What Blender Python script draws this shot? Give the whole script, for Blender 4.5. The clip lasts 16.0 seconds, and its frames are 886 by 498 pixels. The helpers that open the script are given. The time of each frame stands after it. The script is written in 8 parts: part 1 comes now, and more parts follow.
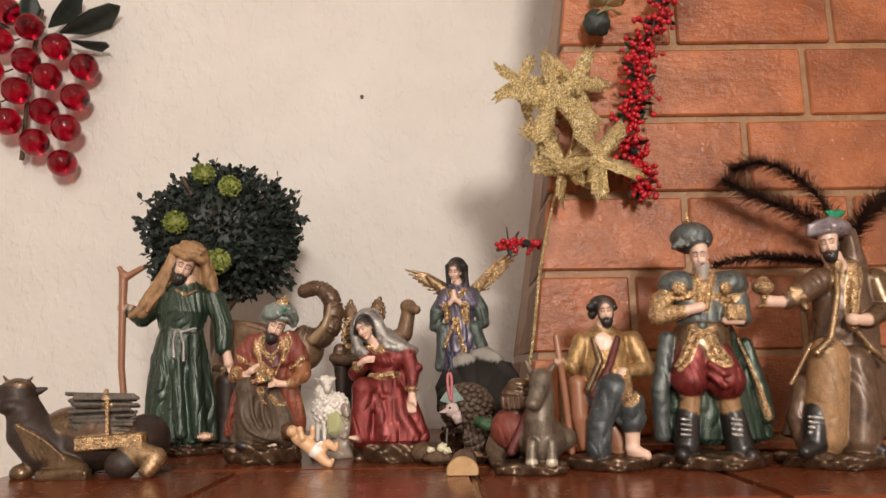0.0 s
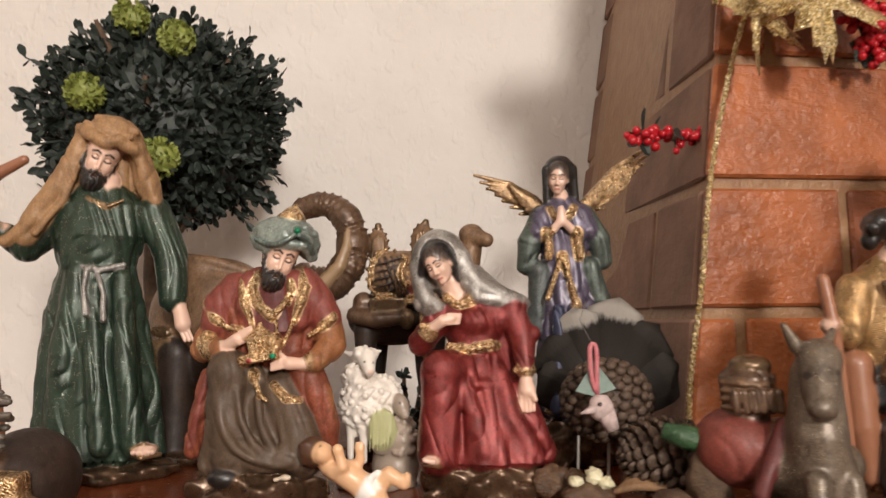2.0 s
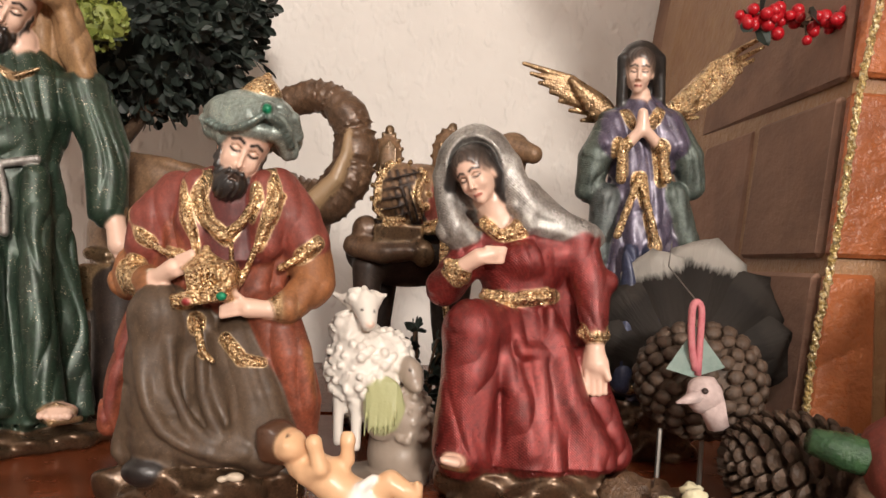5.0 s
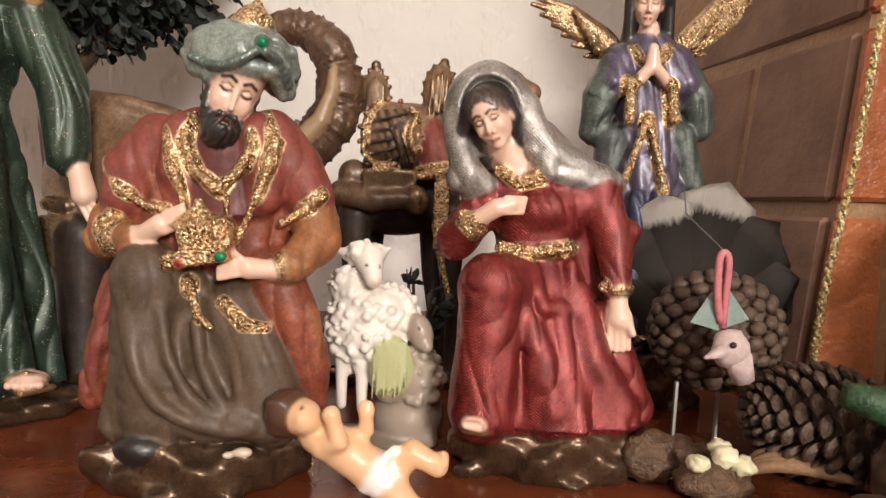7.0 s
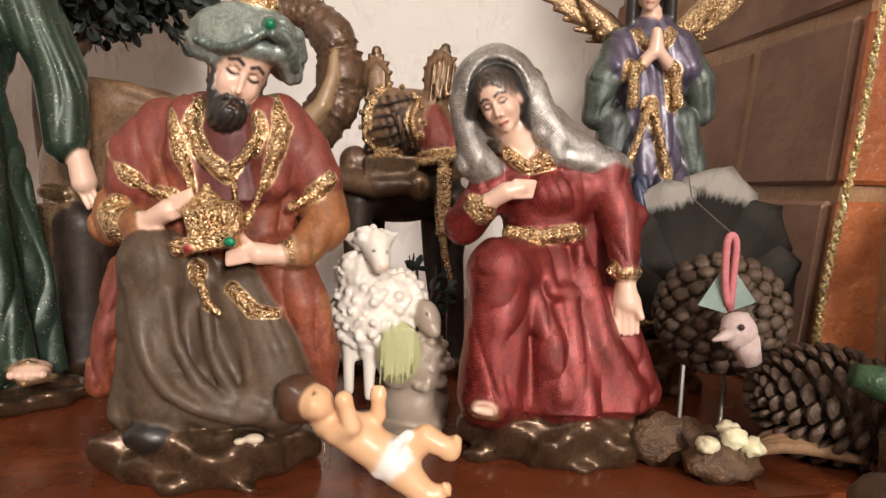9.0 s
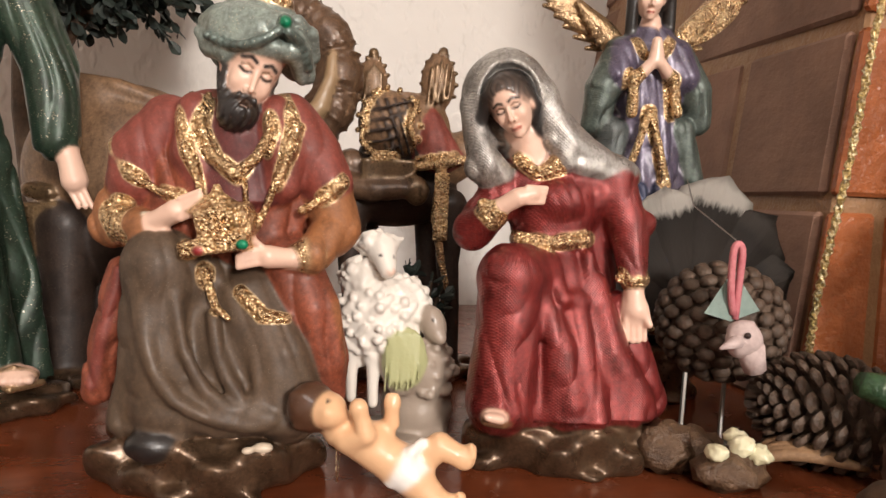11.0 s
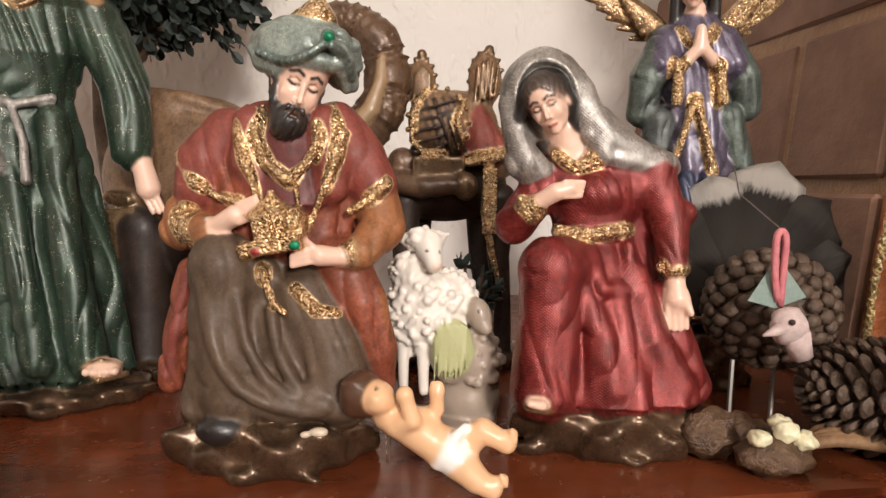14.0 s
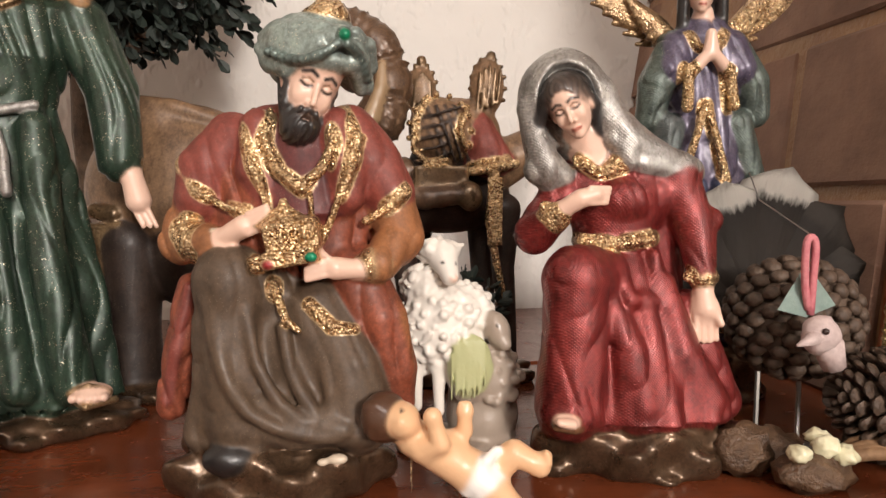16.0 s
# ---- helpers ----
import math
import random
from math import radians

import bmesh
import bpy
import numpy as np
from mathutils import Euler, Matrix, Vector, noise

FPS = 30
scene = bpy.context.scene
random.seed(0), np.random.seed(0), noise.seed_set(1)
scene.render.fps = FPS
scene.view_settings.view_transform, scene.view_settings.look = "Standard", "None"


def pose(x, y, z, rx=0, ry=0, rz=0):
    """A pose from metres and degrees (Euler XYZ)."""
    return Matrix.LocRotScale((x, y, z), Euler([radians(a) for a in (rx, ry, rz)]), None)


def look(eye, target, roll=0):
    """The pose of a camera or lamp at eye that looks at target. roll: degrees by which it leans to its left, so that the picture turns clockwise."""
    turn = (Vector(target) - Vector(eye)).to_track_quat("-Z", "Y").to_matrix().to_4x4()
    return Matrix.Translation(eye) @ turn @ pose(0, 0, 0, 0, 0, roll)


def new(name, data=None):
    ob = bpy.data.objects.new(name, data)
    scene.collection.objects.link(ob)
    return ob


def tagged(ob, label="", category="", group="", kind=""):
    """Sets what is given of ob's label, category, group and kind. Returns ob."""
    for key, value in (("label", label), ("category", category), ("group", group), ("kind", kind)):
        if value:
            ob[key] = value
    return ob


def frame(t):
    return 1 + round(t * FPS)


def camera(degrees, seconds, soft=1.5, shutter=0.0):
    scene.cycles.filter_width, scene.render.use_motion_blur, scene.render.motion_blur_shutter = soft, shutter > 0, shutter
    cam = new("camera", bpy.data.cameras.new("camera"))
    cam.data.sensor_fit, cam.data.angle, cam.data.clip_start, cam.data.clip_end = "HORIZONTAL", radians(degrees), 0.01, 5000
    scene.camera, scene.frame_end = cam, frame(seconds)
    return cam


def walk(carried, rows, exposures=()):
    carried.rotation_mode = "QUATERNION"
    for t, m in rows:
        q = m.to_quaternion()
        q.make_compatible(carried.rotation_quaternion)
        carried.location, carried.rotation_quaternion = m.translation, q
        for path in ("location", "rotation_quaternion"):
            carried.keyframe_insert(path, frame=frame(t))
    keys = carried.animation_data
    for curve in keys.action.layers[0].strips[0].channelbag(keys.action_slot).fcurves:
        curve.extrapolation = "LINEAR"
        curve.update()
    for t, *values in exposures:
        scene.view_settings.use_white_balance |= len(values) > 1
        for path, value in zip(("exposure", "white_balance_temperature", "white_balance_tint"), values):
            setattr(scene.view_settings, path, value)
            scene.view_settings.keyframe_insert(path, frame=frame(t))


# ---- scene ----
LENS = 65.6
cam = camera(LENS, 16.0, 1.5, 0.35)
METRES, EYE, TILT, LEAN, TURN = 0.66, 0.094, 10.0, 0.75, 0.0
ROWS = [
    (0.0, 0.0, 0.0, 0.0, -0.0, 0.0, 0.0),
    (0.5, -0.0329, 0.0988, -0.0162, -0.29, -0.98, -0.61),
    (1.0, -0.0517, 0.2616, -0.0476, 2.17, -1.94, -1.31),
    (1.5, -0.1102, 0.3861, -0.0628, -0.09, -3.43, -1.7),
    (2.0, -0.1996, 0.4995, -0.0746, -6.42, -3.74, -1.19),
    (2.5, -0.2399, 0.5652, -0.09, -7.61, -6.26, -2.21),
    (3.0, -0.2136, 0.6254, -0.0943, -5.4, -5.99, -3.79),
    (3.5, -0.1811, 0.6516, -0.1005, -2.3, -5.91, -3.83),
    (4.0, -0.1757, 0.6664, -0.1081, -2.53, -6.92, -3.82),
    (6.5, -0.2279, 0.7409, -0.1152, -9.52, -11.8, -4.25),
    (7.0, -0.2276, 0.7426, -0.1139, -9.5, -13.65, -4.1),
    (7.5, -0.2282, 0.7443, -0.1155, -10.34, -14.32, -4.09),
    (8.0, -0.2292, 0.7414, -0.1123, -10.58, -14.49, -3.66),
    (8.5, -0.2344, 0.7431, -0.1168, -10.15, -14.48, -3.77),
    (11.0, -0.2618, 0.7556, -0.1216, -13.02, -13.75, -5.28),
    (11.5, -0.2741, 0.7595, -0.1232, -11.77, -13.6, -5.12),
    (12.0, -0.2633, 0.7565, -0.1229, -9.16, -14.09, -3.39),
    (12.5, -0.2523, 0.7517, -0.1196, -8.56, -15.46, -3.17),
    (13.0, -0.249, 0.7405, -0.1152, -8.42, -15.37, -2.94),
    (13.5, -0.25, 0.7378, -0.1136, -8.15, -14.96, -2.68),
    (14.0, -0.2507, 0.7354, -0.113, -7.83, -14.93, -2.48),
    (14.5, -0.2484, 0.7401, -0.115, -8.5, -15.81, -2.45),
    (15.0, -0.2568, 0.7497, -0.1173, -9.16, -14.8, -2.86),
    (15.5, -0.2676, 0.7548, -0.1219, -9.45, -13.94, -2.84),
    (16.0, -0.2749, 0.7609, -0.1226, -10.41, -13.5, -2.39),
]
walk(cam, [(t, pose(0, 0, EYE, TILT, LEAN, TURN) @ pose(METRES * x, METRES * y, METRES * z, 90 + pitch, roll, yaw)) for t, x, y, z, yaw, pitch, roll in ROWS],
     exposures=[(0.0, -0.30, 6480, 10), (1.0, -0.24, 6450, 10), (2.0, -0.18, 6400, 10), (3.5, -0.08, 6400, 10), (7.0, 0.06, 6380, 10), (12.5, 0.06, 6300, 10), (16.0, 0.06, 6300, 10)])

# world and lamps: an evening room, a bright lamp across the room and a weaker ceiling lamp near the mantel
world = bpy.data.worlds.new("room_air")
scene.world = world
world.use_nodes = True
world.node_tree.nodes["Background"].inputs[0].default_value = (1.0, 0.94, 0.88, 1)
world.node_tree.nodes["Background"].inputs[1].default_value = 0.60


def ceiling_lamp(eye, target, size, watts, colour):
    data = bpy.data.lights.new("ceiling_lamp_light", "AREA")
    data.shape, data.size, data.energy, data.color = "DISK", size, watts, colour
    ob = new("ceiling_lamp_light", data)
    ob.matrix_world = look(eye, target)
    return ob


ceiling_lamp((0.38, -1.9, 0.78), (0.05, 0.85, 0.15), 0.40, 68, (1.0, 0.90, 0.81))
ceiling_lamp((-0.45, -0.55, 1.12), (-0.1, 0.8, 0.15), 0.22, 6.0, (1.0, 0.92, 0.85))

# ---- materials ----
class Mat:
    """A node material with a Principled shader, built by short calls."""

    def __init__(self, name, colour=(0.8, 0.8, 0.8), rough=0.5, metal=0.0, **inputs):
        self.m = bpy.data.materials.new(name)
        self.m.use_nodes = True
        self.nt = self.m.node_tree
        self.bsdf = self.nt.nodes["Principled BSDF"]
        self.set(**{"Base Color": (*colour, 1), "Roughness": rough, "Metallic": metal})
        for key, value in inputs.items():
            self.set(**{key.replace("_", " "): value})
        self.height = None

    def set(self, **values):
        for key, value in values.items():
            self.bsdf.inputs[key].default_value = value

    def node(self, kind):
        return self.nt.nodes.new(kind)

    def link(self, a, b):
        self.nt.links.new(a, b)

    def coords(self, scale=(1, 1, 1)):
        tc, mp = self.node("ShaderNodeTexCoord"), self.node("ShaderNodeMapping")
        mp.inputs["Scale"].default_value = scale
        self.link(tc.outputs["Object"], mp.inputs["Vector"])
        return mp.outputs["Vector"]

    def noise(self, scale, detail=4, stretch=(1, 1, 1), rough=0.6):
        n = self.node("ShaderNodeTexNoise")
        n.inputs["Scale"].default_value, n.inputs["Detail"].default_value = scale, detail
        n.inputs["Roughness"].default_value = rough
        self.link(self.coords(stretch), n.inputs["Vector"])
        return n.outputs["Fac"]

    def ramp(self, fac, *stops):
        r = self.node("ShaderNodeValToRGB")
        els = r.color_ramp.elements
        while len(els) < len(stops):
            els.new(0.5)
        for e, (at, c) in zip(els, stops):
            e.position, e.color = at, (*c, 1) if len(c) == 3 else c
        self.link(fac, r.inputs["Fac"])
        return r.outputs["Color"]

    def mix(self, fac, a, b, mode="MIX"):
        n = self.node("ShaderNodeMix")
        n.data_type, n.blend_type = "RGBA", mode
        for sock, v in ((n.inputs[0], fac), (n.inputs[6], a), (n.inputs[7], b)):
            if isinstance(v, (int, float)):
                sock.default_value = v
            elif isinstance(v, tuple):
                sock.default_value = (*v, 1)
            else:
                self.link(v, sock)
        return n.outputs[2]

    def math(self, op, a, b):
        n = self.node("ShaderNodeMath")
        n.operation = op
        for sock, v in ((n.inputs[0], a), (n.inputs[1], b)):
            if isinstance(v, (int, float)):
                sock.default_value = v
            else:
                self.link(v, sock)
        return n.outputs[0]

    def to(self, name, out):
        self.link(out, self.bsdf.inputs[name])
        return self

    def bump(self, height, strength=0.4, distance=0.001):
        b = self.node("ShaderNodeBump")
        b.inputs["Strength"].default_value, b.inputs["Distance"].default_value = strength, distance
        self.link(height, b.inputs["Height"])
        if self.height is not None:
            self.link(self.height, b.inputs["Normal"])
        self.height = b.outputs["Normal"]
        self.link(self.height, self.bsdf.inputs["Normal"])
        return self

    def random(self):
        return self.node("ShaderNodeObjectInfo").outputs["Random"]


def plaster():
    m = Mat("white_plaster", (0.8, 0.77, 0.73), 0.85)
    m.to("Base Color", m.ramp(m.noise(5, 5), (0.25, (0.70, 0.66, 0.61)), (0.75, (0.80, 0.765, 0.72))))
    m.bump(m.noise(14, 3), 0.5, 0.010)
    lumps = m.ramp(m.noise(55, 2, (1, 1, 0.6)), (0.52, (0, 0, 0)), (0.62, (1, 1, 1)))
    m.bump(lumps, 0.45, 0.0020)
    m.bump(m.noise(420, 3), 0.25, 0.0006)
    return m.m


def brick_glazed():
    m = Mat("varnished_brick", rough=0.3)
    base = m.ramp(m.random(), (0.0, (0.36, 0.115, 0.04)), (0.5, (0.44,0.15,0.055)), (1.0, (0.42, 0.14, 0.05)))
    blot = m.ramp(m.noise(16, 6), (0.35, (0.55, 0.5, 0.48)), (0.7, (1.1, 1.05, 1.0)))
    col = m.mix(1.0, base, blot, "MULTIPLY")
    m.to("Base Color", col)
    m.to("Roughness", m.ramp(m.noise(40, 4), (0.3, (0.22, 0.22, 0.22)), (0.8, (0.42, 0.42, 0.42))))
    m.bump(m.noise(60, 5, (1, 1, 1.6)), 0.6, 0.004)
    m.bump(m.noise(260, 4), 0.7, 0.0014)
    return m.m


# for the chimney's side face: duller, browner and rougher than the front bricks
def brick_side():
    m = Mat("dull_brown_brick", rough=0.75)
    base = m.ramp(m.random(), (0.0, (0.24, 0.14, 0.095)), (1.0, (0.31, 0.18, 0.125)))
    blot = m.ramp(m.noise(20, 6), (0.35, (0.65, 0.62, 0.6)), (0.7, (1.1, 1.08, 1.05)))
    m.to("Base Color", m.mix(1.0, base, blot, "MULTIPLY"))
    m.bump(m.noise(60, 5, (1, 1, 1.6)), 0.5, 0.003)
    m.bump(m.noise(300, 4), 0.4, 0.001)
    return m.m


def mortar():
    m = Mat("varnished_mortar", rough=0.4)
    m.to("Base Color", m.ramp(m.noise(60, 5), (0.3, (0.25, 0.12, 0.055)), (0.7, (0.33, 0.19, 0.09))))
    m.bump(m.noise(150, 5), 0.7, 0.003)
    return m.m


def tile_shelf():
    m = Mat("glazed_shelf_tile", rough=0.2)
    base = m.ramp(m.random(), (0.0, (0.165, 0.043, 0.016)), (1.0, (0.21, 0.056, 0.021)))
    blot = m.ramp(m.noise(22, 5, (1, 2.5, 1)), (0.3, (0.6, 0.56, 0.54)), (0.7, (1.1, 1.05, 1.0)))
    m.to("Base Color", m.mix(1.0, base, blot, "MULTIPLY"))
    m.to("Roughness", m.ramp(m.noise(70, 4), (0.3, (0.14, 0.14, 0.14)), (0.8, (0.34, 0.34, 0.34))))
    m.bump(m.noise(45, 4), 0.35, 0.0012)
    return m.m


def resin():
    """Hand-painted resin: the paint's colour is kept on the mesh, its alpha says how much metal powder is in it."""
    m = Mat("painted_resin", rough=0.4, Coat_Roughness=0.24)
    at = m.node("ShaderNodeAttribute")
    at.attribute_name = "paint"
    wear = m.ramp(m.noise(55, 8, (1, 1, 0.6), 0.7), (0.28, (0.42, 0.38, 0.35)), (0.5, (0.95, 0.93, 0.9)), (0.75, (1.25, 1.2, 1.12)))
    grain = m.mix(1.0, m.ramp(m.noise(700, 3), (0.3, (0.66, 0.64, 0.62)), (0.7, (1.2, 1.18, 1.15))), m.ramp(m.noise(190, 5, (1, 1, 0.5), 0.7), (0.32, (0.5, 0.46, 0.43)), (0.5, (1.0, 1.0, 1.0)), (0.72, (1.2, 1.18, 1.14))), "MULTIPLY")
    worn = m.node("ShaderNodeMath")
    worn.operation, worn.use_clamp = "MULTIPLY", True
    m.link(at.outputs["Alpha"], worn.inputs[0])
    worn.inputs[1].default_value = 12.0
    col = m.mix(m.math("MULTIPLY", worn.outputs[0], 0.9), at.outputs["Color"], m.mix(1.0, m.mix(1.0, at.outputs["Color"], wear, "MULTIPLY"), grain, "MULTIPLY"))
    # metal flakes in the metallic paints
    v = m.node("ShaderNodeTexVoronoi")
    v.inputs["Scale"].default_value = 1100
    m.link(m.coords(), v.inputs["Vector"])
    fleck = m.ramp(v.outputs["Distance"], (0.16, (1, 1, 1)), (0.24, (0, 0, 0)))
    amount = m.math("MULTIPLY", m.math("MULTIPLY", fleck, m.ramp(at.outputs["Alpha"], (0.27, (0.1, 0.1, 0.1)), (0.31, (0.9, 0.9, 0.9)), (0.37, (0.9, 0.9, 0.9)), (0.42, (0.08, 0.08, 0.08)))), m.ramp(m.noise(240, 2), (0.5, (0, 0, 0)), (0.62, (1, 1, 1))))
    cells = m.node("ShaderNodeTexVoronoi")
    cells.inputs["Scale"].default_value = 900
    m.link(m.coords(), cells.inputs["Vector"])
    beads = m.ramp(cells.outputs["Distance"], (0.40, (1, 1, 1)), (0.80, (0.50, 0.38, 0.26)))
    chase = m.ramp(at.outputs["Alpha"], (0.63, (0, 0, 0)), (0.86, (1, 1, 1)))
    col = m.mix(chase, col, m.mix(1.0, col, beads, "MULTIPLY"))
    m.to("Base Color", m.mix(amount, col, (0.85, 0.75, 0.55)))
    m.to("Metallic", m.math("MAXIMUM", at.outputs["Alpha"], amount))
    sheen = m.ramp(at.outputs["Alpha"], (0.0, (0.40, 0.40, 0.40)), (0.03, (0.64, 0.64, 0.64)), (0.12, (0.56, 0.56, 0.56)), (0.25, (0.42, 0.42, 0.42)), (0.5, (0.33, 0.33, 0.33)), (1.0, (0.27, 0.27, 0.27)))
    m.to("Roughness", m.mix(1.0, sheen, m.ramp(m.noise(140, 5), (0.3, (0.75, 0.75, 0.75)), (0.75, (1.25, 1.25, 1.25))), "MULTIPLY"))
    # a woven print in the cloth, coarser relief in the gold lace
    w1, w2 = m.node("ShaderNodeTexWave"), m.node("ShaderNodeTexWave")
    for w, mirror in ((w1, 1), (w2, -1)):
        w.wave_type, w.bands_direction, w.wave_profile = "BANDS", "DIAGONAL", "SIN"
        w.inputs["Scale"].default_value, w.inputs["Distortion"].default_value = 520, 0.3
        m.link(m.coords((mirror, mirror, 1)), w.inputs["Vector"])
    m.bump(m.math("MULTIPLY", m.math("MULTIPLY", w1.outputs["Fac"], w2.outputs["Fac"]), m.ramp(at.outputs["Alpha"], (0.30, (0, 0, 0)), (0.40, (0.3, 0.3, 0.3)), (0.55, (0.3, 0.3, 0.3)), (0.60, (0, 0, 0)))), 0.5, 0.0008)
    m.bump(m.noise(260, 4), 0.2, 0.0010)
    chased = m.math("MULTIPLY", m.noise(380, 3), chase)
    m.bump(chased, 0.6, 0.003)
    m.to("Coat Weight", m.ramp(at.outputs["Alpha"], (0.0, (0.22, 0.22, 0.22)), (0.03, (0.03, 0.03, 0.03)), (0.12, (0.05, 0.05, 0.05)), (0.3, (0.25, 0.25, 0.25)), (1.0, (0.3, 0.3, 0.3))))
    m.bump(m.math("MULTIPLY", cells.outputs["Distance"], chase), 0.5, -0.0018)
    m.link(m.height, m.bsdf.inputs["Coat Normal"])
    return m.m


PLASTER, BRICK, SIDE_BRICK, MORTAR, TILE, RESIN = plaster(), brick_glazed(), brick_side(), mortar(), tile_shelf(), resin()

# ---- building helpers ----
def mesh_object(name, bm, material, smooth=False):
    data = bpy.data.meshes.new(name)
    bm.to_mesh(data)
    bm.free()
    data.materials.append(material)
    if smooth:
        data.shade_smooth()
    return new(name, data)


def part(name, bm, material, parent, label="", smooth=False):
    """One mesh object under a thing or under a part."""
    ob = mesh_object(name, bm, material, smooth)
    ob.parent = parent
    return tagged(ob, label) if label else ob


def box(bm, lo, hi, bevel=0.0):
    lo, hi = Vector(lo), Vector(hi)
    m = Matrix.Translation((lo + hi) / 2) @ Matrix.Diagonal((*(hi - lo), 1))
    made = bmesh.ops.create_cube(bm, size=1, matrix=m)
    if bevel:
        bmesh.ops.bevel(bm, geom=list({e for v in made["verts"] for e in v.link_edges}), offset=bevel, segments=2, affect="EDGES")
    return bm


def rod(bm, points, radii, sides=8):
    """A tube along points, with capped ends."""
    points = [Vector(p) for p in points]
    if isinstance(radii, (int, float)):
        radii = [radii] * len(points)
    rings, side = [], None
    for i, p in enumerate(points):
        d = (points[min(i + 1, len(points) - 1)] - points[max(i - 1, 0)]).normalized()
        if side is None:
            side = d.orthogonal().normalized()
        side = (side - d * side.dot(d)).normalized()
        up = d.cross(side)
        rings.append([bm.verts.new(p + radii[i] * (math.cos(a) * side + math.sin(a) * up)) for a in (2 * math.pi * k / sides for k in range(sides))])
    for a, b in zip(rings, rings[1:]):
        for k in range(sides):
            bm.faces.new((a[k], a[(k + 1) % sides], b[(k + 1) % sides], b[k]))
    bm.faces.new(rings[0][::-1])
    bm.faces.new(rings[-1])
    return bm


def curve_points(points, n):
    """n points on a smooth line through the given ones (Catmull-Rom)."""
    p = [Vector(q) for q in points]
    p = [2 * p[0] - p[1], *p, 2 * p[-1] - p[-2]]
    out = []
    for i in range(n):
        s = i / (n - 1) * (len(p) - 3)
        k = min(int(s), len(p) - 4)
        f = s - k
        a, b, c, d = p[k:k + 4]
        out.append(0.5 * (2 * b + (c - a) * f + (2 * a - 5 * b + 4 * c - d) * f * f + (3 * b - a - 3 * c + d) * f ** 3))
    return out


# ---- clay: smooth bodies for cast figurines, in millimetres ----
PAINTS = {
    "skin": (0.74, 0.50, 0.385, 0), "lip": (0.55, 0.18, 0.13, 0.0), "hair": (0.013, 0.011, 0.010, 0.0), "ink": (0.03, 0.018, 0.014, 0.0),
    "black": (0.016, 0.013, 0.012, 0.0), "dark": (0.05, 0.028, 0.018, 0.0), "red": (0.225, 0.031, 0.030, 0.46), "silver": (0.38, 0.38, 0.375, 0.5),
    "gold": (0.86, 0.66, 0.40, 0.88), "oldgold": (0.40, 0.28, 0.16, 0.7), "sandal": (0.2, 0.1, 0.05, 0.2), "taupe": (0.096, 0.064, 0.041, 0.06), "crimson": (0.22, 0.052, 0.038, 0.06),
    "rust": (0.25, 0.068, 0.036, 0.1), "maroon": (0.11, 0.022, 0.02, 0.06), "orange": (0.3, 0.125, 0.05, 0.06), "pearl": (0.8, 0.74, 0.62, 0.3), "teal": (0.27, 0.34, 0.325, 0.3),
    "tealdark": (0.13, 0.18, 0.17, 0.35), "emerald": (0.0, 0.25, 0.12, 0.2), "ruby": (0.3, 0.01, 0.02, 0.2), "stone": (0.13, 0.082, 0.05, 0.6), "pebble": (0.6, 0.5, 0.38, 0.0),
    "green": (0.030, 0.058, 0.040, 0.34), "tan": (0.36, 0.215, 0.105, 0.06), "wood": (0.30, 0.13, 0.07, 0.0), "wool": (0.80, 0.74, 0.66, 0.0), "grass": (0.46, 0.47, 0.24, 0), "greywool": (0.36, 0.29, 0.23, 0.0),
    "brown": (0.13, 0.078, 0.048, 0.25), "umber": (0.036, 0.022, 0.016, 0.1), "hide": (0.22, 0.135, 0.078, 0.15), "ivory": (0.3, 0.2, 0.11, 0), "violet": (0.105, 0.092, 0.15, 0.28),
    "seagreen": (0.11, 0.145, 0.135, 0.42), "navy": (0.05, 0.06, 0.12, 0.2), "steel": (0.12, 0.145, 0.15, 0.44), "bronze": (0.17, 0.112, 0.062, 0.6), "denim": (0.085, 0.105, 0.12, 0.36), "ochre": (0.42, 0.27, 0.12, 0.55), "lilac": (0.24, 0.205, 0.235, 0.25),
    "babyskin": (0.74, 0.46, 0.26, 0), "white": (0.85, 0.82, 0.77, 0.0), "babyhair": (0.075, 0.034, 0.018, 0), "greyhide": (0.16, 0.13, 0.10, 0.35), "sticks": (0.13, 0.115, 0.10, 0.2), "beard": (0.35, 0.30, 0.27, 0.0),
}


# how deep the moulded folds of each cloth are
CLOTH = {"red": 0.55, "taupe": 0.45, "crimson": 0.6, "rust": 1.0, "orange": 0.9, "green": 0.8, "tan": 0.6, "violet": 1.0, "seagreen": 1.0, "navy": 1.0, "brown": 0.5, "steel": 0.6, "silver": 0.5, "denim": 0.7, "ochre": 0.6, "teal": 0.5, "lilac": 0.4}


def melt(a, b, k):
    """The smooth union of two distance fields."""
    m = np.clip(0.5 + 0.5 * (a - b) / k, 0, 1)
    return a * (1 - m) + b * m - k * m * (1 - m)


def turned(rot):
    return np.array(Euler([radians(a) for a in rot]).to_matrix())


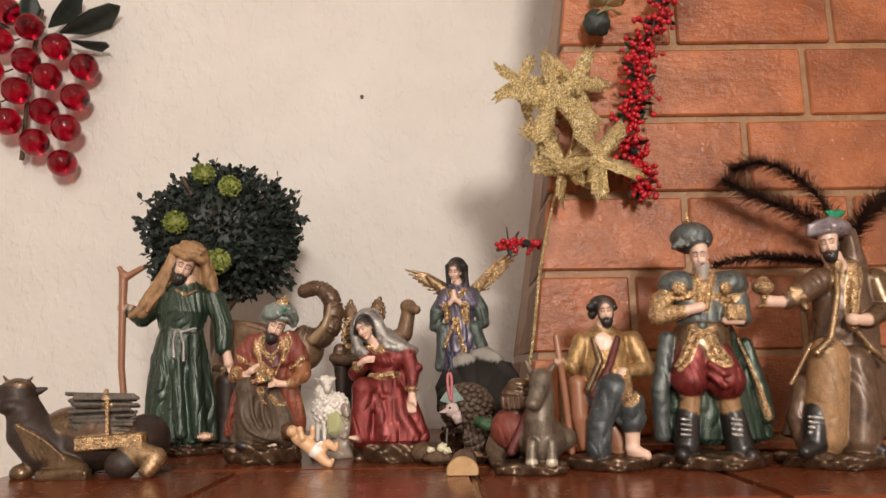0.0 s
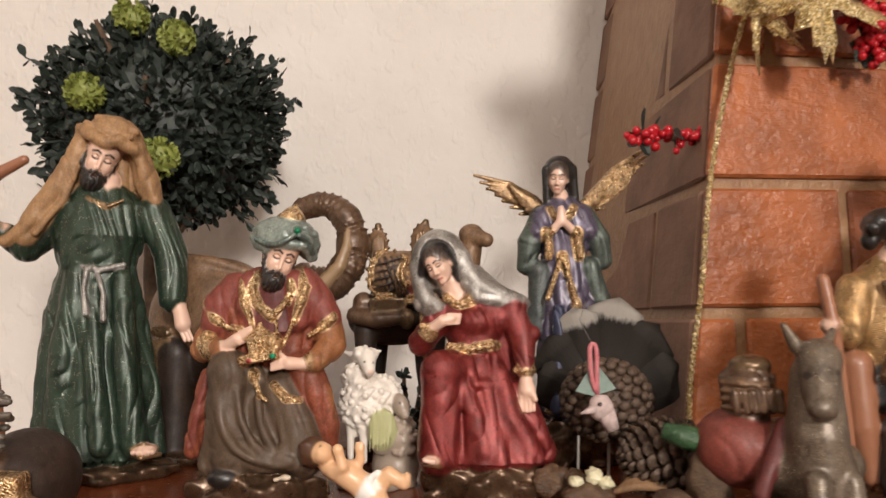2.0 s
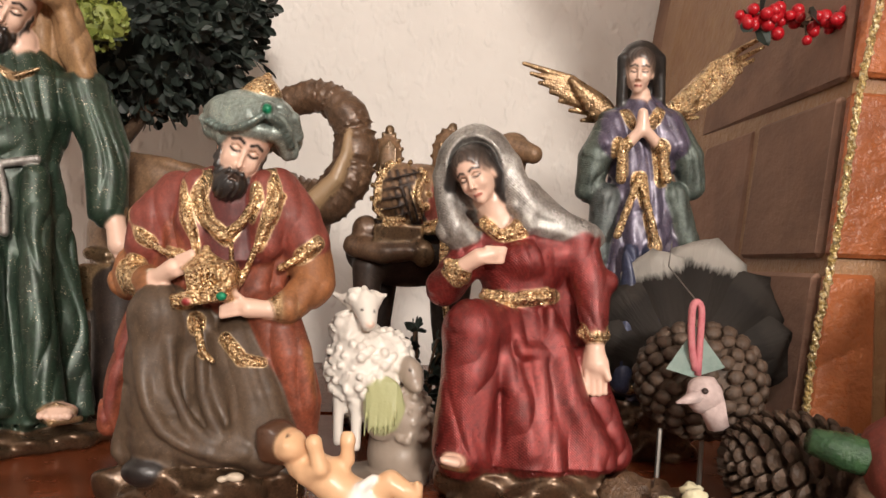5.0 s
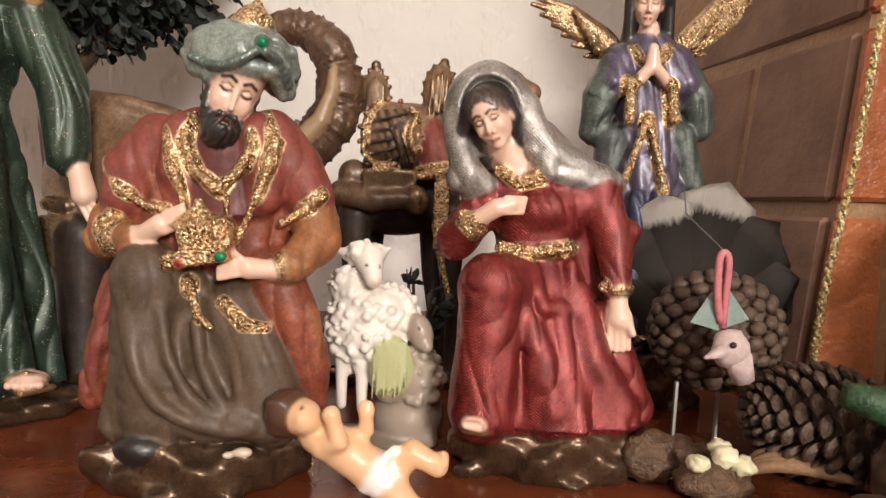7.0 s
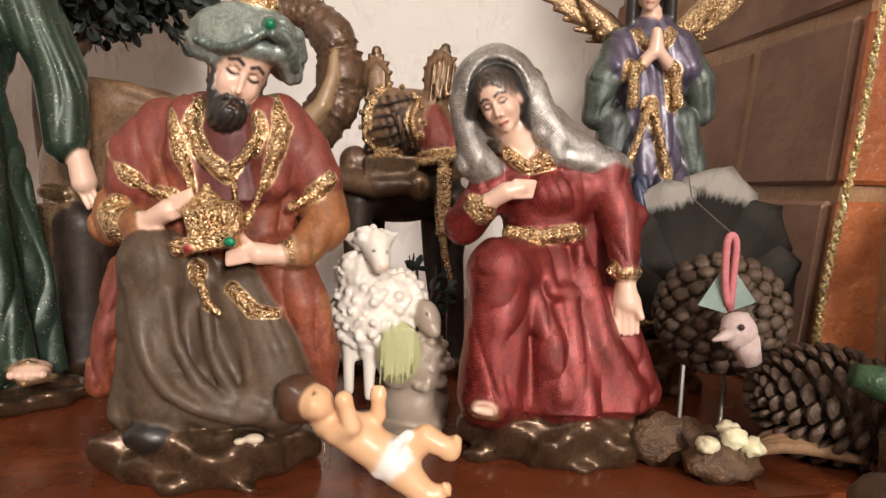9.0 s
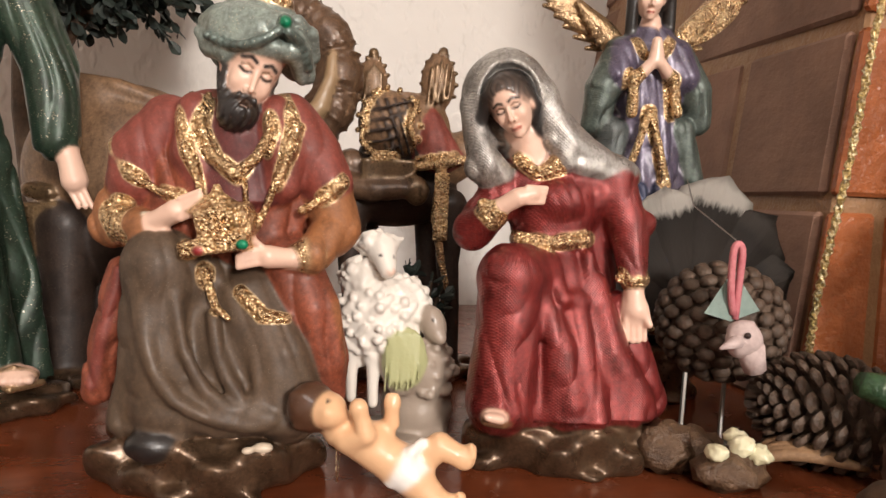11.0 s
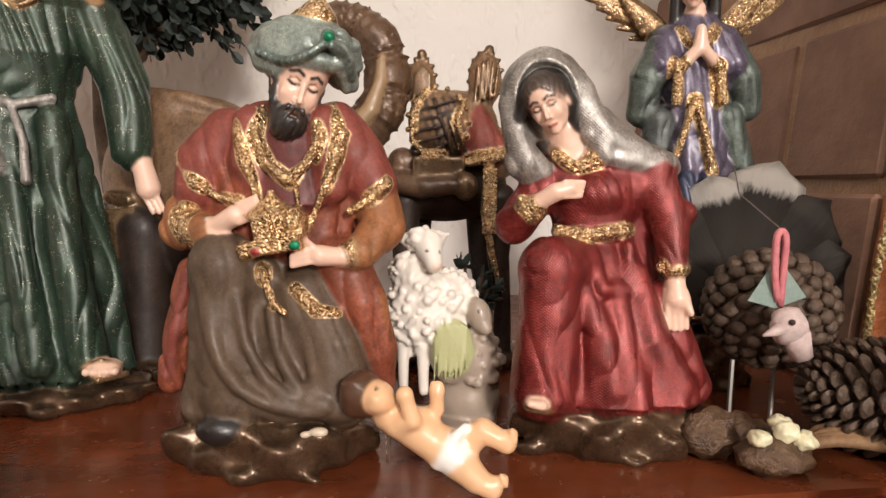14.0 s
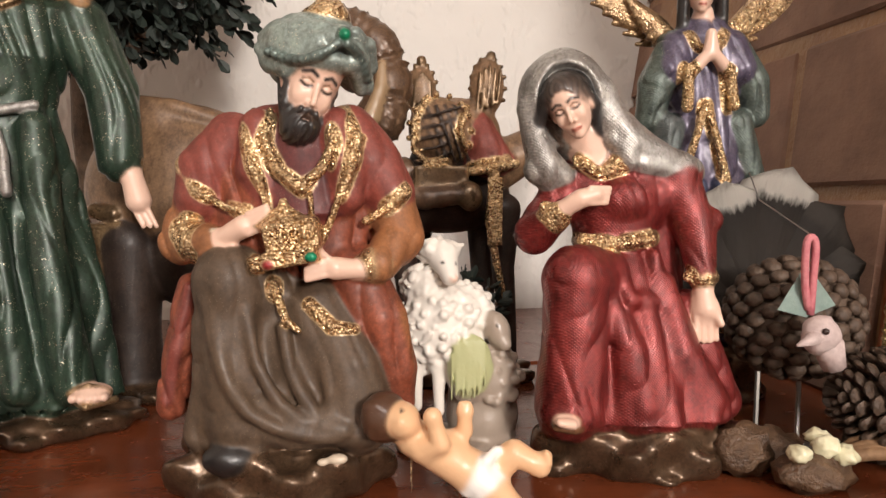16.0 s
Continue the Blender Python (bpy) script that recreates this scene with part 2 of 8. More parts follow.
class Clay:
    """Shapes that melt into one skin. Lengths in mm: x right, y back, z up; k: how softly a shape joins the rest."""

    def __init__(self, step):
        self.step, self.shapes, self.paint = step, [], []

    def add(self, fn, lo, hi, colour, k):
        if colour in CLOTH:
            body, deep = fn, CLOTH[colour]

            def fn(p):
                x, y, z = p[..., 0], p[..., 1], p[..., 2]
                a = np.sin(0.34 * x + 0.22 * y + 2.1 * np.sin(0.07 * z + 0.05 * x) + 0.9 * np.sin(0.16 * x + 0.12 * z) + 0.4)
                b = np.sin(0.21 * x - 0.3 * y + 0.16 * z + 1.1 * np.sin(0.09 * x + 0.05 * z))
                return body(p) + deep * (0.9 - 1.7 * np.abs(a) ** 0.7) * (0.6 + 0.4 * b)
        self.shapes.append((fn, np.array(lo, float), np.array(hi, float), PAINTS[colour], k))

    def ellipsoid(self, c, r, rot):
        c, r, m = np.array(c, float), np.array(r, float), turned(rot)

        def fn(p):
            q = (p - c) @ m
            k0, k1 = np.linalg.norm(q / r, axis=-1), np.linalg.norm(q / (r * r), axis=-1) + 1e-9
            return k0 * (k0 - 1) / k1
        return fn, c - max(r), c + max(r)

    def ball(self, c, r, colour, rot=(0, 0, 0), k=2.5):
        self.add(*self.ellipsoid(c, r, rot), colour, k)

    def dab(self, c, r, colour, rot=(0, 0, 0)):
        """Paint only."""
        fn, lo, hi = self.ellipsoid(c, r, rot)
        self.paint.append((fn, lo, hi, PAINTS[colour]))

    def box(self, c, half, edge, colour, rot=(0, 0, 0), k=3):
        c, half, m = np.array(c, float), np.array(half, float), turned(rot)

        def fn(p):
            q = np.abs((p - c) @ m) - (half - edge)
            return np.linalg.norm(np.maximum(q, 0), axis=-1) + np.minimum(q.max(-1), 0) - edge
        reach = np.linalg.norm(half)
        self.add(fn, c - reach, c + reach, colour, k)

    def line(self, rows, ribs=0, wave=0.0):
        rows = np.array(rows, float)

        def fn(p):
            best = np.full(p.shape[:-1], 1e3)
            run = 0.0
            for a, b in zip(rows[:-1], rows[1:]):
                ab = b[:3] - a[:3]
                size = np.linalg.norm(ab) + 1e-9
                h = np.clip(((p - a[:3]) @ ab) / size ** 2, 0, 1)
                d = np.linalg.norm(p - a[:3] - h[..., None] * ab, axis=-1) - (a[3] + h * (b[3] - a[3]))
                if ribs:
                    d = d + wave * np.abs(np.sin((run + h * size) * math.pi / ribs))
                best = np.minimum(best, d)
                run += size
            return best
        r = rows[:, 3].max()
        return fn, rows[:, :3].min(0) - r, rows[:, :3].max(0) + r

    def tube(self, rows, colour, k=2.5, ribs=0, wave=0.0, smooth=0):
        """Tapering limb through rows of x, y, z, radius."""
        if smooth:
            r = np.interp(np.linspace(0, len(rows) - 1, smooth), range(len(rows)), [q[3] for q in rows])
            rows = [(*p, s) for p, s in zip(curve_points([q[:3] for q in rows], smooth), r)]
        self.add(*self.line(rows, ribs, wave), colour, k)

    def lace(self, rows, colour):
        """A flat gold band: a low ridge, and paint a little wider than it."""
        self.tube([(*q[:3], 0.62 * q[3]) for q in rows], colour, k=1.6)
        self.stroke([(*q[:3], 1.35 * q[3]) for q in rows], colour)

    def stroke(self, rows, colour):
        """A line of paint only."""
        fn, lo, hi = self.line(rows)
        self.paint.append((fn, lo, hi, PAINTS[colour]))

    def loft(self, levels, colour, folds=(0, 0, 0), k=3):
        """A draped body: levels of height, centre x, centre y, half width, half depth; folds: how many, how deep, twist."""
        lv = np.array(sorted(levels), float)
        n, amp, twist = folds

        def fn(p):
            z = np.clip(p[..., 2], lv[0, 0], lv[-1, 0])
            cx, cy, rx, ry = (np.interp(z, lv[:, 0], lv[:, i]) for i in (1, 2, 3, 4))
            x, y = (p[..., 0] - cx) / rx, (p[..., 1] - cy) / ry
            rho = np.sqrt(x * x + y * y)
            if n:
                t = (lv[-1, 0] - z) / (lv[-1, 0] - lv[0, 0])
                a = np.arctan2(y, x)
                rho = rho - amp * t * (np.sin(n * a + twist * 2 * t) + 0.6 * np.sin((n * 2 - 3) * a + 1.3 + twist * t))
            d = (rho - 1) * np.minimum(rx, ry)
            over = np.abs(p[..., 2] - z)
            return np.where(over > 0, np.sqrt(np.maximum(d, 0) ** 2 + over ** 2) + np.minimum(np.maximum(d, -over), 0), d)
        r = lv[:, 3:].max()
        lo = (lv[:, 1].min() - r, lv[:, 2].min() - r, lv[0, 0] - 1)
        hi = (lv[:, 1].max() + r, lv[:, 2].max() + r, lv[-1, 0] + 1)
        self.add(fn, lo, hi, colour, k)

    def rock(self, c, rx, ry, h, colour="stone", seed=0, k=3):
        """A lumpy plinth on the shelf."""
        cx, cy = c

        def fn(p):
            a = np.arctan2((p[..., 1] - cy) / ry, (p[..., 0] - cx) / rx)
            wob = 1 + 0.05 * np.sin(4 * a + seed) + 0.035 * np.sin(7 * a + 2 * seed + 1)
            x, y = (p[..., 0] - cx) / (rx * wob), (p[..., 1] - cy) / (ry * wob)
            rho = np.sqrt(x * x + y * y)
            z = (p[..., 2] - 0.42 * h) / (0.58 * h)
            g = (rho ** 4 + np.abs(z) ** 4 + 1e-9) ** 0.25
            return (g - 1) * 0.58 * h + 0.07 * h * np.sin(p[..., 0] * 0.22 + seed) * np.sin(p[..., 1] * 0.25 + p[..., 2] * 0.3 + seed)
        self.add(fn, (cx - 1.2 * rx, cy - 1.2 * ry, -2), (cx + 1.2 * rx, cy + 1.2 * ry, 1.1 * h), colour, k)

    def beads(self, points, r, n, colour):
        for p in curve_points(points, n):
            self.ball(p, (0.8 * r, 0.8 * r, 0.8 * r), colour, k=0.3)

    def fleece(self, c, r, n, size, colour, seed=1):
        """A woolly lump: an ellipsoid under many small curls."""
        rng = random.Random(seed)
        self.ball(c, r, colour)
        for i in range(n):
            u, a = max(-0.99, min(0.99, 1 - 2 * (i + rng.uniform(-2.5, 3.5)) / n)), i * 2.39996 + rng.uniform(-0.35, 0.35)
            w = math.sqrt(1 - u * u)
            s = size * rng.uniform(0.55, 1.3)
            p = [c[j] + r[j] * v * rng.uniform(0.94, 1.12) for j, v in enumerate((w * math.cos(a), w * math.sin(a), u))]
            self.ball(p, (s, s, s), colour, k=0.6)

    def hollow(self, c, r, oc, orr, orot, colour, k=3):
        """A hood: an ellipsoid with a rounded opening scooped out of its front."""
        (a, lo, hi), (b, _, _) = self.ellipsoid(c, r, (0, 0, 0)), self.ellipsoid(oc, orr, orot)
        self.add(lambda p: -melt(-a(p), b(p), 2.0), lo, hi, colour, k)

    def head(self, eyes, size, rot, brow="hair", beard="", hair=""):
        """A modelled head, seen from the point between its eyes; size: half width, half depth, half height."""
        m, size = turned(rot), np.array(size, float)
        c = np.array(eyes, float) - m @ (np.array((0, -0.62, -0.03)) * size)
        g = float(size.min())
        local = lambda p: ((p - c) @ m) / size
        reach = 1.25 * size.max()

        def egg(q, o, r):
            d = (q - np.array(o)) / np.array(r)
            k0 = np.linalg.norm(d, axis=-1)
            return k0 * (k0 - 1) / (np.linalg.norm(d / np.array(r), axis=-1) + 1e-9)

        def limb(q, rows):
            best = np.full(q.shape[:-1], 9.0)
            for a, b in zip(rows[:-1], rows[1:]):
                a3, ab = np.array(a[:3]), np.array(b[:3]) - np.array(a[:3])
                h = np.clip(((q - a3) @ ab) / (ab @ ab), 0, 1)
                best = np.minimum(best, np.linalg.norm(q - a3 - h[..., None] * ab, axis=-1) - (a[3] + h * (b[3] - a[3])))
            return best

        def folded(p):
            q = local(p)
            return np.stack((np.abs(q[..., 0]), q[..., 1], q[..., 2]), -1)

        def skin(p):
            q = folded(p)
            d = melt(egg(q, (0, 0.12, 0.25), (0.72, 0.85, 0.75)), egg(q, (0, -0.1, -0.25), (0.57, 0.6, 0.72)), 0.15)
            d = melt(d, egg(q, (0, -0.46, -0.85), (0.21, 0.2, 0.17)), 0.18)
            d = melt(d, egg(q, (0.32, -0.46, -0.3), (0.2, 0.2, 0.22)), 0.15)
            d = -melt(-d, egg(q, (0.27, -0.80, -0.03), (0.19, 0.22, 0.11)), 0.10)
            d = melt(d, egg(q, (0.27, -0.55, -0.04), (0.14, 0.12, 0.085)), 0.03)
            d = melt(d, limb(q, [(0, -0.62, 0.08, 0.05), (0, -0.86, -0.38, 0.085)]), 0.08)
            d = melt(d, egg(q, (0.09, -0.72, -0.43), (0.07, 0.08, 0.06)), 0.05)
            d = melt(d, limb(q, [(0.06, -0.66, 0.13, 0.05), (0.3, -0.62, 0.17, 0.05), (0.48, -0.46, 0.11, 0.04)]), 0.10)
            d = melt(d, egg(q, (0, -0.64, -0.645), (0.18, 0.09, 0.042)), 0.03)
            d = melt(d, egg(q, (0, -0.63, -0.735), (0.14, 0.09, 0.052)), 0.03)
            return g * melt(d, egg(q, (0.66, 0.1, -0.12), (0.08, 0.15, 0.23)), 0.06)
        self.add(skin, c - reach, c + reach, "skin", 1.0)

        def mark(rows, wide, colour, both=True):
            def fn(p):
                q = folded(p) if both else local(p)
                flat = np.stack((q[..., 0], 0 * q[..., 1], q[..., 2]), -1)
                return g * np.where(q[..., 1] < -0.25, limb(flat, [(a, 0, b, wide) for a, b in rows]), 9.0)
            self.paint.append((fn, c - reach, c + reach, PAINTS[colour]))
        mark([(-0.13, -0.685), (0, -0.69), (0.13, -0.685)], 0.06, "dark" if beard else "lip", False)
        mark([(-0.16, -0.69), (0, -0.7), (0.16, -0.69)], 0.012, "dark", False)
        mark([(0.13, -0.07), (0.21, -0.105), (0.31, -0.11), (0.42, -0.06)], 0.032, "ink")
        mark([(0.13, 0.01), (0.27, 0.06), (0.41, 0.01)], 0.012, "sandal")
        mark([(0.11, 0.15), (0.27, 0.215), (0.47, 0.14)], 0.042, brow)
        if hair:
            def locks(p):
                q = folded(p)
                d = -melt(-egg(q, (0, 0.17, 0.33), (0.80, 0.92, 0.76)), egg(q, (0, -0.95, -0.12), (0.60, 0.72, 0.72)), 0.03)
                return g * (d + 0.010 * np.sin(26 * q[..., 0] + 10 * q[..., 1] + 3 * np.sin(7 * q[..., 2])))
            self.add(locks, c - 1.2 * reach, c + 1.2 * reach, hair, 0.5)
        if beard:
            def whisker(p):
                q = folded(p)
                d = melt(egg(q, (0, -0.40, -0.90), (0.52, 0.46, 0.46)), limb(q, [(0.62, -0.02, 0.15, 0.1), (0.6, -0.2, -0.45, 0.14), (0.36, -0.42, -0.8, 0.16)]), 0.15)
                d = -melt(-d, egg(q, (0, -0.86, -0.74), (0.13, 0.2, 0.035)), 0.05)
                d = melt(d, limb(q, [(0.02, -0.76, -0.54, 0.06), (0.2, -0.72, -0.6, 0.085), (0.34, -0.56, -0.78, 0.06)]), 0.04)
                return g * (d + 0.022 * np.sin(34 * q[..., 0] + 9 * q[..., 2] + 2 * np.sin(9 * q[..., 2])))
            self.add(whisker, c - 1.2 * reach, c + 1.2 * reach, beard, 0.8)

    def cast(self, name, at, label, category):
        """The skin of all shapes as one painted mesh that stands at the given pose."""
        h = self.step
        lo = np.min([s[1] for s in self.shapes], axis=0) - 4 * h
        hi = np.max([s[2] for s in self.shapes], axis=0) + 4 * h
        n = np.ceil((hi - lo) / h).astype(int) + 1
        axes = [lo[i] + h * np.arange(n[i]) for i in range(3)]
        field = np.full(n, 1e3, np.float32)
        for fn, a, b, _, k in self.shapes:
            s = [slice(max(0, int((a[i] - k - 2 * h - lo[i]) / h)), min(n[i], int((b[i] + k + 2 * h - lo[i]) / h) + 2)) for i in range(3)]
            p = np.stack(np.meshgrid(*(axes[i][s[i]] for i in range(3)), indexing="ij"), -1)
            d, old = fn(p), field[s[0], s[1], s[2]]
            m = np.clip(0.5 + 0.5 * (old - d) / k, 0, 1)
            field[s[0], s[1], s[2]] = old * (1 - m) + d * m - k * m * (1 - m)
        inside = field < 0
        corner = [(i, j, l) for i in (0, 1) for j in (0, 1) for l in (0, 1)]
        cut = lambda arr, o: arr[o[0]:n[0] - 1 + o[0], o[1]:n[1] - 1 + o[1], o[2]:n[2] - 1 + o[2]]
        count = sum(cut(inside, o).astype(np.int8) for o in corner)
        cell = (count > 0) & (count < 8)
        idx = np.full(cell.shape, -1, np.int64)
        idx[cell] = np.arange(cell.sum())
        base = np.argwhere(cell)
        val = {o: field[base[:, 0] + o[0], base[:, 1] + o[1], base[:, 2] + o[2]] for o in corner}
        total, hits = np.zeros((len(base), 3)), np.zeros(len(base))
        for o in corner:
            for ax in range(3):
                if o[ax] == 0:
                    q = tuple(o[i] + (i == ax) for i in range(3))
                    cross = (val[o] < 0) != (val[q] < 0)
                    t = np.where(cross, val[o] / np.where(cross, val[o] - val[q], 1), 0)
                    at_edge = np.tile(np.array(o, float), (len(base), 1))
                    at_edge[:, ax] += t
                    total += at_edge * cross[:, None]
                    hits += cross
        verts = lo + h * (base + total / hits[:, None])
        quads = []
        for ax in range(3):
            b, c = (ax + 1) % 3, (ax + 2) % 3
            s0, s1 = [slice(1, -1)] * 3, [slice(1, -1)] * 3
            s0[ax], s1[ax] = slice(0, -1), slice(1, None)
            i0, i1 = inside[tuple(s0)], inside[tuple(s1)]
            e = np.argwhere(i0 != i1)
            flip = i0[tuple(e.T)]
            e = e + np.array([0 if i == ax else 1 for i in range(3)])
            ring = []
            for db, dc in ((-1, -1), (0, -1), (0, 0), (-1, 0)):
                o = e.copy()
                o[:, b] += db
                o[:, c] += dc
                ring.append(idx[tuple(o.T)])
            ring = np.stack(ring, 1)
            ring[~flip] = ring[~flip][:, ::-1]
            quads.append(ring)
        quads = np.concatenate(quads)
        quads = quads[(quads >= 0).all(1)]
        colour, weight = np.zeros((len(verts), 4)), np.full(len(verts), 1e-9)
        for fn, a, b, paint, _ in self.shapes:
            near = np.where(((verts > a - 6) & (verts < b + 6)).all(1))[0]
            if len(near):
                w = np.exp(-np.clip(fn(verts[near]), -5, 5) / 0.25)
                colour[near] += w[:, None] * np.array(paint)
                weight[near] += w
        colour /= weight[:, None]
        for fn, a, b, paint in self.paint:
            near = np.where(((verts > a - 2) & (verts < b + 2)).all(1))[0]
            if len(near):
                w = np.clip(0.5 - fn(verts[near]) / 0.5, 0, 1)[:, None]
                colour[near] = colour[near] * (1 - w) + w * np.array(paint)
        verts[:, 2] = np.maximum(verts[:, 2], 0)
        data = bpy.data.meshes.new(name)
        data.from_pydata((verts / 1000).tolist(), [], quads.tolist())
        layer = data.attributes.new("paint", "FLOAT_COLOR", "POINT")
        layer.data.foreach_set("color", colour.astype(np.float32).ravel())
        data.materials.append(RESIN)
        data.shade_smooth()
        ob = new(name, data)
        ob.matrix_world = at
        return tagged(ob, label, category, "mantel figurines")

# ---- the room ----
WALL_Y, FACE_Y = 1.16, 0.80          # white wall, front of the chimney breast
COURSE, JOINT = 0.0945, 0.0085


def face_edge(z):
    """The chimney breast's left edge leans as it rises."""
    return 0.092 + 0.12 * z


def back_edge(z):
    return 0.100 + 0.16 * z


def slab(name, lo, hi, material, label, category="wall"):
    return tagged(mesh_object(name, box(bmesh.new(), lo, hi), material), label, category, kind="structure")


slab("wall_north", (-1.6, WALL_Y, -1.2), (1.9, WALL_Y + 0.15, 1.25), PLASTER, "white hand-trowelled plaster wall behind the mantel")
# the other walls, ceiling and floor are unseen, added for reflections and bounce
slab("wall_west", (-1.75, -2.6, -1.2), (-1.6, WALL_Y + 0.15, 1.25), PLASTER, "plain white plaster side wall of the room")
slab("wall_east", (1.9, -2.6, -1.2), (2.05, WALL_Y + 0.15, 1.25), PLASTER, "plain white plaster side wall of the room")
slab("wall_south", (-1.75, -2.75, -1.2), (2.05, -2.6, 1.25), PLASTER, "plain white plaster wall facing the mantel")
slab("ceiling", (-1.75, -2.75, 1.25), (2.05, WALL_Y + 0.15, 1.4), PLASTER, "plain white plaster ceiling", "ceiling")
slab("floor", (-1.75, -2.75, -1.3), (2.05, WALL_Y + 0.15, -1.2), TILE, "reddish brown tiled floor", "floor")
slab("fireplace_base", (-0.39, 0.60, -1.2), (1.2, WALL_Y, -0.05), PLASTER, "white plastered fireplace body under the mantel", "fireplace")


def prism(bm, front, back, bevel):
    """A brick from its four front corners and four back corners."""
    v = [bm.verts.new(p) for p in (*front, *back)]
    for f in ((0, 1, 2, 3), (7, 6, 5, 4), (0, 4, 5, 1), (1, 5, 6, 2), (2, 6, 7, 3), (3, 7, 4, 0)):
        bm.faces.new([v[i] for i in f])
    bmesh.ops.recalc_face_normals(bm, faces=bm.faces)
    bmesh.ops.bevel(bm, geom=list(bm.edges), offset=bevel, segments=1, affect="EDGES")


def chimney():
    bm = bmesh.new()
    z0, z1, s = 0.0, 1.25, 0.0035
    prism(bm, [(face_edge(z0) + s, FACE_Y + s, z0), (1.2, FACE_Y + s, z0), (1.2, FACE_Y + s, z1), (face_edge(z1) + s, FACE_Y + s, z1)],
          [(back_edge(z0) + s, WALL_Y, z0), (1.2, WALL_Y, z0), (1.2, WALL_Y, z1), (back_edge(z1) + s, WALL_Y, z1)], 0.002)
    ob = tagged(mesh_object("chimney_breast", bm, MORTAR), "chimney breast of varnished orange-brown bricks with wide joints", "chimney", kind="structure")
    rng = random.Random(4)
    for c in range(13):
        lo, hi = 0.0145 + (c - 1) * COURSE + JOINT / 2, 0.0145 + c * COURSE - JOINT / 2
        lo = max(lo, 0.0)
        if c == 0:
            lo, hi = 0.0, 0.0145 - JOINT / 2
        # front
        x = (0.21, 0.14, 0.226, 0.295, 0.374, 0.455, 0.495, 0.40, 0.46)[c % 9] - 0.4 + JOINT / 2
        while x < 1.2:
            x2 = x + 0.19
            a0, a1 = max(x, face_edge(lo)), max(x, face_edge(hi))
            if x2 - a0 > 0.02:
                out, bm = rng.uniform(0, 0.002), bmesh.new()
                prism(bm, [(a0, FACE_Y - out, lo), (min(x2, 1.2), FACE_Y - out, lo), (min(x2, 1.2), FACE_Y - out, hi), (a1, FACE_Y - out, hi)],
                      [(a0, FACE_Y + 0.006, lo), (min(x2, 1.2), FACE_Y + 0.006, lo), (min(x2, 1.2), FACE_Y + 0.006, hi), (a1, FACE_Y + 0.006, hi)], 0.0022)
                part("brick", bm, BRICK, ob)
            x = x2 + JOINT
        # side, towards the white wall
        y = FACE_Y + 0.009 - (0.0 if c % 2 else 0.09)
        while y < WALL_Y - 0.02:
            y2 = min(y + 0.172, WALL_Y - 0.001)
            y1 = max(y, FACE_Y + 0.009)
            at = lambda yy, zz: face_edge(zz) + (back_edge(zz) - face_edge(zz)) * (yy - FACE_Y) / (WALL_Y - FACE_Y)
            if y2 - y1 > 0.015:
                out, bm = rng.uniform(0, 0.0015), bmesh.new()
                ring = [(y1, lo), (y2, lo), (y2, hi), (y1, hi)]
                prism(bm, [(at(p, q) - out, p, q) for p, q in ring], [(at(p, q) + 0.025, p, q) for p, q in ring], 0.0022)
                part("brick", bm, SIDE_BRICK, ob)
            y = y2 + JOINT
    return ob


def mantel():
    """A shelf of glazed tiles on a slab; it stops short on the left."""
    bm = box(bmesh.new(), (-0.413, 0.532, -0.05), (1.3, WALL_Y, -0.004))
    ob = tagged(mesh_object("mantel_shelf", bm, MORTAR), "reddish brown glazed tile mantel shelf", "mantel", kind="structure")
    for j, (y0, y1) in enumerate(((0.525, 0.699), (0.703, 0.93), (0.934, WALL_Y - 0.001))):
        x = -0.42 - (0.0 if j != 1 else 0.12)
        while x < 1.3:
            x2 = x + (0.2205, 0.8, 0.5)[j]
            a = max(x, -0.42)
            bm = box(bmesh.new(), (a, y0, -0.03 if j == 0 else -0.012), (min(x2, 1.3), y1, 0.0), 0.003)
            part("tile", bm, TILE, ob)
            x = x2 + 0.004
    return ob


chimney()
mantel()


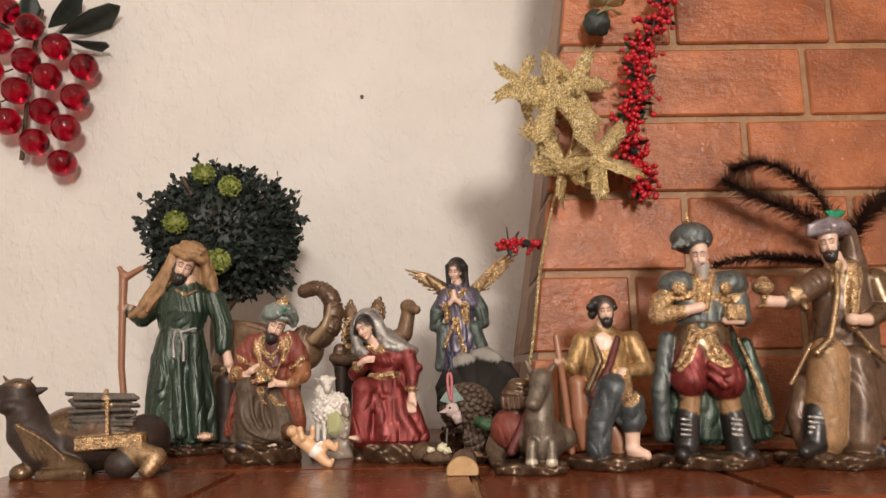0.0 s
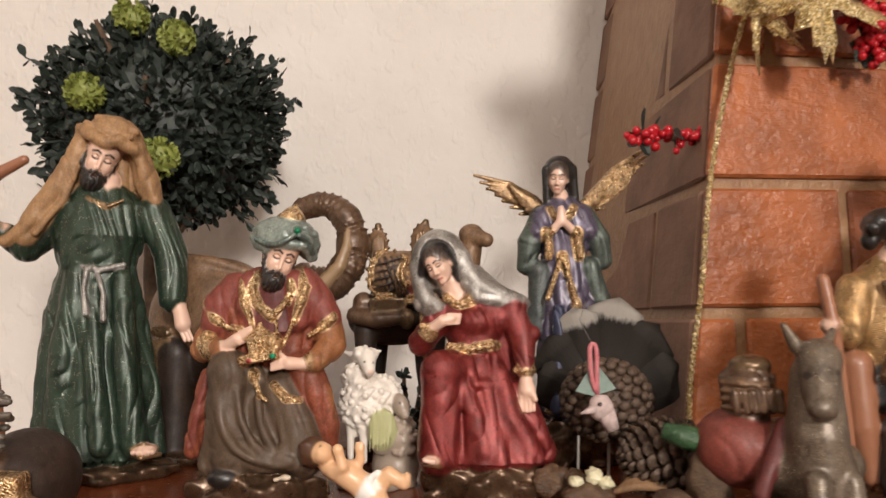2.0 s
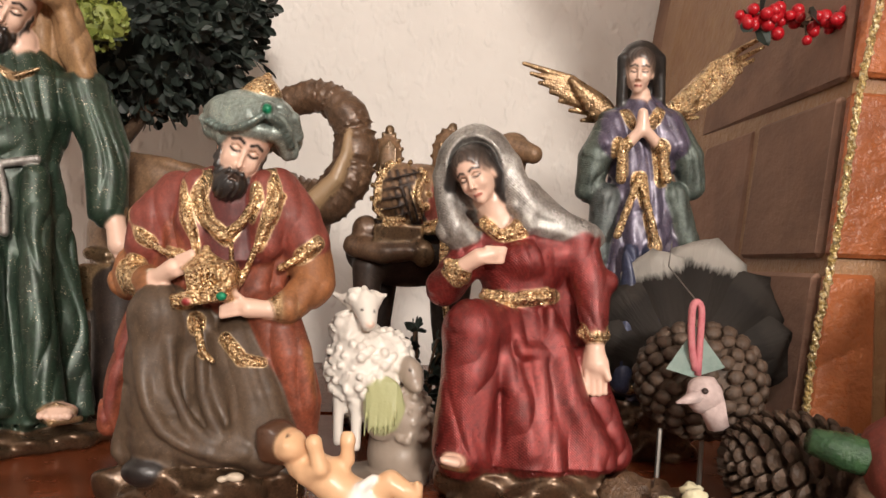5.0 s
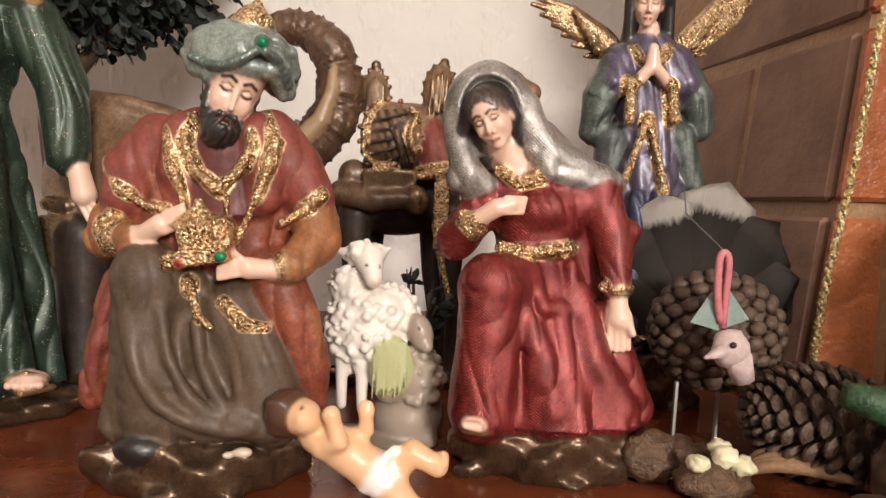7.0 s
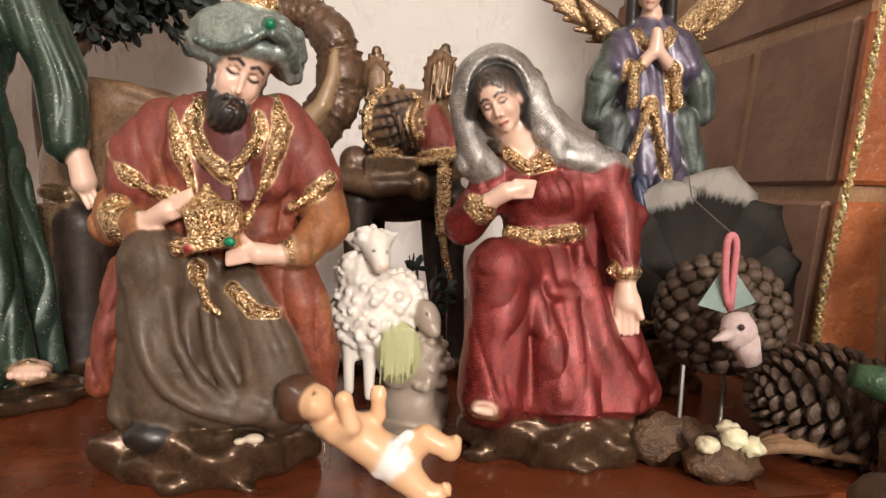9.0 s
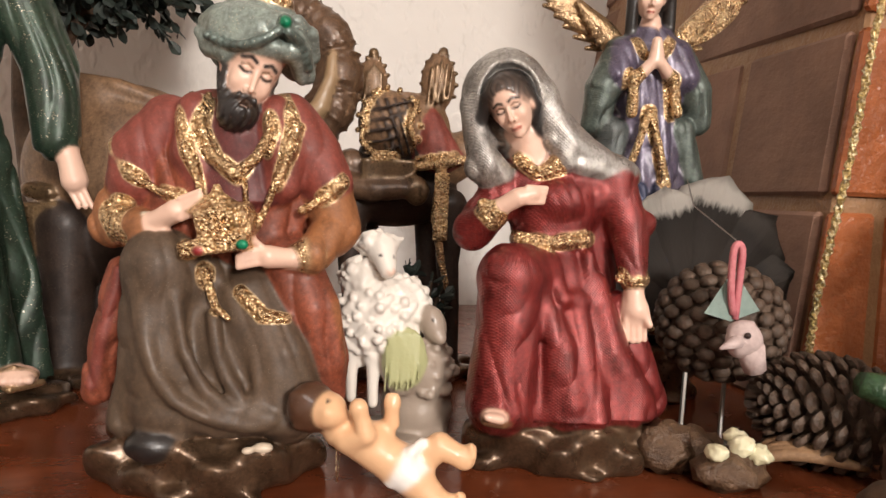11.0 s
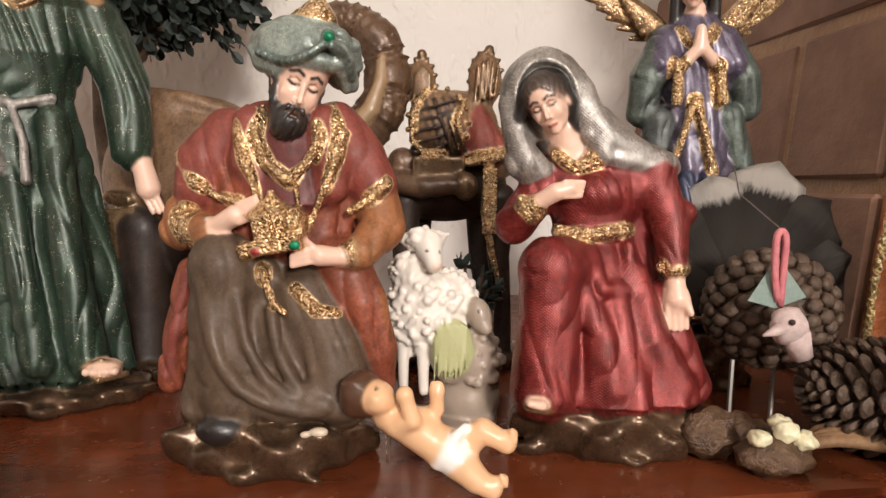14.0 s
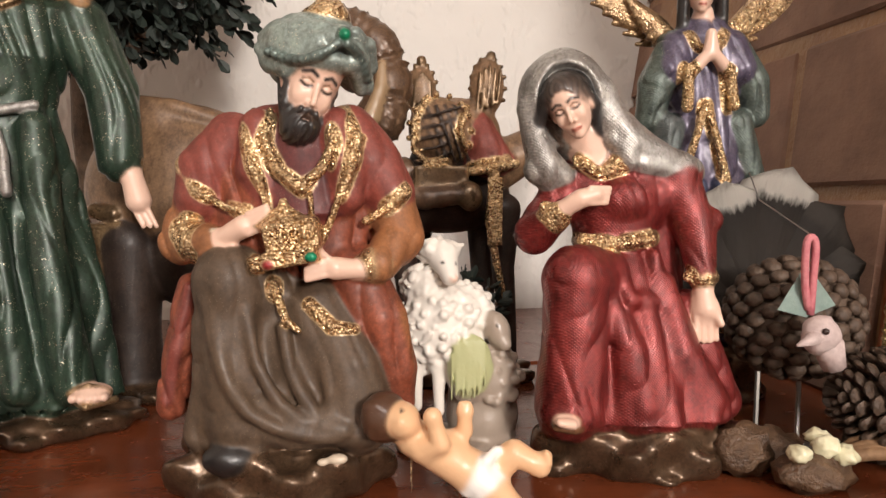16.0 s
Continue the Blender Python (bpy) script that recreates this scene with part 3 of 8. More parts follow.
# ---- figurines ----
def kneeling_woman():
    f = Clay(0.6)
    f.rock((-1, -2.4), 40.43, 26.33, 20.22, "stone")
    f.loft([(22, -0.1, -2.4, 38.37, 26.2), (37.7, -2.9, -1.2, 34.17, 24.34), (54.2, -5.2, -1.2, 28.44, 21.45), (70.5, -6.8, 0, 21.45, 17.49), (85.5, -7.7, 1.2, 14.46, 12.13), (92.5, -8.5, 2.4, 14.5, 12.16)], "red", folds=(9, 0.05, 1.2))
    f.tube([(-8.5, -2.4, 75.4, 12.01), (-27.5, -20.2, 76.5, 11.2)], "red")
    f.tube([(-16.8, -16.6, 72.4, 4.39), (-6.8, -22.5, 47.4, 5.62), (-2.8, -22.5, 28.8, 6.51)], "red")
    f.tube([(7.6, -9.5, 72.1, 5.86), (14, -16.6, 46.6, 6.63), (24.7, -14.2, 27.7, 8.06)], "red")
    f.tube([(-12.1, -11.9, 80.9, 3.12), (-7, -19, 67.5, 3.48), (4.8, -14.2, 66, 3.1), (4.9, -9.5, 83.4, 2.7)], "red")
    f.tube([(-19.3, -22.8, 64.5, 1.29), (-20, -26.6, 43.6, 1.92), (-22.5, -26.6, 25.1, 2.57)], "red", k=4)
    f.tube([(-10.7, -20.4, 62.1, 1.3), (-10.1, -24.2, 43.3, 1.93), (-9.8, -24.2, 24.7, 2.59)], "red", k=4)
    f.tube([(-2, -18, 59.8, 1.31), (0, -21.8, 43, 1.95), (3.2, -21.8, 24.3, 2.61)], "red", k=4)
    f.tube([(6.9, -15.7, 57.4, 1.33), (10.3, -19.4, 42.7, 1.97), (16.3, -19.4, 23.9, 2.64)], "red", k=4)
    f.tube([(15.9, -13.3, 54.9, 1.34), (20.7, -17.1, 42.4, 1.99), (29.8, -17.1, 23.5, 2.66)], "red", k=4)
    f.tube([(20.4, -4.7, 62.6, 6.89), (33.3, -4.7, 25.1, 8.35)], "red")
    f.ball((-32.3, -30.4, 25.4), (4.22, 4.64, 2.32), "skin")
    f.ball((-36.4, -37.5, 26.7), (1.23, 1.64, 1.23), "skin")
    f.ball((-34.5, -37, 26.2), (1.23, 1.64, 1.23), "skin")
    f.ball((-32.6, -36.5, 25.7), (1.23, 1.65, 1.23), "skin")
    f.ball((-30.7, -36, 25.2), (1.24, 1.65, 1.24), "skin")
    f.tube([(-36.5, -32, 22.8, 1.05), (-30.3, -33.2, 22.1, 1.04), (-26.2, -28.5, 22.7, 1.06)], "sandal")
    f.loft([(86.8, -7.9, 0, 14.86, 12.54), (92.6, -8.1, -0, 15.77, 12.52), (103, -8.5, -0, 21.98, 13.42), (113.4, -9.4, 1.2, 24.33, 11.59), (121.5, -9.6, 2.4, 13.94, 9.29)], "red")
    f.ball((-7.3, -10.7, 105), (9.79, 5.78, 7.56), "red")
    f.lace([(-24.1, -10, 89.3, 2.46), (-10.5, -14.7, 87.8, 2.42), (4.1, -10, 90.1, 2.46), (7.7, 4.7, 89.7, 2.6), (-6.4, 16.6, 86.8, 2.7), (-22.9, 4.7, 88.4, 2.6), (-24.1, -10, 89.3, 2.46)], "gold")
    f.tube([(-23.7, -9.5, 91.6, 0.9), (-10.6, -14.2, 90.4, 0.88), (3.6, -9.5, 92.8, 0.9)], "gold", k=1)
    f.ball((3.3, 0, 108), (16.18, 10.4, 7.86), "red")
    f.tube([(-26.8, 0, 110.6, 8.31), (-40.7, -4.7, 91.9, 8.21), (-34.4, -14.7, 98.6, 5.71)], "red")
    f.lace([(-38.6, -16.6, 102.5, 3.7), (-33.7, -17.5, 97.4, 3.69)], "gold")
    f.tube([(-33.1, -17.8, 100.9, 3.25), (-25.9, -20.9, 105.5, 3.64), (-20.6, -20.4, 106.9, 3.22)], "skin")
    f.tube([(-22.8, -22.3, 109.4, 1.02), (-15.2, -19.9, 109.2, 1.07)], "skin", k=0.7)
    f.tube([(-22.7, -22.3, 107.5, 1.02), (-15.6, -19.9, 107.5, 1.07)], "skin", k=0.7)
    f.tube([(-22.6, -22.3, 105.6, 1.02), (-16, -19.9, 105.7, 1.07)], "skin", k=0.7)
    f.tube([(-22.6, -22.3, 103.7, 1.02), (-16.3, -19.9, 104, 1.07)], "skin", k=0.7)
    f.tube([(15.9, -0, 110.7, 9.7), (22.8, -3.6, 93.7, 8.24), (23.6, -9.5, 77.1, 5.4)], "red")
    f.tube([(18.8, -4.7, 98.2, 5.47), (29.1, -2.4, 96.8, 5.05)], "red")
    f.lace([(18, -10.7, 75.3, 3.36), (28.3, -9.5, 74.6, 3.38)], "gold")
    f.ball((23.6, -10, 74.9), (5.84, 5.39, 3.82), "gold", k=2)
    f.tube([(23.9, -10.4, 71.6, 3.59), (24.3, -12.3, 62.9, 4.69)], "skin")
    f.tube([(20.4, -13.3, 59.6, 1.15), (20.9, -13.8, 51.2, 1.11)], "skin", k=0.7)
    f.tube([(22.8, -13.3, 59.6, 1.15), (23.4, -13.8, 50.6, 1.12)], "skin", k=0.7)
    f.tube([(25.3, -13.3, 59.7, 1.15), (25.8, -13.8, 50.7, 1.12)], "skin", k=0.7)
    f.tube([(27.7, -13.3, 59.8, 1.15), (28.2, -13.8, 51.4, 1.11)], "skin", k=0.7)
    f.tube([(26.9, -13.3, 64.2, 1.78), (29.1, -16.1, 57.7, 1.32)], "skin")
    f.tube([(-16.1, -1.9, 115.4, 6.19), (-22.6, -4.7, 130.9, 5.65)], "skin")
    f.lace([(-25.4, -8.3, 119.4, 2.01), (-17.8, -12.3, 114, 1.99), (-7.6, -9.5, 117, 2.01)], "gold")
    f.tube([(-24.4, -8.3, 121.5, 1.12), (-17.2, -11.9, 116.7, 1.1), (-8.8, -9, 119.7, 1.12)], "gold", k=2)
    f.tube([(-40.9, -3.6, 131.6, 4.54), (-38.4, -5.9, 120.3, 5.86), (-29.6, -5.9, 114.9, 4.06)], "silver")
    f.tube([(-6.6, 2.4, 133.1, 7.87), (12.7, 2.4, 117.5, 6.04), (24.4, 2.4, 115.6, 4.19)], "silver")
    f.tube([(4.7, 9.5, 115.2, 14.31), (9.2, 13, 79, 14.6), (10.2, 11.9, 49.7, 12.2)], "red")
    f.tube([(-27.5, -19.5, 74.5, 11.8), (-28.2, -20.5, 55.3, 11.6), (-29.8, -19.6, 27.2, 12.6)], "red", k=4)
    # hood, hair and face
    f.hollow((-29, 0.5, 144.5), (17.8, 17.5, 19.8), (-28.6, -15, 139.5), (12.4, 15.5, 17.6), (0, -12, 0), "silver", k=3)
    f.tube([(-19.9, 8, 132, 14), (-8, 10, 117.2, 16)], "silver", k=6)
    f.tube([(-13.6, -6, 146, 4.0), (-9.6, -7.5, 134, 5.2), (-3.5, -7, 126.5, 5.8), (8, -5, 121.5, 5.2), (20, -2.4, 118.4, 3.4)], "silver", k=7)
    f.tube([(-11.0, -9.5, 128, 2.2), (-4, -10, 119.6, 2.4), (8, -8, 117.4, 2.2), (21, -4, 116.6, 1.8)], "silver", k=3)
    f.ball((-37, -6, 115), (8.2, 6.4, 5.4), "silver", (0, 12, 0), k=4)
    f.tube([(-44, -5, 140, 3.0), (-41.2, -8, 128, 3.2), (-36, -10, 119, 3.2)], "silver", k=5)
    f.ball((-28, -5.2, 145.2), (11.2, 10.2, 10.6), "hair", (0, -20, 0), k=1)
    f.head((-31.0, -19.0, 138.4), (11.2, 11.8, 12.4), (15, -23, -25), hair="hair")
    f.tube([(-33, -16.2, 147.4, 2.2), (-38.2, -13, 143, 2.6), (-39.2, -9.5, 135, 2.2)], "hair", k=1)
    f.tube([(-32, -16.4, 148.2, 2.4), (-25, -14.8, 146.6, 2.8), (-20.2, -11.2, 141.5, 2.8), (-17.6, -7, 132, 2.4)], "hair", k=1)
    f.ball((24.4, -12.6, 62), (5.0, 3.0, 6.2), "skin", k=0.7)
    for i in range(9):
        a = i / 8
        f.ball((-25.5 + 17.5 * a, -8.8 - 3.6 * math.sin(math.pi * a), 121 - 4.5 * math.sin(math.pi * a)), (1.5, 1.5, 1.5), "gold", k=0.5)
    return f.cast("kneeling_woman_figurine", pose(-0.055, 0.765, 0, 0, 0, -10.2), "painted resin kneeling woman figurine in red dress and silver veil", "figurine")


def kneeling_king():
    f = Clay(0.6)
    f.rock((11.8, -5.5), 38.23, 26.2, 19.76, "stone")
    f.loft([(23, 12.2, -2.2, 32.02, 22.07), (34.5, 13.6, -0, 27.41, 18.27), (49.8, 14.5, 0.9, 24.35, 15.65), (69.4, 14.9, 1.8, 22.13, 14.32), (86.8, 15.1, 2.2, 21.64, 13.42)], "taupe", folds=(7, 0.04, 0.6))
    f.tube([(14.6, -2.2, 69.9, 14.11), (-1.5, -18.7, 78.1, 11.19)], "taupe")
    f.tube([(-1.5, -18.7, 77.7, 10.79), (-1.5, -18.7, 55.5, 11.66), (2.7, -17.6, 30.7, 14.23)], "taupe", k=6)
    f.tube([(27.9, -11, 67.3, 10.75), (38.9, -16.5, 48, 11.38), (41.9, -15.4, 29.5, 12.72)], "taupe")
    f.tube([(8.4, -24.1, 29.2, 3.96), (21.1, -26.3, 25.5, 4.32), (41.8, -23, 26.4, 4.38)], "taupe")
    f.ball((-0.9, -28.5, 19), (8.19, 5.85, 5.26), "black")
    f.ball((36.8, -32.9, 20.5), (3.25, 2.3, 1.72), "pebble")
    f.ball((31.5, -32.9, 19.4), (1.72, 1.53, 1.15), "pebble")
    f.loft([(82.6, 17.2, 1.1, 28.04, 18.12), (99.8, 16.3, 1.1, 31.14, 18.9), (117, 16.2, 2.2, 30.06, 17.18), (128.8, 16.2, 3.3, 24.07, 13.33), (135.2, 16.6, 3.3, 11.8, 8.58)], "rust")
    f.loft([(100.2, 22.6, -13.2, 13.4, 7.31), (116.5, 21.8, -11, 12.64, 7.34), (129.9, 20.6, -7.7, 10.29, 6.18)], "maroon")
    f.tube([(-3.7, -2.2, 126.6, 10.11), (-12.7, -3.3, 115.9, 10.93), (-14.9, -5.5, 106.3, 9.2)], "crimson")
    f.tube([(37.4, -2.2, 128.9, 10.52), (46.2, -3.3, 117.6, 10.93), (52, -5.5, 108.3, 9.19)], "crimson")
    f.tube([(7.2, -8.8, 130.4, 6.56), (7.1, -12.1, 116, 7.31), (12, -13.2, 106, 5.27)], "crimson")
    f.tube([(33.9, -8.8, 130.2, 6.56), (38, -12.1, 116.9, 7.31), (38.4, -13.2, 106.8, 6.08)], "crimson")
    f.lace([(-22, -6.6, 118.5, 1.87), (-13.1, -13.6, 108.3, 2.22), (-2.7, -15.8, 102.4, 2.21), (5, -15.8, 101.4, 1.81)], "gold")
    f.lace([(44.8, -15.8, 97.9, 2.41), (53, -14.9, 102.8, 2.62), (59.2, -12.1, 108.4, 2.44)], "gold")
    f.lace([(4.9, -6.6, 136.7, 2.06), (3.8, -14.9, 126.7, 2.2), (7.5, -19.3, 115.7, 2.17), (11.2, -20.6, 106.9, 1.97), (13, -21.1, 99.1, 1.57)], "gold")
    f.lace([(10.8, -7.5, 136.8, 1.85), (10.8, -16.7, 125.8, 2.58), (15.8, -21.1, 114.9, 3.13), (24.1, -22.4, 109.2, 3.31), (30.7, -21.5, 115.3, 3.13), (34.3, -17.6, 124.4, 2.57), (33.5, -9.9, 134.1, 1.83)], "gold")
    f.lace([(36.3, -6.6, 136.6, 2.06), (41.8, -15.8, 126.8, 2.39), (40.1, -20.2, 114.6, 2.36), (36.1, -20.8, 104.7, 2.16), (31.6, -20.8, 92.8, 1.77)], "gold")
    f.lace([(43.5, -14.5, 126.9, 1.8), (41.7, -18.9, 116.7, 1.78)], "gold")
    f.tube([(27.2, -22.8, 107.4, 0.97), (27.4, -21.9, 99.6, 0.98)], "gold", k=1)
    f.tube([(-16.7, -0, 106.3, 8.97), (-21.8, -5.5, 90.4, 8.4), (-8.7, -15.8, 90.3, 6.04)], "orange")
    f.lace([(-17.4, -13.2, 95, 4.88), (-13.4, -14.5, 87.1, 4.46)], "gold")
    f.ball((-13.2, -13.6, 90.7), (6.1, 5.28, 5.28), "gold", k=3)
    f.tube([(-6.2, -18.7, 93.9, 1.79), (-4.6, -18.7, 89.2, 1.79)], "pearl", k=1)
    f.tube([(-3.6, -19.3, 92.1, 3.37), (4.9, -23, 96.4, 3.9)], "skin")
    f.tube([(6.9, -24.6, 100.4, 1.15), (13.2, -25.9, 102.9, 1.15)], "skin", k=0.7)
    f.tube([(6.9, -24.6, 98.3, 1.15), (13, -25.9, 100.8, 1.16)], "skin", k=0.7)
    f.tube([(6.9, -24.6, 96.1, 1.15), (12.8, -25.9, 98.7, 1.16)], "skin", k=0.7)
    f.tube([(6.9, -24.6, 94, 1.15), (12.7, -25.9, 96.5, 1.16)], "skin", k=0.7)
    f.tube([(50.9, -0, 108.3, 9.39), (56.1, -6.6, 91.7, 8.77), (49.7, -17.1, 83.1, 6.02)], "orange")
    f.ball((48.2, -17.6, 83), (6.61, 5.41, 5.41), "gold", k=3)
    f.tube([(43.4, -20.2, 81.6, 3.17), (35.5, -23.7, 82.3, 3.91)], "skin")
    f.tube([(34, -25.5, 84.9, 1.15), (26.4, -26.8, 82.1, 1.16)], "skin", k=0.7)
    f.tube([(34.1, -25.5, 82.8, 1.15), (26.4, -26.8, 80.5, 1.16)], "skin", k=0.7)
    f.tube([(34.1, -25.5, 80.6, 1.15), (26.4, -26.8, 79, 1.16)], "skin", k=0.7)
    f.tube([(33.8, -24.6, 85.2, 1.15), (29.9, -27.6, 89.2, 1.15)], "skin", k=0.7)
    f.box((22.1, -25.9, 93.1), (8.88, 5.79, 5.02), 1.16, "gold", (0, -12, 0), k=2)
    f.loft([(96.6, 20.6, -25.9, 10.03, 6.56), (99.4, 20.2, -25.9, 6.55, 4.62), (103.3, 19, -25.9, 1.92, 1.92), (105.7, 18.8, -25.9, 1.15, 1.15)], "gold")
    f.box((19.4, -26.8, 86), (11.17, 6.55, 2.7), 1.16, "gold", (0, -10, 0), k=2)
    f.tube([(18.7, -32.5, 96.7, 0.75), (19.7, -32.9, 91.5, 0.75)], "gold", k=1)
    f.tube([(21.2, -32.5, 97.2, 0.75), (22.1, -32.9, 92, 0.75)], "gold", k=1)
    f.tube([(23.6, -32.5, 97.6, 0.75), (24.5, -32.9, 92.4, 0.75)], "gold", k=1)
    f.tube([(26, -32.5, 98.1, 0.75), (27, -32.9, 92.9, 0.75)], "gold", k=1)
    f.tube([(28.5, -32.5, 98.5, 0.75), (29.4, -32.9, 93.3, 0.75)], "gold", k=1)
    f.ball((29.4, -35.5, 87), (2.04, 1.3, 1.67), "emerald", k=1)
    f.ball((15.2, -32.9, 84.3), (1.88, 1.5, 1.5), "ruby", k=1)
    f.lace([(14, -20.8, 76.4, 2.77), (18.8, -25.9, 65.4, 2.33), (23.1, -25.9, 61.6, 1.56)], "gold")
    f.lace([(25.9, -20.8, 69.7, 1.98), (34, -24.6, 62.6, 2.15), (41.2, -21.9, 61.4, 1.58)], "gold")
    f.tube([(11, -15.4, 63.4, 2.44), (17.9, -21.9, 46.6, 2.78), (14.5, -24.6, 28.1, 3.56)], "taupe", k=4)
    f.tube([(14.7, -13.2, 56.9, 2.47), (25.6, -21.1, 38.5, 2.8), (28.2, -24.1, 27, 3.57)], "taupe", k=4)
    f.tube([(34.9, -20.8, 59, 1.99), (38.5, -24.6, 41.9, 2.36), (36.3, -24.6, 27.7, 2.77)], "taupe", k=4)
    f.tube([(10.1, -28.5, 38.2, 1.75), (20, -29, 31.7, 2.13), (34.8, -26.3, 29.3, 1.96)], "taupe", k=3)
    f.tube([(-10.4, -19.7, 63.5, 2.8), (-10.4, -21.1, 43.5, 3.6), (-13.5, -19.7, 24.7, 4.84)], "taupe", k=4)
    f.tube([(39.6, -8.8, 79.9, 9.56), (49.1, -13.2, 64.1, 9.02), (54.7, -11, 45, 7.49), (55.9, -8.8, 33.9, 5.47)], "rust")
    f.tube([(45.9, -13.2, 76.4, 3.68), (54.7, -15.4, 64.7, 3.66), (58.1, -13.6, 47.9, 2.88)], "orange")
    f.tube([(-18.6, -2.2, 73.2, 6.41), (-24, -4.4, 51.9, 5.96), (-28.4, -4.4, 30.1, 5.14)], "rust")
    f.tube([(-18.6, -8.8, 74, 1.66), (-23.7, -10.5, 53.2, 1.66), (-27.6, -8.8, 33.5, 1.68)], "crimson")
    f.tube([(11.3, 13.2, 117.3, 24.6), (10.5, 16.5, 71.9, 26.32), (9.6, 13.2, 16.9, 27.52)], "crimson")
    # neck painted dark: the shadow under the chin is put into its colour
    f.tube([(19.9, -3.3, 124.7, 8.39), (23.1, -6.6, 134.2, 7.43)], "dark")
    f.ball((24.9, -2.2, 161.8), (17.94, 15.43, 9.18), "teal")
    f.ball((38.2, 0, 154.8), (7.59, 9.7, 11.38), "teal", (0, -20, 0))
    f.ball((20.5, 11, 156.8), (15.38, 8.79, 10.98), "teal")
    f.tube([(10.2, -8.8, 155.5, 2.65), (19.5, -15.8, 153.6, 2.57), (29.7, -19.3, 155.5, 2.53), (38.2, -19.3, 159.9, 2.14)], "teal", k=1.5)
    f.tube([(12.5, -10.5, 152.9, 1.82), (22.3, -17.6, 150.6, 1.77), (32, -20.6, 151.8, 1.75), (41.3, -15.8, 151.5, 1.78)], "teal", k=1.2)
    f.tube([(8.2, -7.9, 158.1, 2.65), (19.9, -15.8, 157.1, 2.77), (30.6, -19.3, 158.6, 2.53), (37.7, -18.9, 160.8, 1.75)], "teal", k=1.5)
    f.tube([(9, -6.6, 162, 2.46), (20.9, -13.6, 163.1, 2.59), (30.9, -17.1, 162.9, 2.36), (37.2, -18.4, 161.6, 1.56)], "teal", k=1.5)
    f.tube([(43.3, -6.1, 145, 3.09), (43.8, -13.2, 152.9, 3), (41.3, -17.6, 157, 2.35), (38.5, -18.9, 159.7, 1.76)], "teal", k=1.5)
    f.tube([(45.9, -4.4, 152.6, 2.69), (45.7, -11, 158.3, 2.62), (42.2, -14.9, 161.4, 2.18), (38.7, -18.4, 161.3, 1.56)], "teal", k=1.5)
    f.beads([(12.2, -15.4, 155.4), (23.1, -22.8, 151.2), (31.4, -25, 152.5), (37.1, -23.7, 156.3)], 2, 13, "tealdark")
    f.beads([(40.3, -22.8, 156.2), (43.3, -17.6, 153.9), (45.4, -11, 147.3)], 2, 9, "tealdark")
    f.ball((39.1, -22.8, 159.6), (2.68, 1.53, 2.68), "tealdark", k=1)
    f.ball((39.6, -24.6, 159.2), (1.71, 1.14, 1.71), "emerald", k=1)
    f.ball((31, -6.6, 169.5), (8.18, 6.95, 4.5), "gold", k=3)
    f.ball((31.8, -6.6, 173.1), (4.5, 4.09, 3.27), "gold", k=3)
    f.ball((33.2, -6.6, 176.3), (1.84, 1.84, 1.84), "gold", k=1)
    f.ball((23, -13, 44), (15, 10.5, 27), "taupe", (0, -8, 0), k=6)
    f.tube([(-6, -27.5, 72, 1.6), (-1, -30.5, 50, 2.2), (10, -32, 34, 2.4), (30, -30, 27, 2.2), (46, -25, 27, 1.6)], "taupe", k=3, smooth=14)
    f.tube([(6, -26, 68, 1.4), (11, -28.5, 48, 2.0), (22, -29.5, 34, 2.2), (38, -28, 29, 1.8)], "taupe", k=3, smooth=12)
    f.tube([(17, -23, 62, 1.6), (22, -26.5, 44, 2.0), (31, -28, 32, 2.0)], "taupe", k=3, smooth=10)
    f.tube([(30, -20, 62, 1.4), (33, -25, 46, 2.0), (34, -27, 30, 2.2)], "taupe", k=3, smooth=10)
    f.head((29.4, -18.6, 143.4), (13.2, 14.4, 16.6), (14, 19, 28), "black", "black")
    f.tube([(10.5, -6.5, 153, 3.2), (20, -15.6, 150.4, 3.4), (30.5, -20.6, 152.2, 3.2), (40, -15.2, 151, 3.0), (43.5, -6, 147, 3.2)], "teal", k=3)
    f.ball((27, -5.5, 158), (17, 14.5, 8), "teal", (0, 8, 0), k=3)
    f.tube([(16.4, -7, 150, 3.0), (16.6, -9, 141, 2.8), (18.0, -11, 133, 3.2)], "black", k=1.2)
    return f.cast("kneeling_king_figurine", pose(-0.205, 0.77, 0, 0, 0, -10.2), "painted resin figurine of a kneeling bearded king holding a gold casket", "figurine")


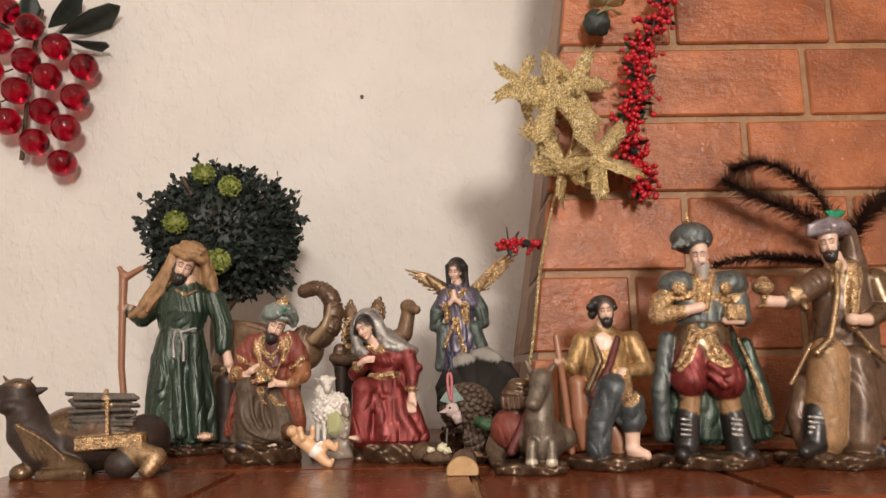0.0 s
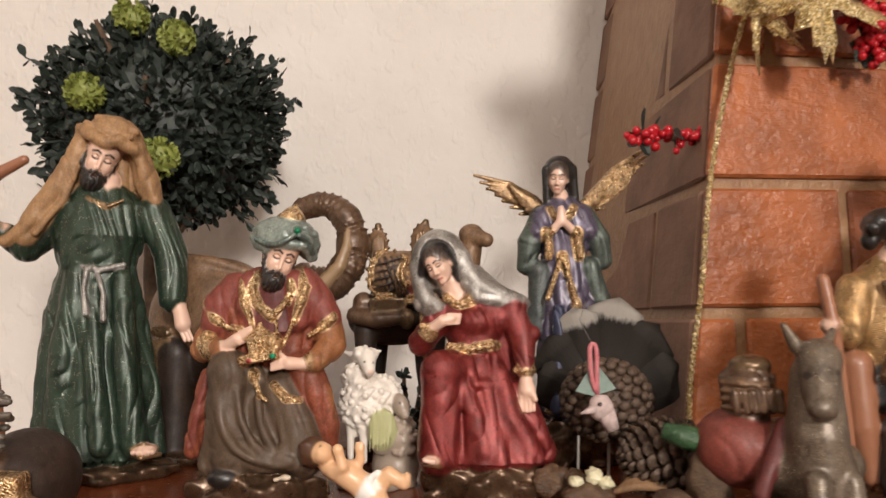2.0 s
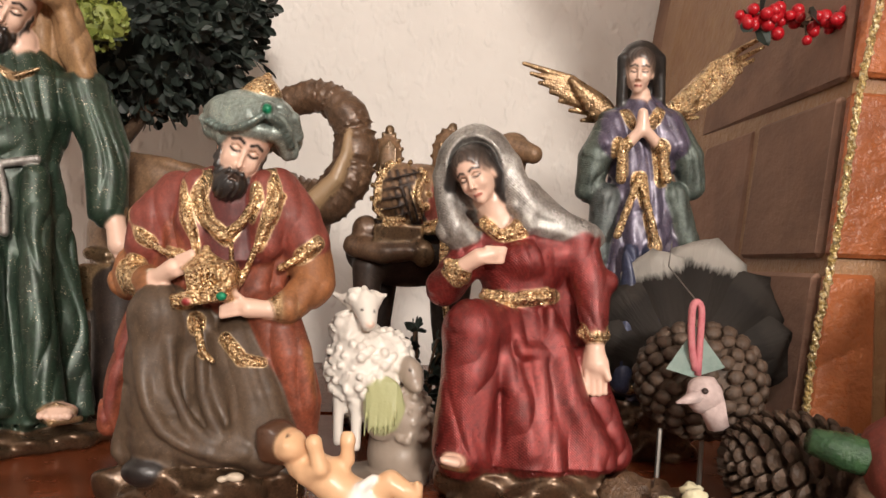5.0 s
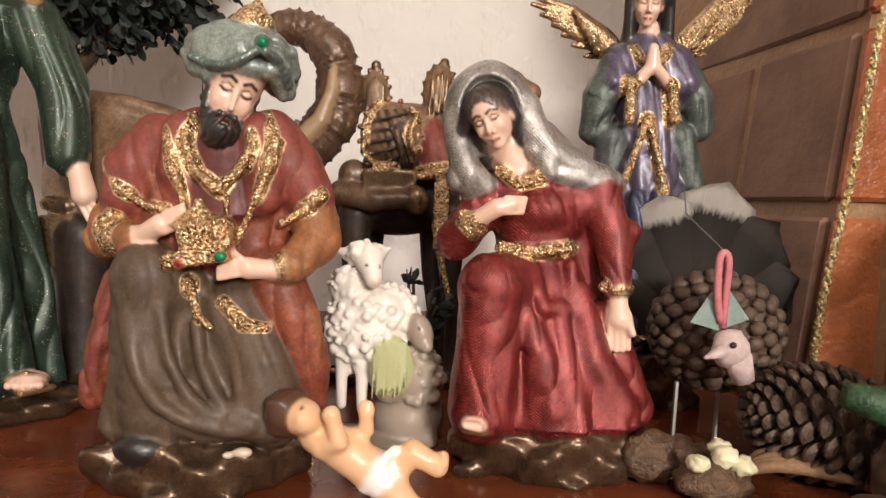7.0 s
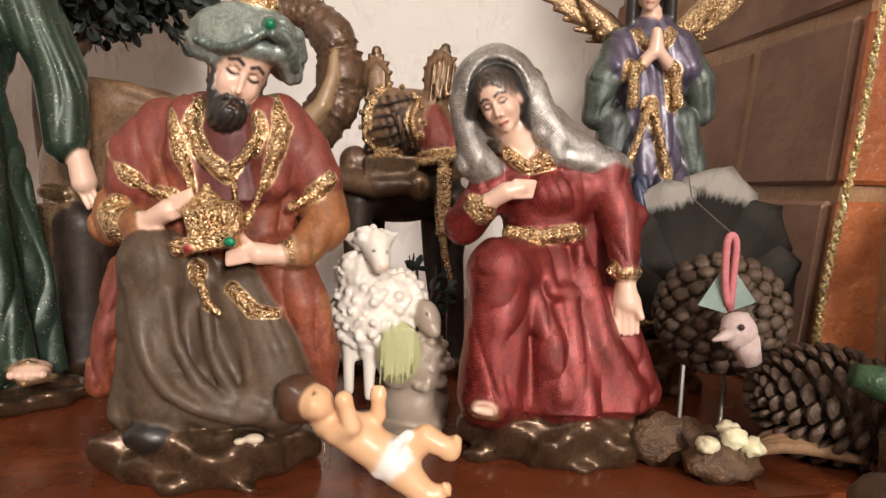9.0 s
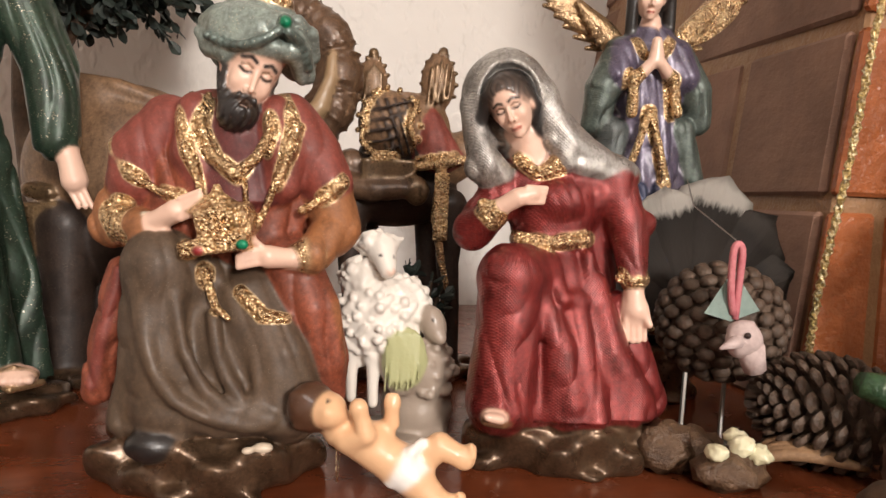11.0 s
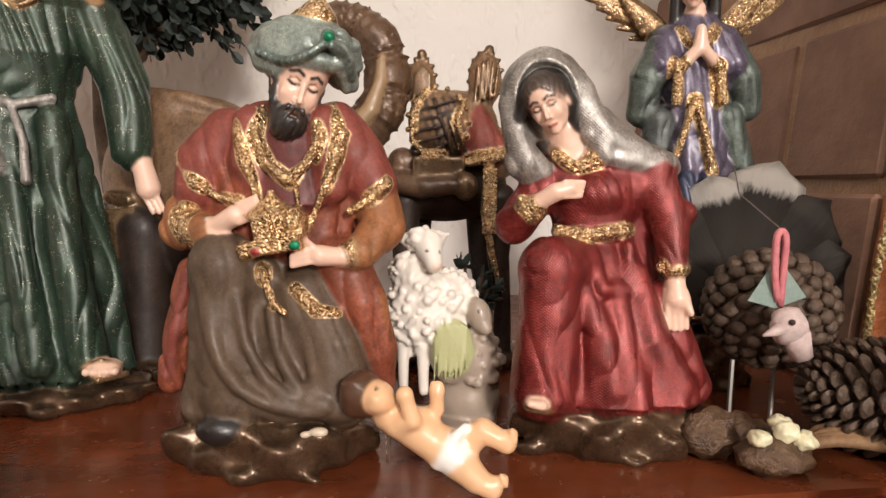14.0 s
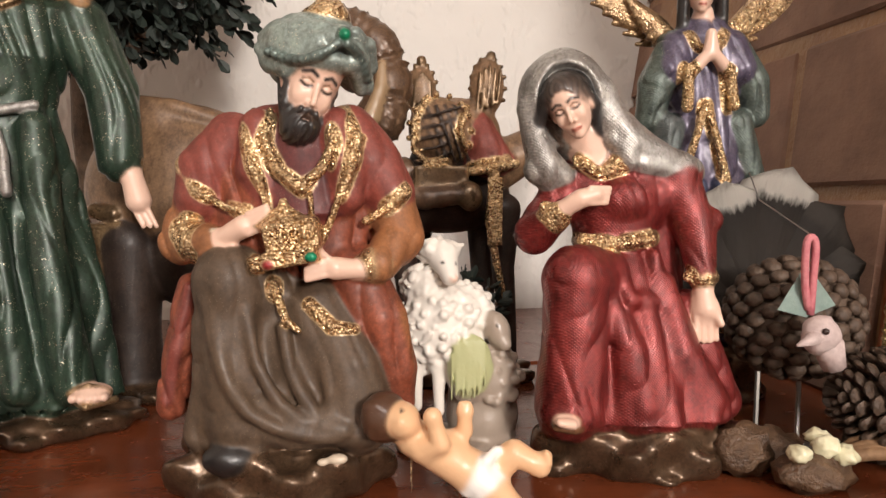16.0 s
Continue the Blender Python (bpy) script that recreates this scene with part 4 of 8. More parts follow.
def shepherd():
    f = Clay(0.8)
    f.rock((-7.9, -4.8), 42.03, 33.43, 10.51, "stone", seed=2)
    f.loft([(14.7, -17.3, -2.4, 42.3, 31.73), (65.8, -22.6, 0, 39.98, 30.23), (114.4, -24.8, 0, 33.46, 25.59), (148, -25, 0, 25.75, 20.8), (169, -24.4, 0, 31.82, 23.87), (192, -25.3, 2.4, 33.09, 22.06), (204.7, -24.6, 2.4, 20.1, 17.09)], "green", folds=(8, 0.07, 1.5))
    f.tube([(-35, -17.3, 147.3, 2.16), (-15.5, -22.1, 144.3, 2.15), (-1, -18.3, 147.7, 2.16)], "silver", k=1)
    f.tube([(-24.1, -22.1, 145.1, 1.67), (-23.9, -27, 130, 1.65), (-20.6, -29.8, 113.5, 2.34)], "silver", k=1)
    f.tube([(-18.4, -22.1, 145.2, 1.67), (-10.1, -27.9, 127.8, 1.65), (-8.6, -30.8, 109, 2.33)], "silver", k=1)
    f.tube([(-32.1, -14.4, 142.7, 8.69), (-35.8, -24.1, 85.3, 9.39), (-38.2, -19.3, 20.3, 11.22)], "green")
    f.tube([(-1.9, -16.8, 138.2, 6.73), (5.8, -27, 76.8, 7.46), (13.6, -27, 24.3, 9.23)], "green")
    f.tube([(-18.8, -19.3, 132.9, 4.78), (-13.9, -29.8, 76.6, 6.5), (-6.5, -31.8, 24.6, 7.32)], "green")
    f.tube([(-48.9, 0, 186.2, 11.97), (-72.2, -4.8, 162.6, 11.33), (-87.6, -9.6, 171.7, 7.34)], "green")
    f.tube([(-84.7, -10.6, 172.6, 5.38), (-95.2, -11.6, 175.3, 5.86)], "skin")
    f.tube([(12.5, 2.4, 187.5, 13.02), (26, 0, 157.3, 11.91), (30.7, -5.8, 123.9, 9.76)], "green")
    f.lace([(22.2, -5.8, 119.8, 2.44), (38.6, -5.8, 123, 2.44)], "oldgold")
    f.tube([(35.9, -8.7, 117.5, 4.85), (39.1, -10.6, 105.4, 5.79)], "skin")
    f.tube([(36.7, -11.6, 103, 1.43), (41.3, -12.5, 93.5, 1.07)], "skin", k=0.7)
    f.tube([(39.6, -11.6, 103, 1.43), (44.2, -12.5, 93.6, 1.07)], "skin", k=0.7)
    f.tube([(42.4, -11.6, 103.1, 1.43), (47.1, -12.5, 93.6, 1.07)], "skin", k=0.7)
    f.tube([(-95.3, -13.5, 215.6, 5.4), (-93.3, -14.4, 171, 4.37), (-90.9, -12.5, 103.4, 3.85), (-82.5, -9.6, 37.1, 3.82), (-79.2, -7.2, -9.7, 3.8)], "wood", k=2)
    f.tube([(-94.2, -13.5, 213.1, 3.92), (-101, -13.5, 224.5, 2.95)], "wood")
    f.tube([(-91.2, -13.5, 213.2, 4.41), (-73.4, -13.5, 223.9, 3.44)], "wood")
    f.tube([(-17.7, -4.8, 196, 8.92), (-18.2, -5.8, 210.9, 8.44)], "skin")
    f.ball((-15.4, -3.9, 241.8), (18.03, 17.03, 11.02), "tan", k=4)
    f.tube([(-32, -9.6, 241.7, 5.95), (-40, -8.7, 222.5, 7.43), (-49.4, -8.7, 199.8, 9.86), (-69.3, -11.6, 169.3, 8.29)], "tan")
    f.tube([(-31.3, -16.4, 231, 1.96), (-43.2, -17.3, 195.9, 2.43), (-60.8, -19.3, 170.8, 2.41)], "tan", k=1.5)
    f.tube([(-62.7, -16.8, 180.9, 4.85), (-80.9, -16.8, 165, 3.86)], "tan")
    f.tube([(0.5, -2.4, 234.8, 7.02), (9, -2.4, 209.4, 8.98), (14.1, 0, 192.2, 5.99)], "tan")
    f.tube([(-17.5, 7.2, 236.7, 15.28), (-15.2, 13.5, 201.7, 17.38)], "tan")
    f.lace([(-27.3, -16.8, 195.2, 1.7), (-13.8, -19.3, 189.2, 1.69), (-3, -16.8, 194.6, 1.7)], "oldgold")
    f.ball((23.2, -33.7, 22.2), (8.21, 7.29, 4.1), "skin")
    for i in range(5):
        f.ball((17 + 3.1 * i, -40.5 + 0.5 * abs(i - 1.5), 21.4), (1.9, 2.6, 2.0), "skin", k=0.6)
    f.tube([(15, -36, 22.5, 1.3), (22.5, -37, 26.2, 1.4), (30.5, -35, 22.5, 1.3)], "oldgold", k=0.6)
    f.tube([(14, -31, 18.5, 1.6), (23, -42.5, 18.2, 1.6), (32, -32, 18.5, 1.6)], "oldgold", k=0.8)
    f.head((-17.4, -21.6, 223.6), (15.6, 17, 19.4), (16, 19, 24), "black", "black")
    f.ball((-15, -4, 246), (19, 18, 13.5), "tan", (0, 14, 0), k=4)
    f.tube([(-34, -17, 247, 3.6), (-24, -23, 240.5, 4.6), (-14, -24.5, 234.5, 4.4), (-6, -23.5, 236.5, 4.8), (3, -17, 231, 4.4)], "tan", k=2.5)
    f.tube([(-30, -19, 250, 2.4), (-16, -21, 244.5, 2.8), (0, -17, 241, 2.4)], "tan", k=2)
    f.tube([(-24, -15, 256, 2.4), (-10, -16, 252, 2.8), (3, -12, 246, 2.4)], "tan", k=2)
    f.tube([(4, -12, 234, 4.4), (8.6, -10, 215, 4.2), (16, -7, 196, 3.4)], "tan", k=3)
    f.tube([(-33, -12, 246, 5.4), (-38, -15, 228, 6.2), (-49, -15, 205, 7.2), (-66, -15, 182, 6.2)], "tan", k=4)
    return f.cast("shepherd_figurine", pose(-0.3, 0.86, 0, 0, 0, -0.3), "painted resin shepherd figurine in a green robe with a staff", "figurine")


def angel():
    f = Clay(0.7)
    f.rock((7.1, 0), 29.61, 21.53, 31.96, "stone", seed=4)
    f.loft([(37.3, 5.7, 0, 25.63, 19.56), (92.6, 3.6, -0, 22.47, 17.03), (126.6, 2.1, 0, 19.18, 14.38), (152.4, 0.8, 0, 16.51, 12.38), (171.5, 1, -0, 22.09, 13.8), (189, 1.2, -0, 19.38, 11.77), (196.7, 1, -0, 10.4, 8.32)], "violet", folds=(9, 0.08, 0.5))
    f.tube([(-16, -0, 185.4, 7.61), (-25.9, -3.4, 164.6, 9.23), (-29, -1.7, 146.4, 6.5)], "seagreen")
    f.tube([(17.9, 0, 187, 7.61), (26.8, -3.4, 167, 9.24), (30.5, -1.7, 150.2, 6.85)], "seagreen")
    f.tube([(-15.1, -3.4, 183.4, 8.23), (-19.2, -7.4, 171.2, 7.46)], "violet")
    f.tube([(14.8, -3.4, 184.8, 8.24), (18.1, -7.4, 172.9, 7.46)], "violet")
    f.tube([(18.4, -3.4, 144.3, 8.86), (27, -1.7, 120.9, 8.18), (34.8, -0, 100.8, 5.46)], "seagreen")
    f.tube([(-19.1, -3.4, 142.6, 8.18), (-19.8, -1.7, 122.2, 7.5), (-23.8, -0, 98.1, 6.14)], "steel")
    f.lace([(-14.3, -16.1, 170.1, 4.31), (-14.2, -14.7, 151.9, 4.65)], "gold")
    f.lace([(7.6, -16.1, 171.1, 4.31), (11.1, -14.7, 153.1, 4.65)], "gold")
    f.tube([(-12.5, -16.8, 170.1, 3.31), (-6.2, -19.4, 177.6, 2.97), (-5.3, -20.1, 187.5, 1.98)], "skin")
    f.tube([(5.4, -16.8, 170.9, 3.31), (-2.9, -19.4, 177.8, 2.97), (-4.7, -20.1, 187.6, 1.98)], "skin")
    f.lace([(-11.1, -9.4, 190.1, 2.37), (-7.8, -14.1, 182.5, 2.67), (-3.1, -15.4, 180.5, 2.66), (3.2, -14.1, 183.7, 2.67), (7.9, -9.4, 190.9, 2.37)], "gold")
    f.lace([(-3.8, -13.4, 153.2, 3), (-9.9, -17.4, 138.6, 3.29), (-16.4, -18.8, 121.1, 3.59)], "gold")
    f.lace([(-2.5, -13.4, 153.2, 3), (0.7, -17.4, 135.8, 3.29), (5.7, -18.8, 115.6, 3.59)], "gold")
    f.tube([(-8.4, -16.8, 112.4, 3.94), (-9.7, -18.8, 79.9, 4.54), (-11.9, -18.8, 41.4, 5.15)], "navy")
    f.tube([(3.1, -16.8, 112.9, 3.94), (6.7, -18.8, 74.2, 4.54), (9, -18.8, 42.3, 5.16)], "navy")
    f.lace([(-18.6, -13.4, 39.5, 2.61), (-1.2, -20.8, 39.7, 2.56), (20.6, -13.4, 41.3, 2.61)], "gold")
    f.tube([(-0.4, -2.7, 193.6, 5.16), (-1, -4, 201.3, 5.15)], "skin")
    f.ball((-1.2, -1.6, 219.9), (12.2, 11.6, 12.6), "hair", k=1)
    f.tube([(-12.3, -6, 220.2, 3.43), (-11.3, -2, 195, 3.1)], "hair", k=3)
    f.tube([(8.3, -6, 221.1, 3.43), (11.1, -1.3, 194.4, 3.11)], "hair", k=3)
    f.tube([(1.8, 6.7, 218.9, 11.31), (3.4, 10.1, 191, 8.51)], "hair")
    # wings: the left one in a darker gold than the right
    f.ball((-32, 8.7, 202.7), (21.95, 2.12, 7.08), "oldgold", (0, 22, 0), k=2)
    f.ball((38.8, 8.7, 206), (24.8, 2.13, 7.79), "gold", (0, -34, 0), k=2)
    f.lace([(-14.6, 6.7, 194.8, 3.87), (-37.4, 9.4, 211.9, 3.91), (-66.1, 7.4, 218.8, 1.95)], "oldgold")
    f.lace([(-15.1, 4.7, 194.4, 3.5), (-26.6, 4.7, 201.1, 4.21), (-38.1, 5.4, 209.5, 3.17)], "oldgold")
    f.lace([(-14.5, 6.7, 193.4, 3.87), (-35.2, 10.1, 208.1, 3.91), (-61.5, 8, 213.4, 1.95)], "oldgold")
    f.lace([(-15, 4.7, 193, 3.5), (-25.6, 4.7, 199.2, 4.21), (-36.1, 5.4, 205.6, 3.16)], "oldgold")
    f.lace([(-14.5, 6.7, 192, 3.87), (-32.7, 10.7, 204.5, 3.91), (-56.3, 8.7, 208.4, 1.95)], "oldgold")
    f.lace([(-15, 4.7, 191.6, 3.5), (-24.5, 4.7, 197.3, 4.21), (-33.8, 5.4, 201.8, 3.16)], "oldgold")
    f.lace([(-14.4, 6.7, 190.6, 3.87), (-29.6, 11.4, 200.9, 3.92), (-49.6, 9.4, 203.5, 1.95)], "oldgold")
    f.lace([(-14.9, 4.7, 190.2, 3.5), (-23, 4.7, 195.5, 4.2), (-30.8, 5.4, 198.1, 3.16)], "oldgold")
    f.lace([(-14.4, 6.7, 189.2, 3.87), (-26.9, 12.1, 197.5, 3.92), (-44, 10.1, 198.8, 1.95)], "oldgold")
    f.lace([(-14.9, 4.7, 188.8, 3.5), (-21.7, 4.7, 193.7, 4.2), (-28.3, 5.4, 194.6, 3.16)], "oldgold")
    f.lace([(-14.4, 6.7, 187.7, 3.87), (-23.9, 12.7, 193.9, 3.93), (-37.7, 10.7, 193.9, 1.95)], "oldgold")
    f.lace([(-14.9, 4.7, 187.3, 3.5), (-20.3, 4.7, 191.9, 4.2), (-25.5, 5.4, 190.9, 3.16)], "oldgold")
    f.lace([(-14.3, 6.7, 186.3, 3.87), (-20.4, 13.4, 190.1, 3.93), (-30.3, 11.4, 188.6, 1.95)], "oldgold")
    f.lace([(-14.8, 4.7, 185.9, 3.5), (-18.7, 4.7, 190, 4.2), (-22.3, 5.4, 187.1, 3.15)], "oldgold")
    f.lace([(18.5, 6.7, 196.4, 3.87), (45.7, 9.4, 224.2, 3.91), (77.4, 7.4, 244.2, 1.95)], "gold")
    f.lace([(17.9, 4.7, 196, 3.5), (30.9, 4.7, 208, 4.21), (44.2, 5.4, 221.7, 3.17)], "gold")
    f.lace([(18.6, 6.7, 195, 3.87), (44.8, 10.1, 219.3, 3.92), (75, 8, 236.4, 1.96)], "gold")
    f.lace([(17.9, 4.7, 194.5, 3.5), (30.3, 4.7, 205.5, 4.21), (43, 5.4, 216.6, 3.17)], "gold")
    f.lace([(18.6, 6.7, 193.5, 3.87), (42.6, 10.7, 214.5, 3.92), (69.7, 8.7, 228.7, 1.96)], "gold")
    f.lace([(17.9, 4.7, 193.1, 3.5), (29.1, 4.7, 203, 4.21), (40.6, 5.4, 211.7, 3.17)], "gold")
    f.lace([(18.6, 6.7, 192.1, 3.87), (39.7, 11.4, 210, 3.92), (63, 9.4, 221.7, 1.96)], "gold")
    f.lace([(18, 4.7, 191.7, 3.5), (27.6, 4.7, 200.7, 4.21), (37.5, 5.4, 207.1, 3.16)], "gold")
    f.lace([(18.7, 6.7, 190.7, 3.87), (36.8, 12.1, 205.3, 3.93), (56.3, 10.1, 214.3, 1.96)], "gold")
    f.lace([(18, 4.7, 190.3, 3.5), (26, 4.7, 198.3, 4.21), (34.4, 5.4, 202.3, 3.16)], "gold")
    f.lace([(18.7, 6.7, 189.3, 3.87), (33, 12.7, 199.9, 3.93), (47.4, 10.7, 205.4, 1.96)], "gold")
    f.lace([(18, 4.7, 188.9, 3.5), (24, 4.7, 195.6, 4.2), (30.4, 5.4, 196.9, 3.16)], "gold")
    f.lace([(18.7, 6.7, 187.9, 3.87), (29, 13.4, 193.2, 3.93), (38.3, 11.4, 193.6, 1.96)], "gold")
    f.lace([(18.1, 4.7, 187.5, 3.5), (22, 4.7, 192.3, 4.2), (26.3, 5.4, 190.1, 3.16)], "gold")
    f.head((-5.6, -14.2, 212.0), (10.8, 11.6, 12.4), (10, 4, -16), hair="hair")
    return f.cast("angel_figurine", pose(0.02, 0.845, 0, 0, 0, -2.7), "painted resin angel figurine with gold wings and praying palms", "figurine")


def sheep():
    f = Clay(0.9)
    f.rock((-6.7, 0), 23.56, 15.38, 6.45, "greywool", seed=1)
    f.tube([(5.8, 5, 36.2, 12.51), (6.5, 3.7, 13.6, 15.53)], "greywool")
    f.fleece((-12.4, -2.5, 53.4), (15, 13, 18.5), 260, 1.8, "wool")
    f.fleece((-1.9, 1.2, 56.8), (12, 13, 13), 170, 1.8, "wool")
    f.fleece((-12.7, -6.2, 84.6), (7, 6, 4.5), 60, 1.6, "wool")
    f.fleece((-18.9, -2.5, 70.3), (8, 8, 8), 80, 1.6, "wool")
    f.tube([(-9.8, -9.9, 81, 5.65), (-7.5, -15.4, 74.6, 3.7)], "wool", k=3)
    f.ball((-6.5, -17.9, 74.2), (2.06, 1.38, 1.61), "skin", k=0.7)
    f.tube([(-17.4, -6.2, 82.8, 2.15), (-26.6, -4.5, 86.5, 1.2)], "wool")
    f.tube([(-7.2, -6.2, 84.3, 1.91), (-2.1, -4.5, 86.8, 0.96)], "wool")
    f.dab((-10.4, -15.4, 80.3), (0.92, 1.39, 0.69), "ink")
    f.dab((-4.8, -15.4, 80), (0.92, 1.39, 0.69), "ink")
    f.tube([(-21.6, -5, 42.6, 2.9), (-21.2, -6.2, 19.6, 2.18)], "wool")
    f.tube([(-12.6, -8.7, 38.8, 2.87), (-12, -9.9, 18.5, 2.15)], "wool")
    f.ball((-0.8, -11.4, 36.2), (8.52, 4.26, 14.21), "greywool", k=3)
    f.ball((0.5, -13.6, 38), (8.8, 3.0, 13), "grass", (0, 8, 0), k=1)
    f.tube([(-6.4, -15.6, 49.6, 0.47), (-7.2, -16.6, 25.5, 0.56)], "grass", k=0.8)
    f.tube([(-5.2, -15.6, 48.7, 0.47), (-5.3, -16.6, 27, 0.56)], "grass", k=0.8)
    f.tube([(-4, -15.6, 47.8, 0.47), (-4.9, -16.6, 28.4, 0.56)], "grass", k=0.8)
    f.tube([(-2.9, -15.6, 49.7, 0.47), (-3.1, -16.6, 29.9, 0.56)], "grass", k=0.8)
    f.tube([(-1.7, -15.6, 48.8, 0.47), (-2.5, -16.6, 25.6, 0.56)], "grass", k=0.8)
    f.tube([(-0.6, -15.6, 47.9, 0.47), (-0.7, -16.6, 27.1, 0.56)], "grass", k=0.8)
    f.tube([(0.6, -15.6, 49.8, 0.47), (-0.2, -16.6, 28.5, 0.56)], "grass", k=0.8)
    f.tube([(1.8, -15.6, 48.9, 0.47), (1.6, -16.6, 30, 0.56)], "grass", k=0.8)
    f.tube([(2.9, -15.6, 48, 0.47), (2.1, -16.6, 25.8, 0.56)], "grass", k=0.8)
    f.tube([(4.1, -15.6, 49.9, 0.47), (4, -16.6, 27.2, 0.56)], "grass", k=0.8)
    f.tube([(5.2, -15.6, 49, 0.47), (4.4, -16.6, 28.7, 0.56)], "grass", k=0.8)
    f.tube([(6.4, -15.6, 48.1, 0.47), (6.2, -16.6, 30.1, 0.56)], "grass", k=0.8)
    f.ball((12.1, -8.7, 51.6), (5.24, 5.24, 8.1), "greywool", (0, -15, 0), k=3)
    f.ball((14.8, -12.4, 46.5), (2.59, 2.12, 2.35), "greywool")
    f.tube([(8.3, -6.2, 57.1, 1.68), (4, -6.2, 58.2, 1.2)], "greywool")
    f.dab((11.5, -13.7, 54.5), (0.82, 1.17, 0.7), "ink")
    f.fleece((10.1, -3.7, 30.9), (11, 10, 14), 70, 2, "greywool")
    return f.cast("sheep_figurine", pose(-0.118, 0.79, 0, 0, 0, -10.2), "white and grey resin sheep figurine with moulded curly wool", "figurine")


def baby():
    f = Clay(0.8)
    f.ball((-29.2, -2.7, 34.5), (5.78, 6.71, 5.78), "babyskin", k=2)
    f.ball((-28.3, -5.7, 34), (2.57, 2.57, 2.21), "babyskin")
    f.ball((-29.4, -8.8, 35.7), (1.09, 0.91, 1.09), "babyskin", k=2)
    f.ball((-25.5, -4.2, 33.1), (1.48, 1.48, 1.3), "babyskin")
    f.ball((-35.1, 1.1, 34.4), (7.96, 7.96, 8.34), "babyhair", k=1.5)
    f.ball((-39.9, -1.9, 38.7), (2.24, 2.24, 1.87), "babyhair", k=1.5)
    f.ball((-39.1, -2.5, 36.6), (2.24, 2.24, 1.86), "babyhair", k=1.5)
    f.ball((-38.3, -3.1, 34.5), (2.23, 2.23, 1.86), "babyhair", k=1.5)
    f.ball((-37.7, -1.9, 31.8), (2.25, 2.25, 1.87), "babyhair", k=1.5)
    f.ball((-38.3, -2.5, 29.7), (2.24, 2.24, 1.87), "babyhair", k=1.5)
    f.ball((-37.5, -3.1, 39.1), (2.23, 2.23, 1.86), "babyhair", k=1.5)
    f.ball((-36.9, -1.9, 36.4), (2.24, 2.24, 1.87), "babyhair", k=1.5)
    f.ball((-36.1, -2.5, 34.3), (2.24, 2.24, 1.86), "babyhair", k=1.5)
    f.dab((-29.2, -5.7, 38.5), (0.73, 2.2, 0.92), "ink")
    f.dab((-32, -5.4, 40.6), (1.29, 1.84, 0.37), "babyhair")
    f.tube([(-25.2, 1, 27.2, 6.27), (-16.5, -0, 23, 7.2), (-7.9, 0, 16.6, 6.84)], "babyskin")
    f.ball((-3.7, 0, 14.2), (8.75, 7.99, 7.23), "white", (0, 35, 0), k=3)
    f.tube([(-8.7, -3.8, 11.4, 1.69), (-2.3, -4.8, 21.5, 1.86), (1, -1.9, 23.9, 1.5)], "white", k=2)
    f.tube([(0.7, 1.9, 16, 5.36), (7.2, 0, 22.2, 4.55), (15.7, -1, 18, 3.21)], "babyskin")
    f.tube([(15.4, -1, 18, 2.84), (17.4, -1.9, 21.7, 2.07)], "babyskin")
    f.tube([(-0.2, -1.9, 10.7, 6.04), (5.1, -2.9, 5.7, 4.9), (10.8, -3.8, 2.3, 3.38)], "babyskin")
    f.tube([(9.6, -3.8, 3.5, 2.63), (14.4, -4.6, 6.6, 1.87)], "babyskin")
    f.ball((17.1, -3.4, 23.6), (0.84, 0.93, 0.84), "babyskin", k=1)
    f.ball((13.5, -5.7, 8.3), (0.84, 0.93, 0.84), "babyskin", k=1)
    f.ball((17.5, -3.4, 22.3), (0.84, 0.93, 0.84), "babyskin", k=1)
    f.ball((14.1, -5.7, 7.1), (0.84, 0.93, 0.84), "babyskin", k=1)
    f.ball((17.9, -3.4, 20.9), (0.84, 0.93, 0.84), "babyskin", k=1)
    f.ball((14.7, -5.7, 6), (0.84, 0.93, 0.84), "babyskin", k=1)
    f.ball((18.3, -3.4, 19.6), (0.84, 0.93, 0.84), "babyskin", k=1)
    f.ball((15.3, -5.7, 4.8), (0.84, 0.93, 0.84), "babyskin", k=1)
    f.tube([(-22.9, -3.8, 25, 3.72), (-17.1, -7.3, 28.2, 3.3), (-19.4, -7.7, 36.4, 2.37)], "babyskin")
    f.ball((-19.7, -8, 37.5), (2.54, 2.36, 2.54), "babyskin")
    f.tube([(-14.7, 2.9, 23.3, 3.45), (-9, 1, 29.4, 2.85), (-8.9, 0, 35.1, 2.26)], "babyskin")
    f.ball((-8.9, 0, 37.1), (2.64, 2.07, 2.64), "babyskin")
    f.tube([(-10.6, -0.6, 37.2, 0.68), (-10.7, -0.8, 39.6, 0.56)], "babyskin", k=1)
    f.tube([(-9.5, -0.6, 37.2, 0.68), (-9.5, -0.8, 39.2, 0.56)], "babyskin", k=1)
    f.tube([(-8.4, -0.6, 37.3, 0.68), (-8.4, -0.8, 39.6, 0.56)], "babyskin", k=1)
    f.tube([(-7.2, -0.6, 37.3, 0.68), (-7.3, -0.8, 39.3, 0.56)], "babyskin", k=1)
    f.tube([(x - 26.5, y + 8, z, 0.45) for x, y, z in [(0, 9 * math.cos(a / 8 * math.pi), 18 + 11 * math.sin(a / 8 * math.pi)) for a in range(17)]], "gold", k=0.3)
    return f.cast("baby_figurine", pose(-0.125, 0.722, 0, 0, 0, -9.1), "small painted baby figurine in a white cloth lying down", "figurine")


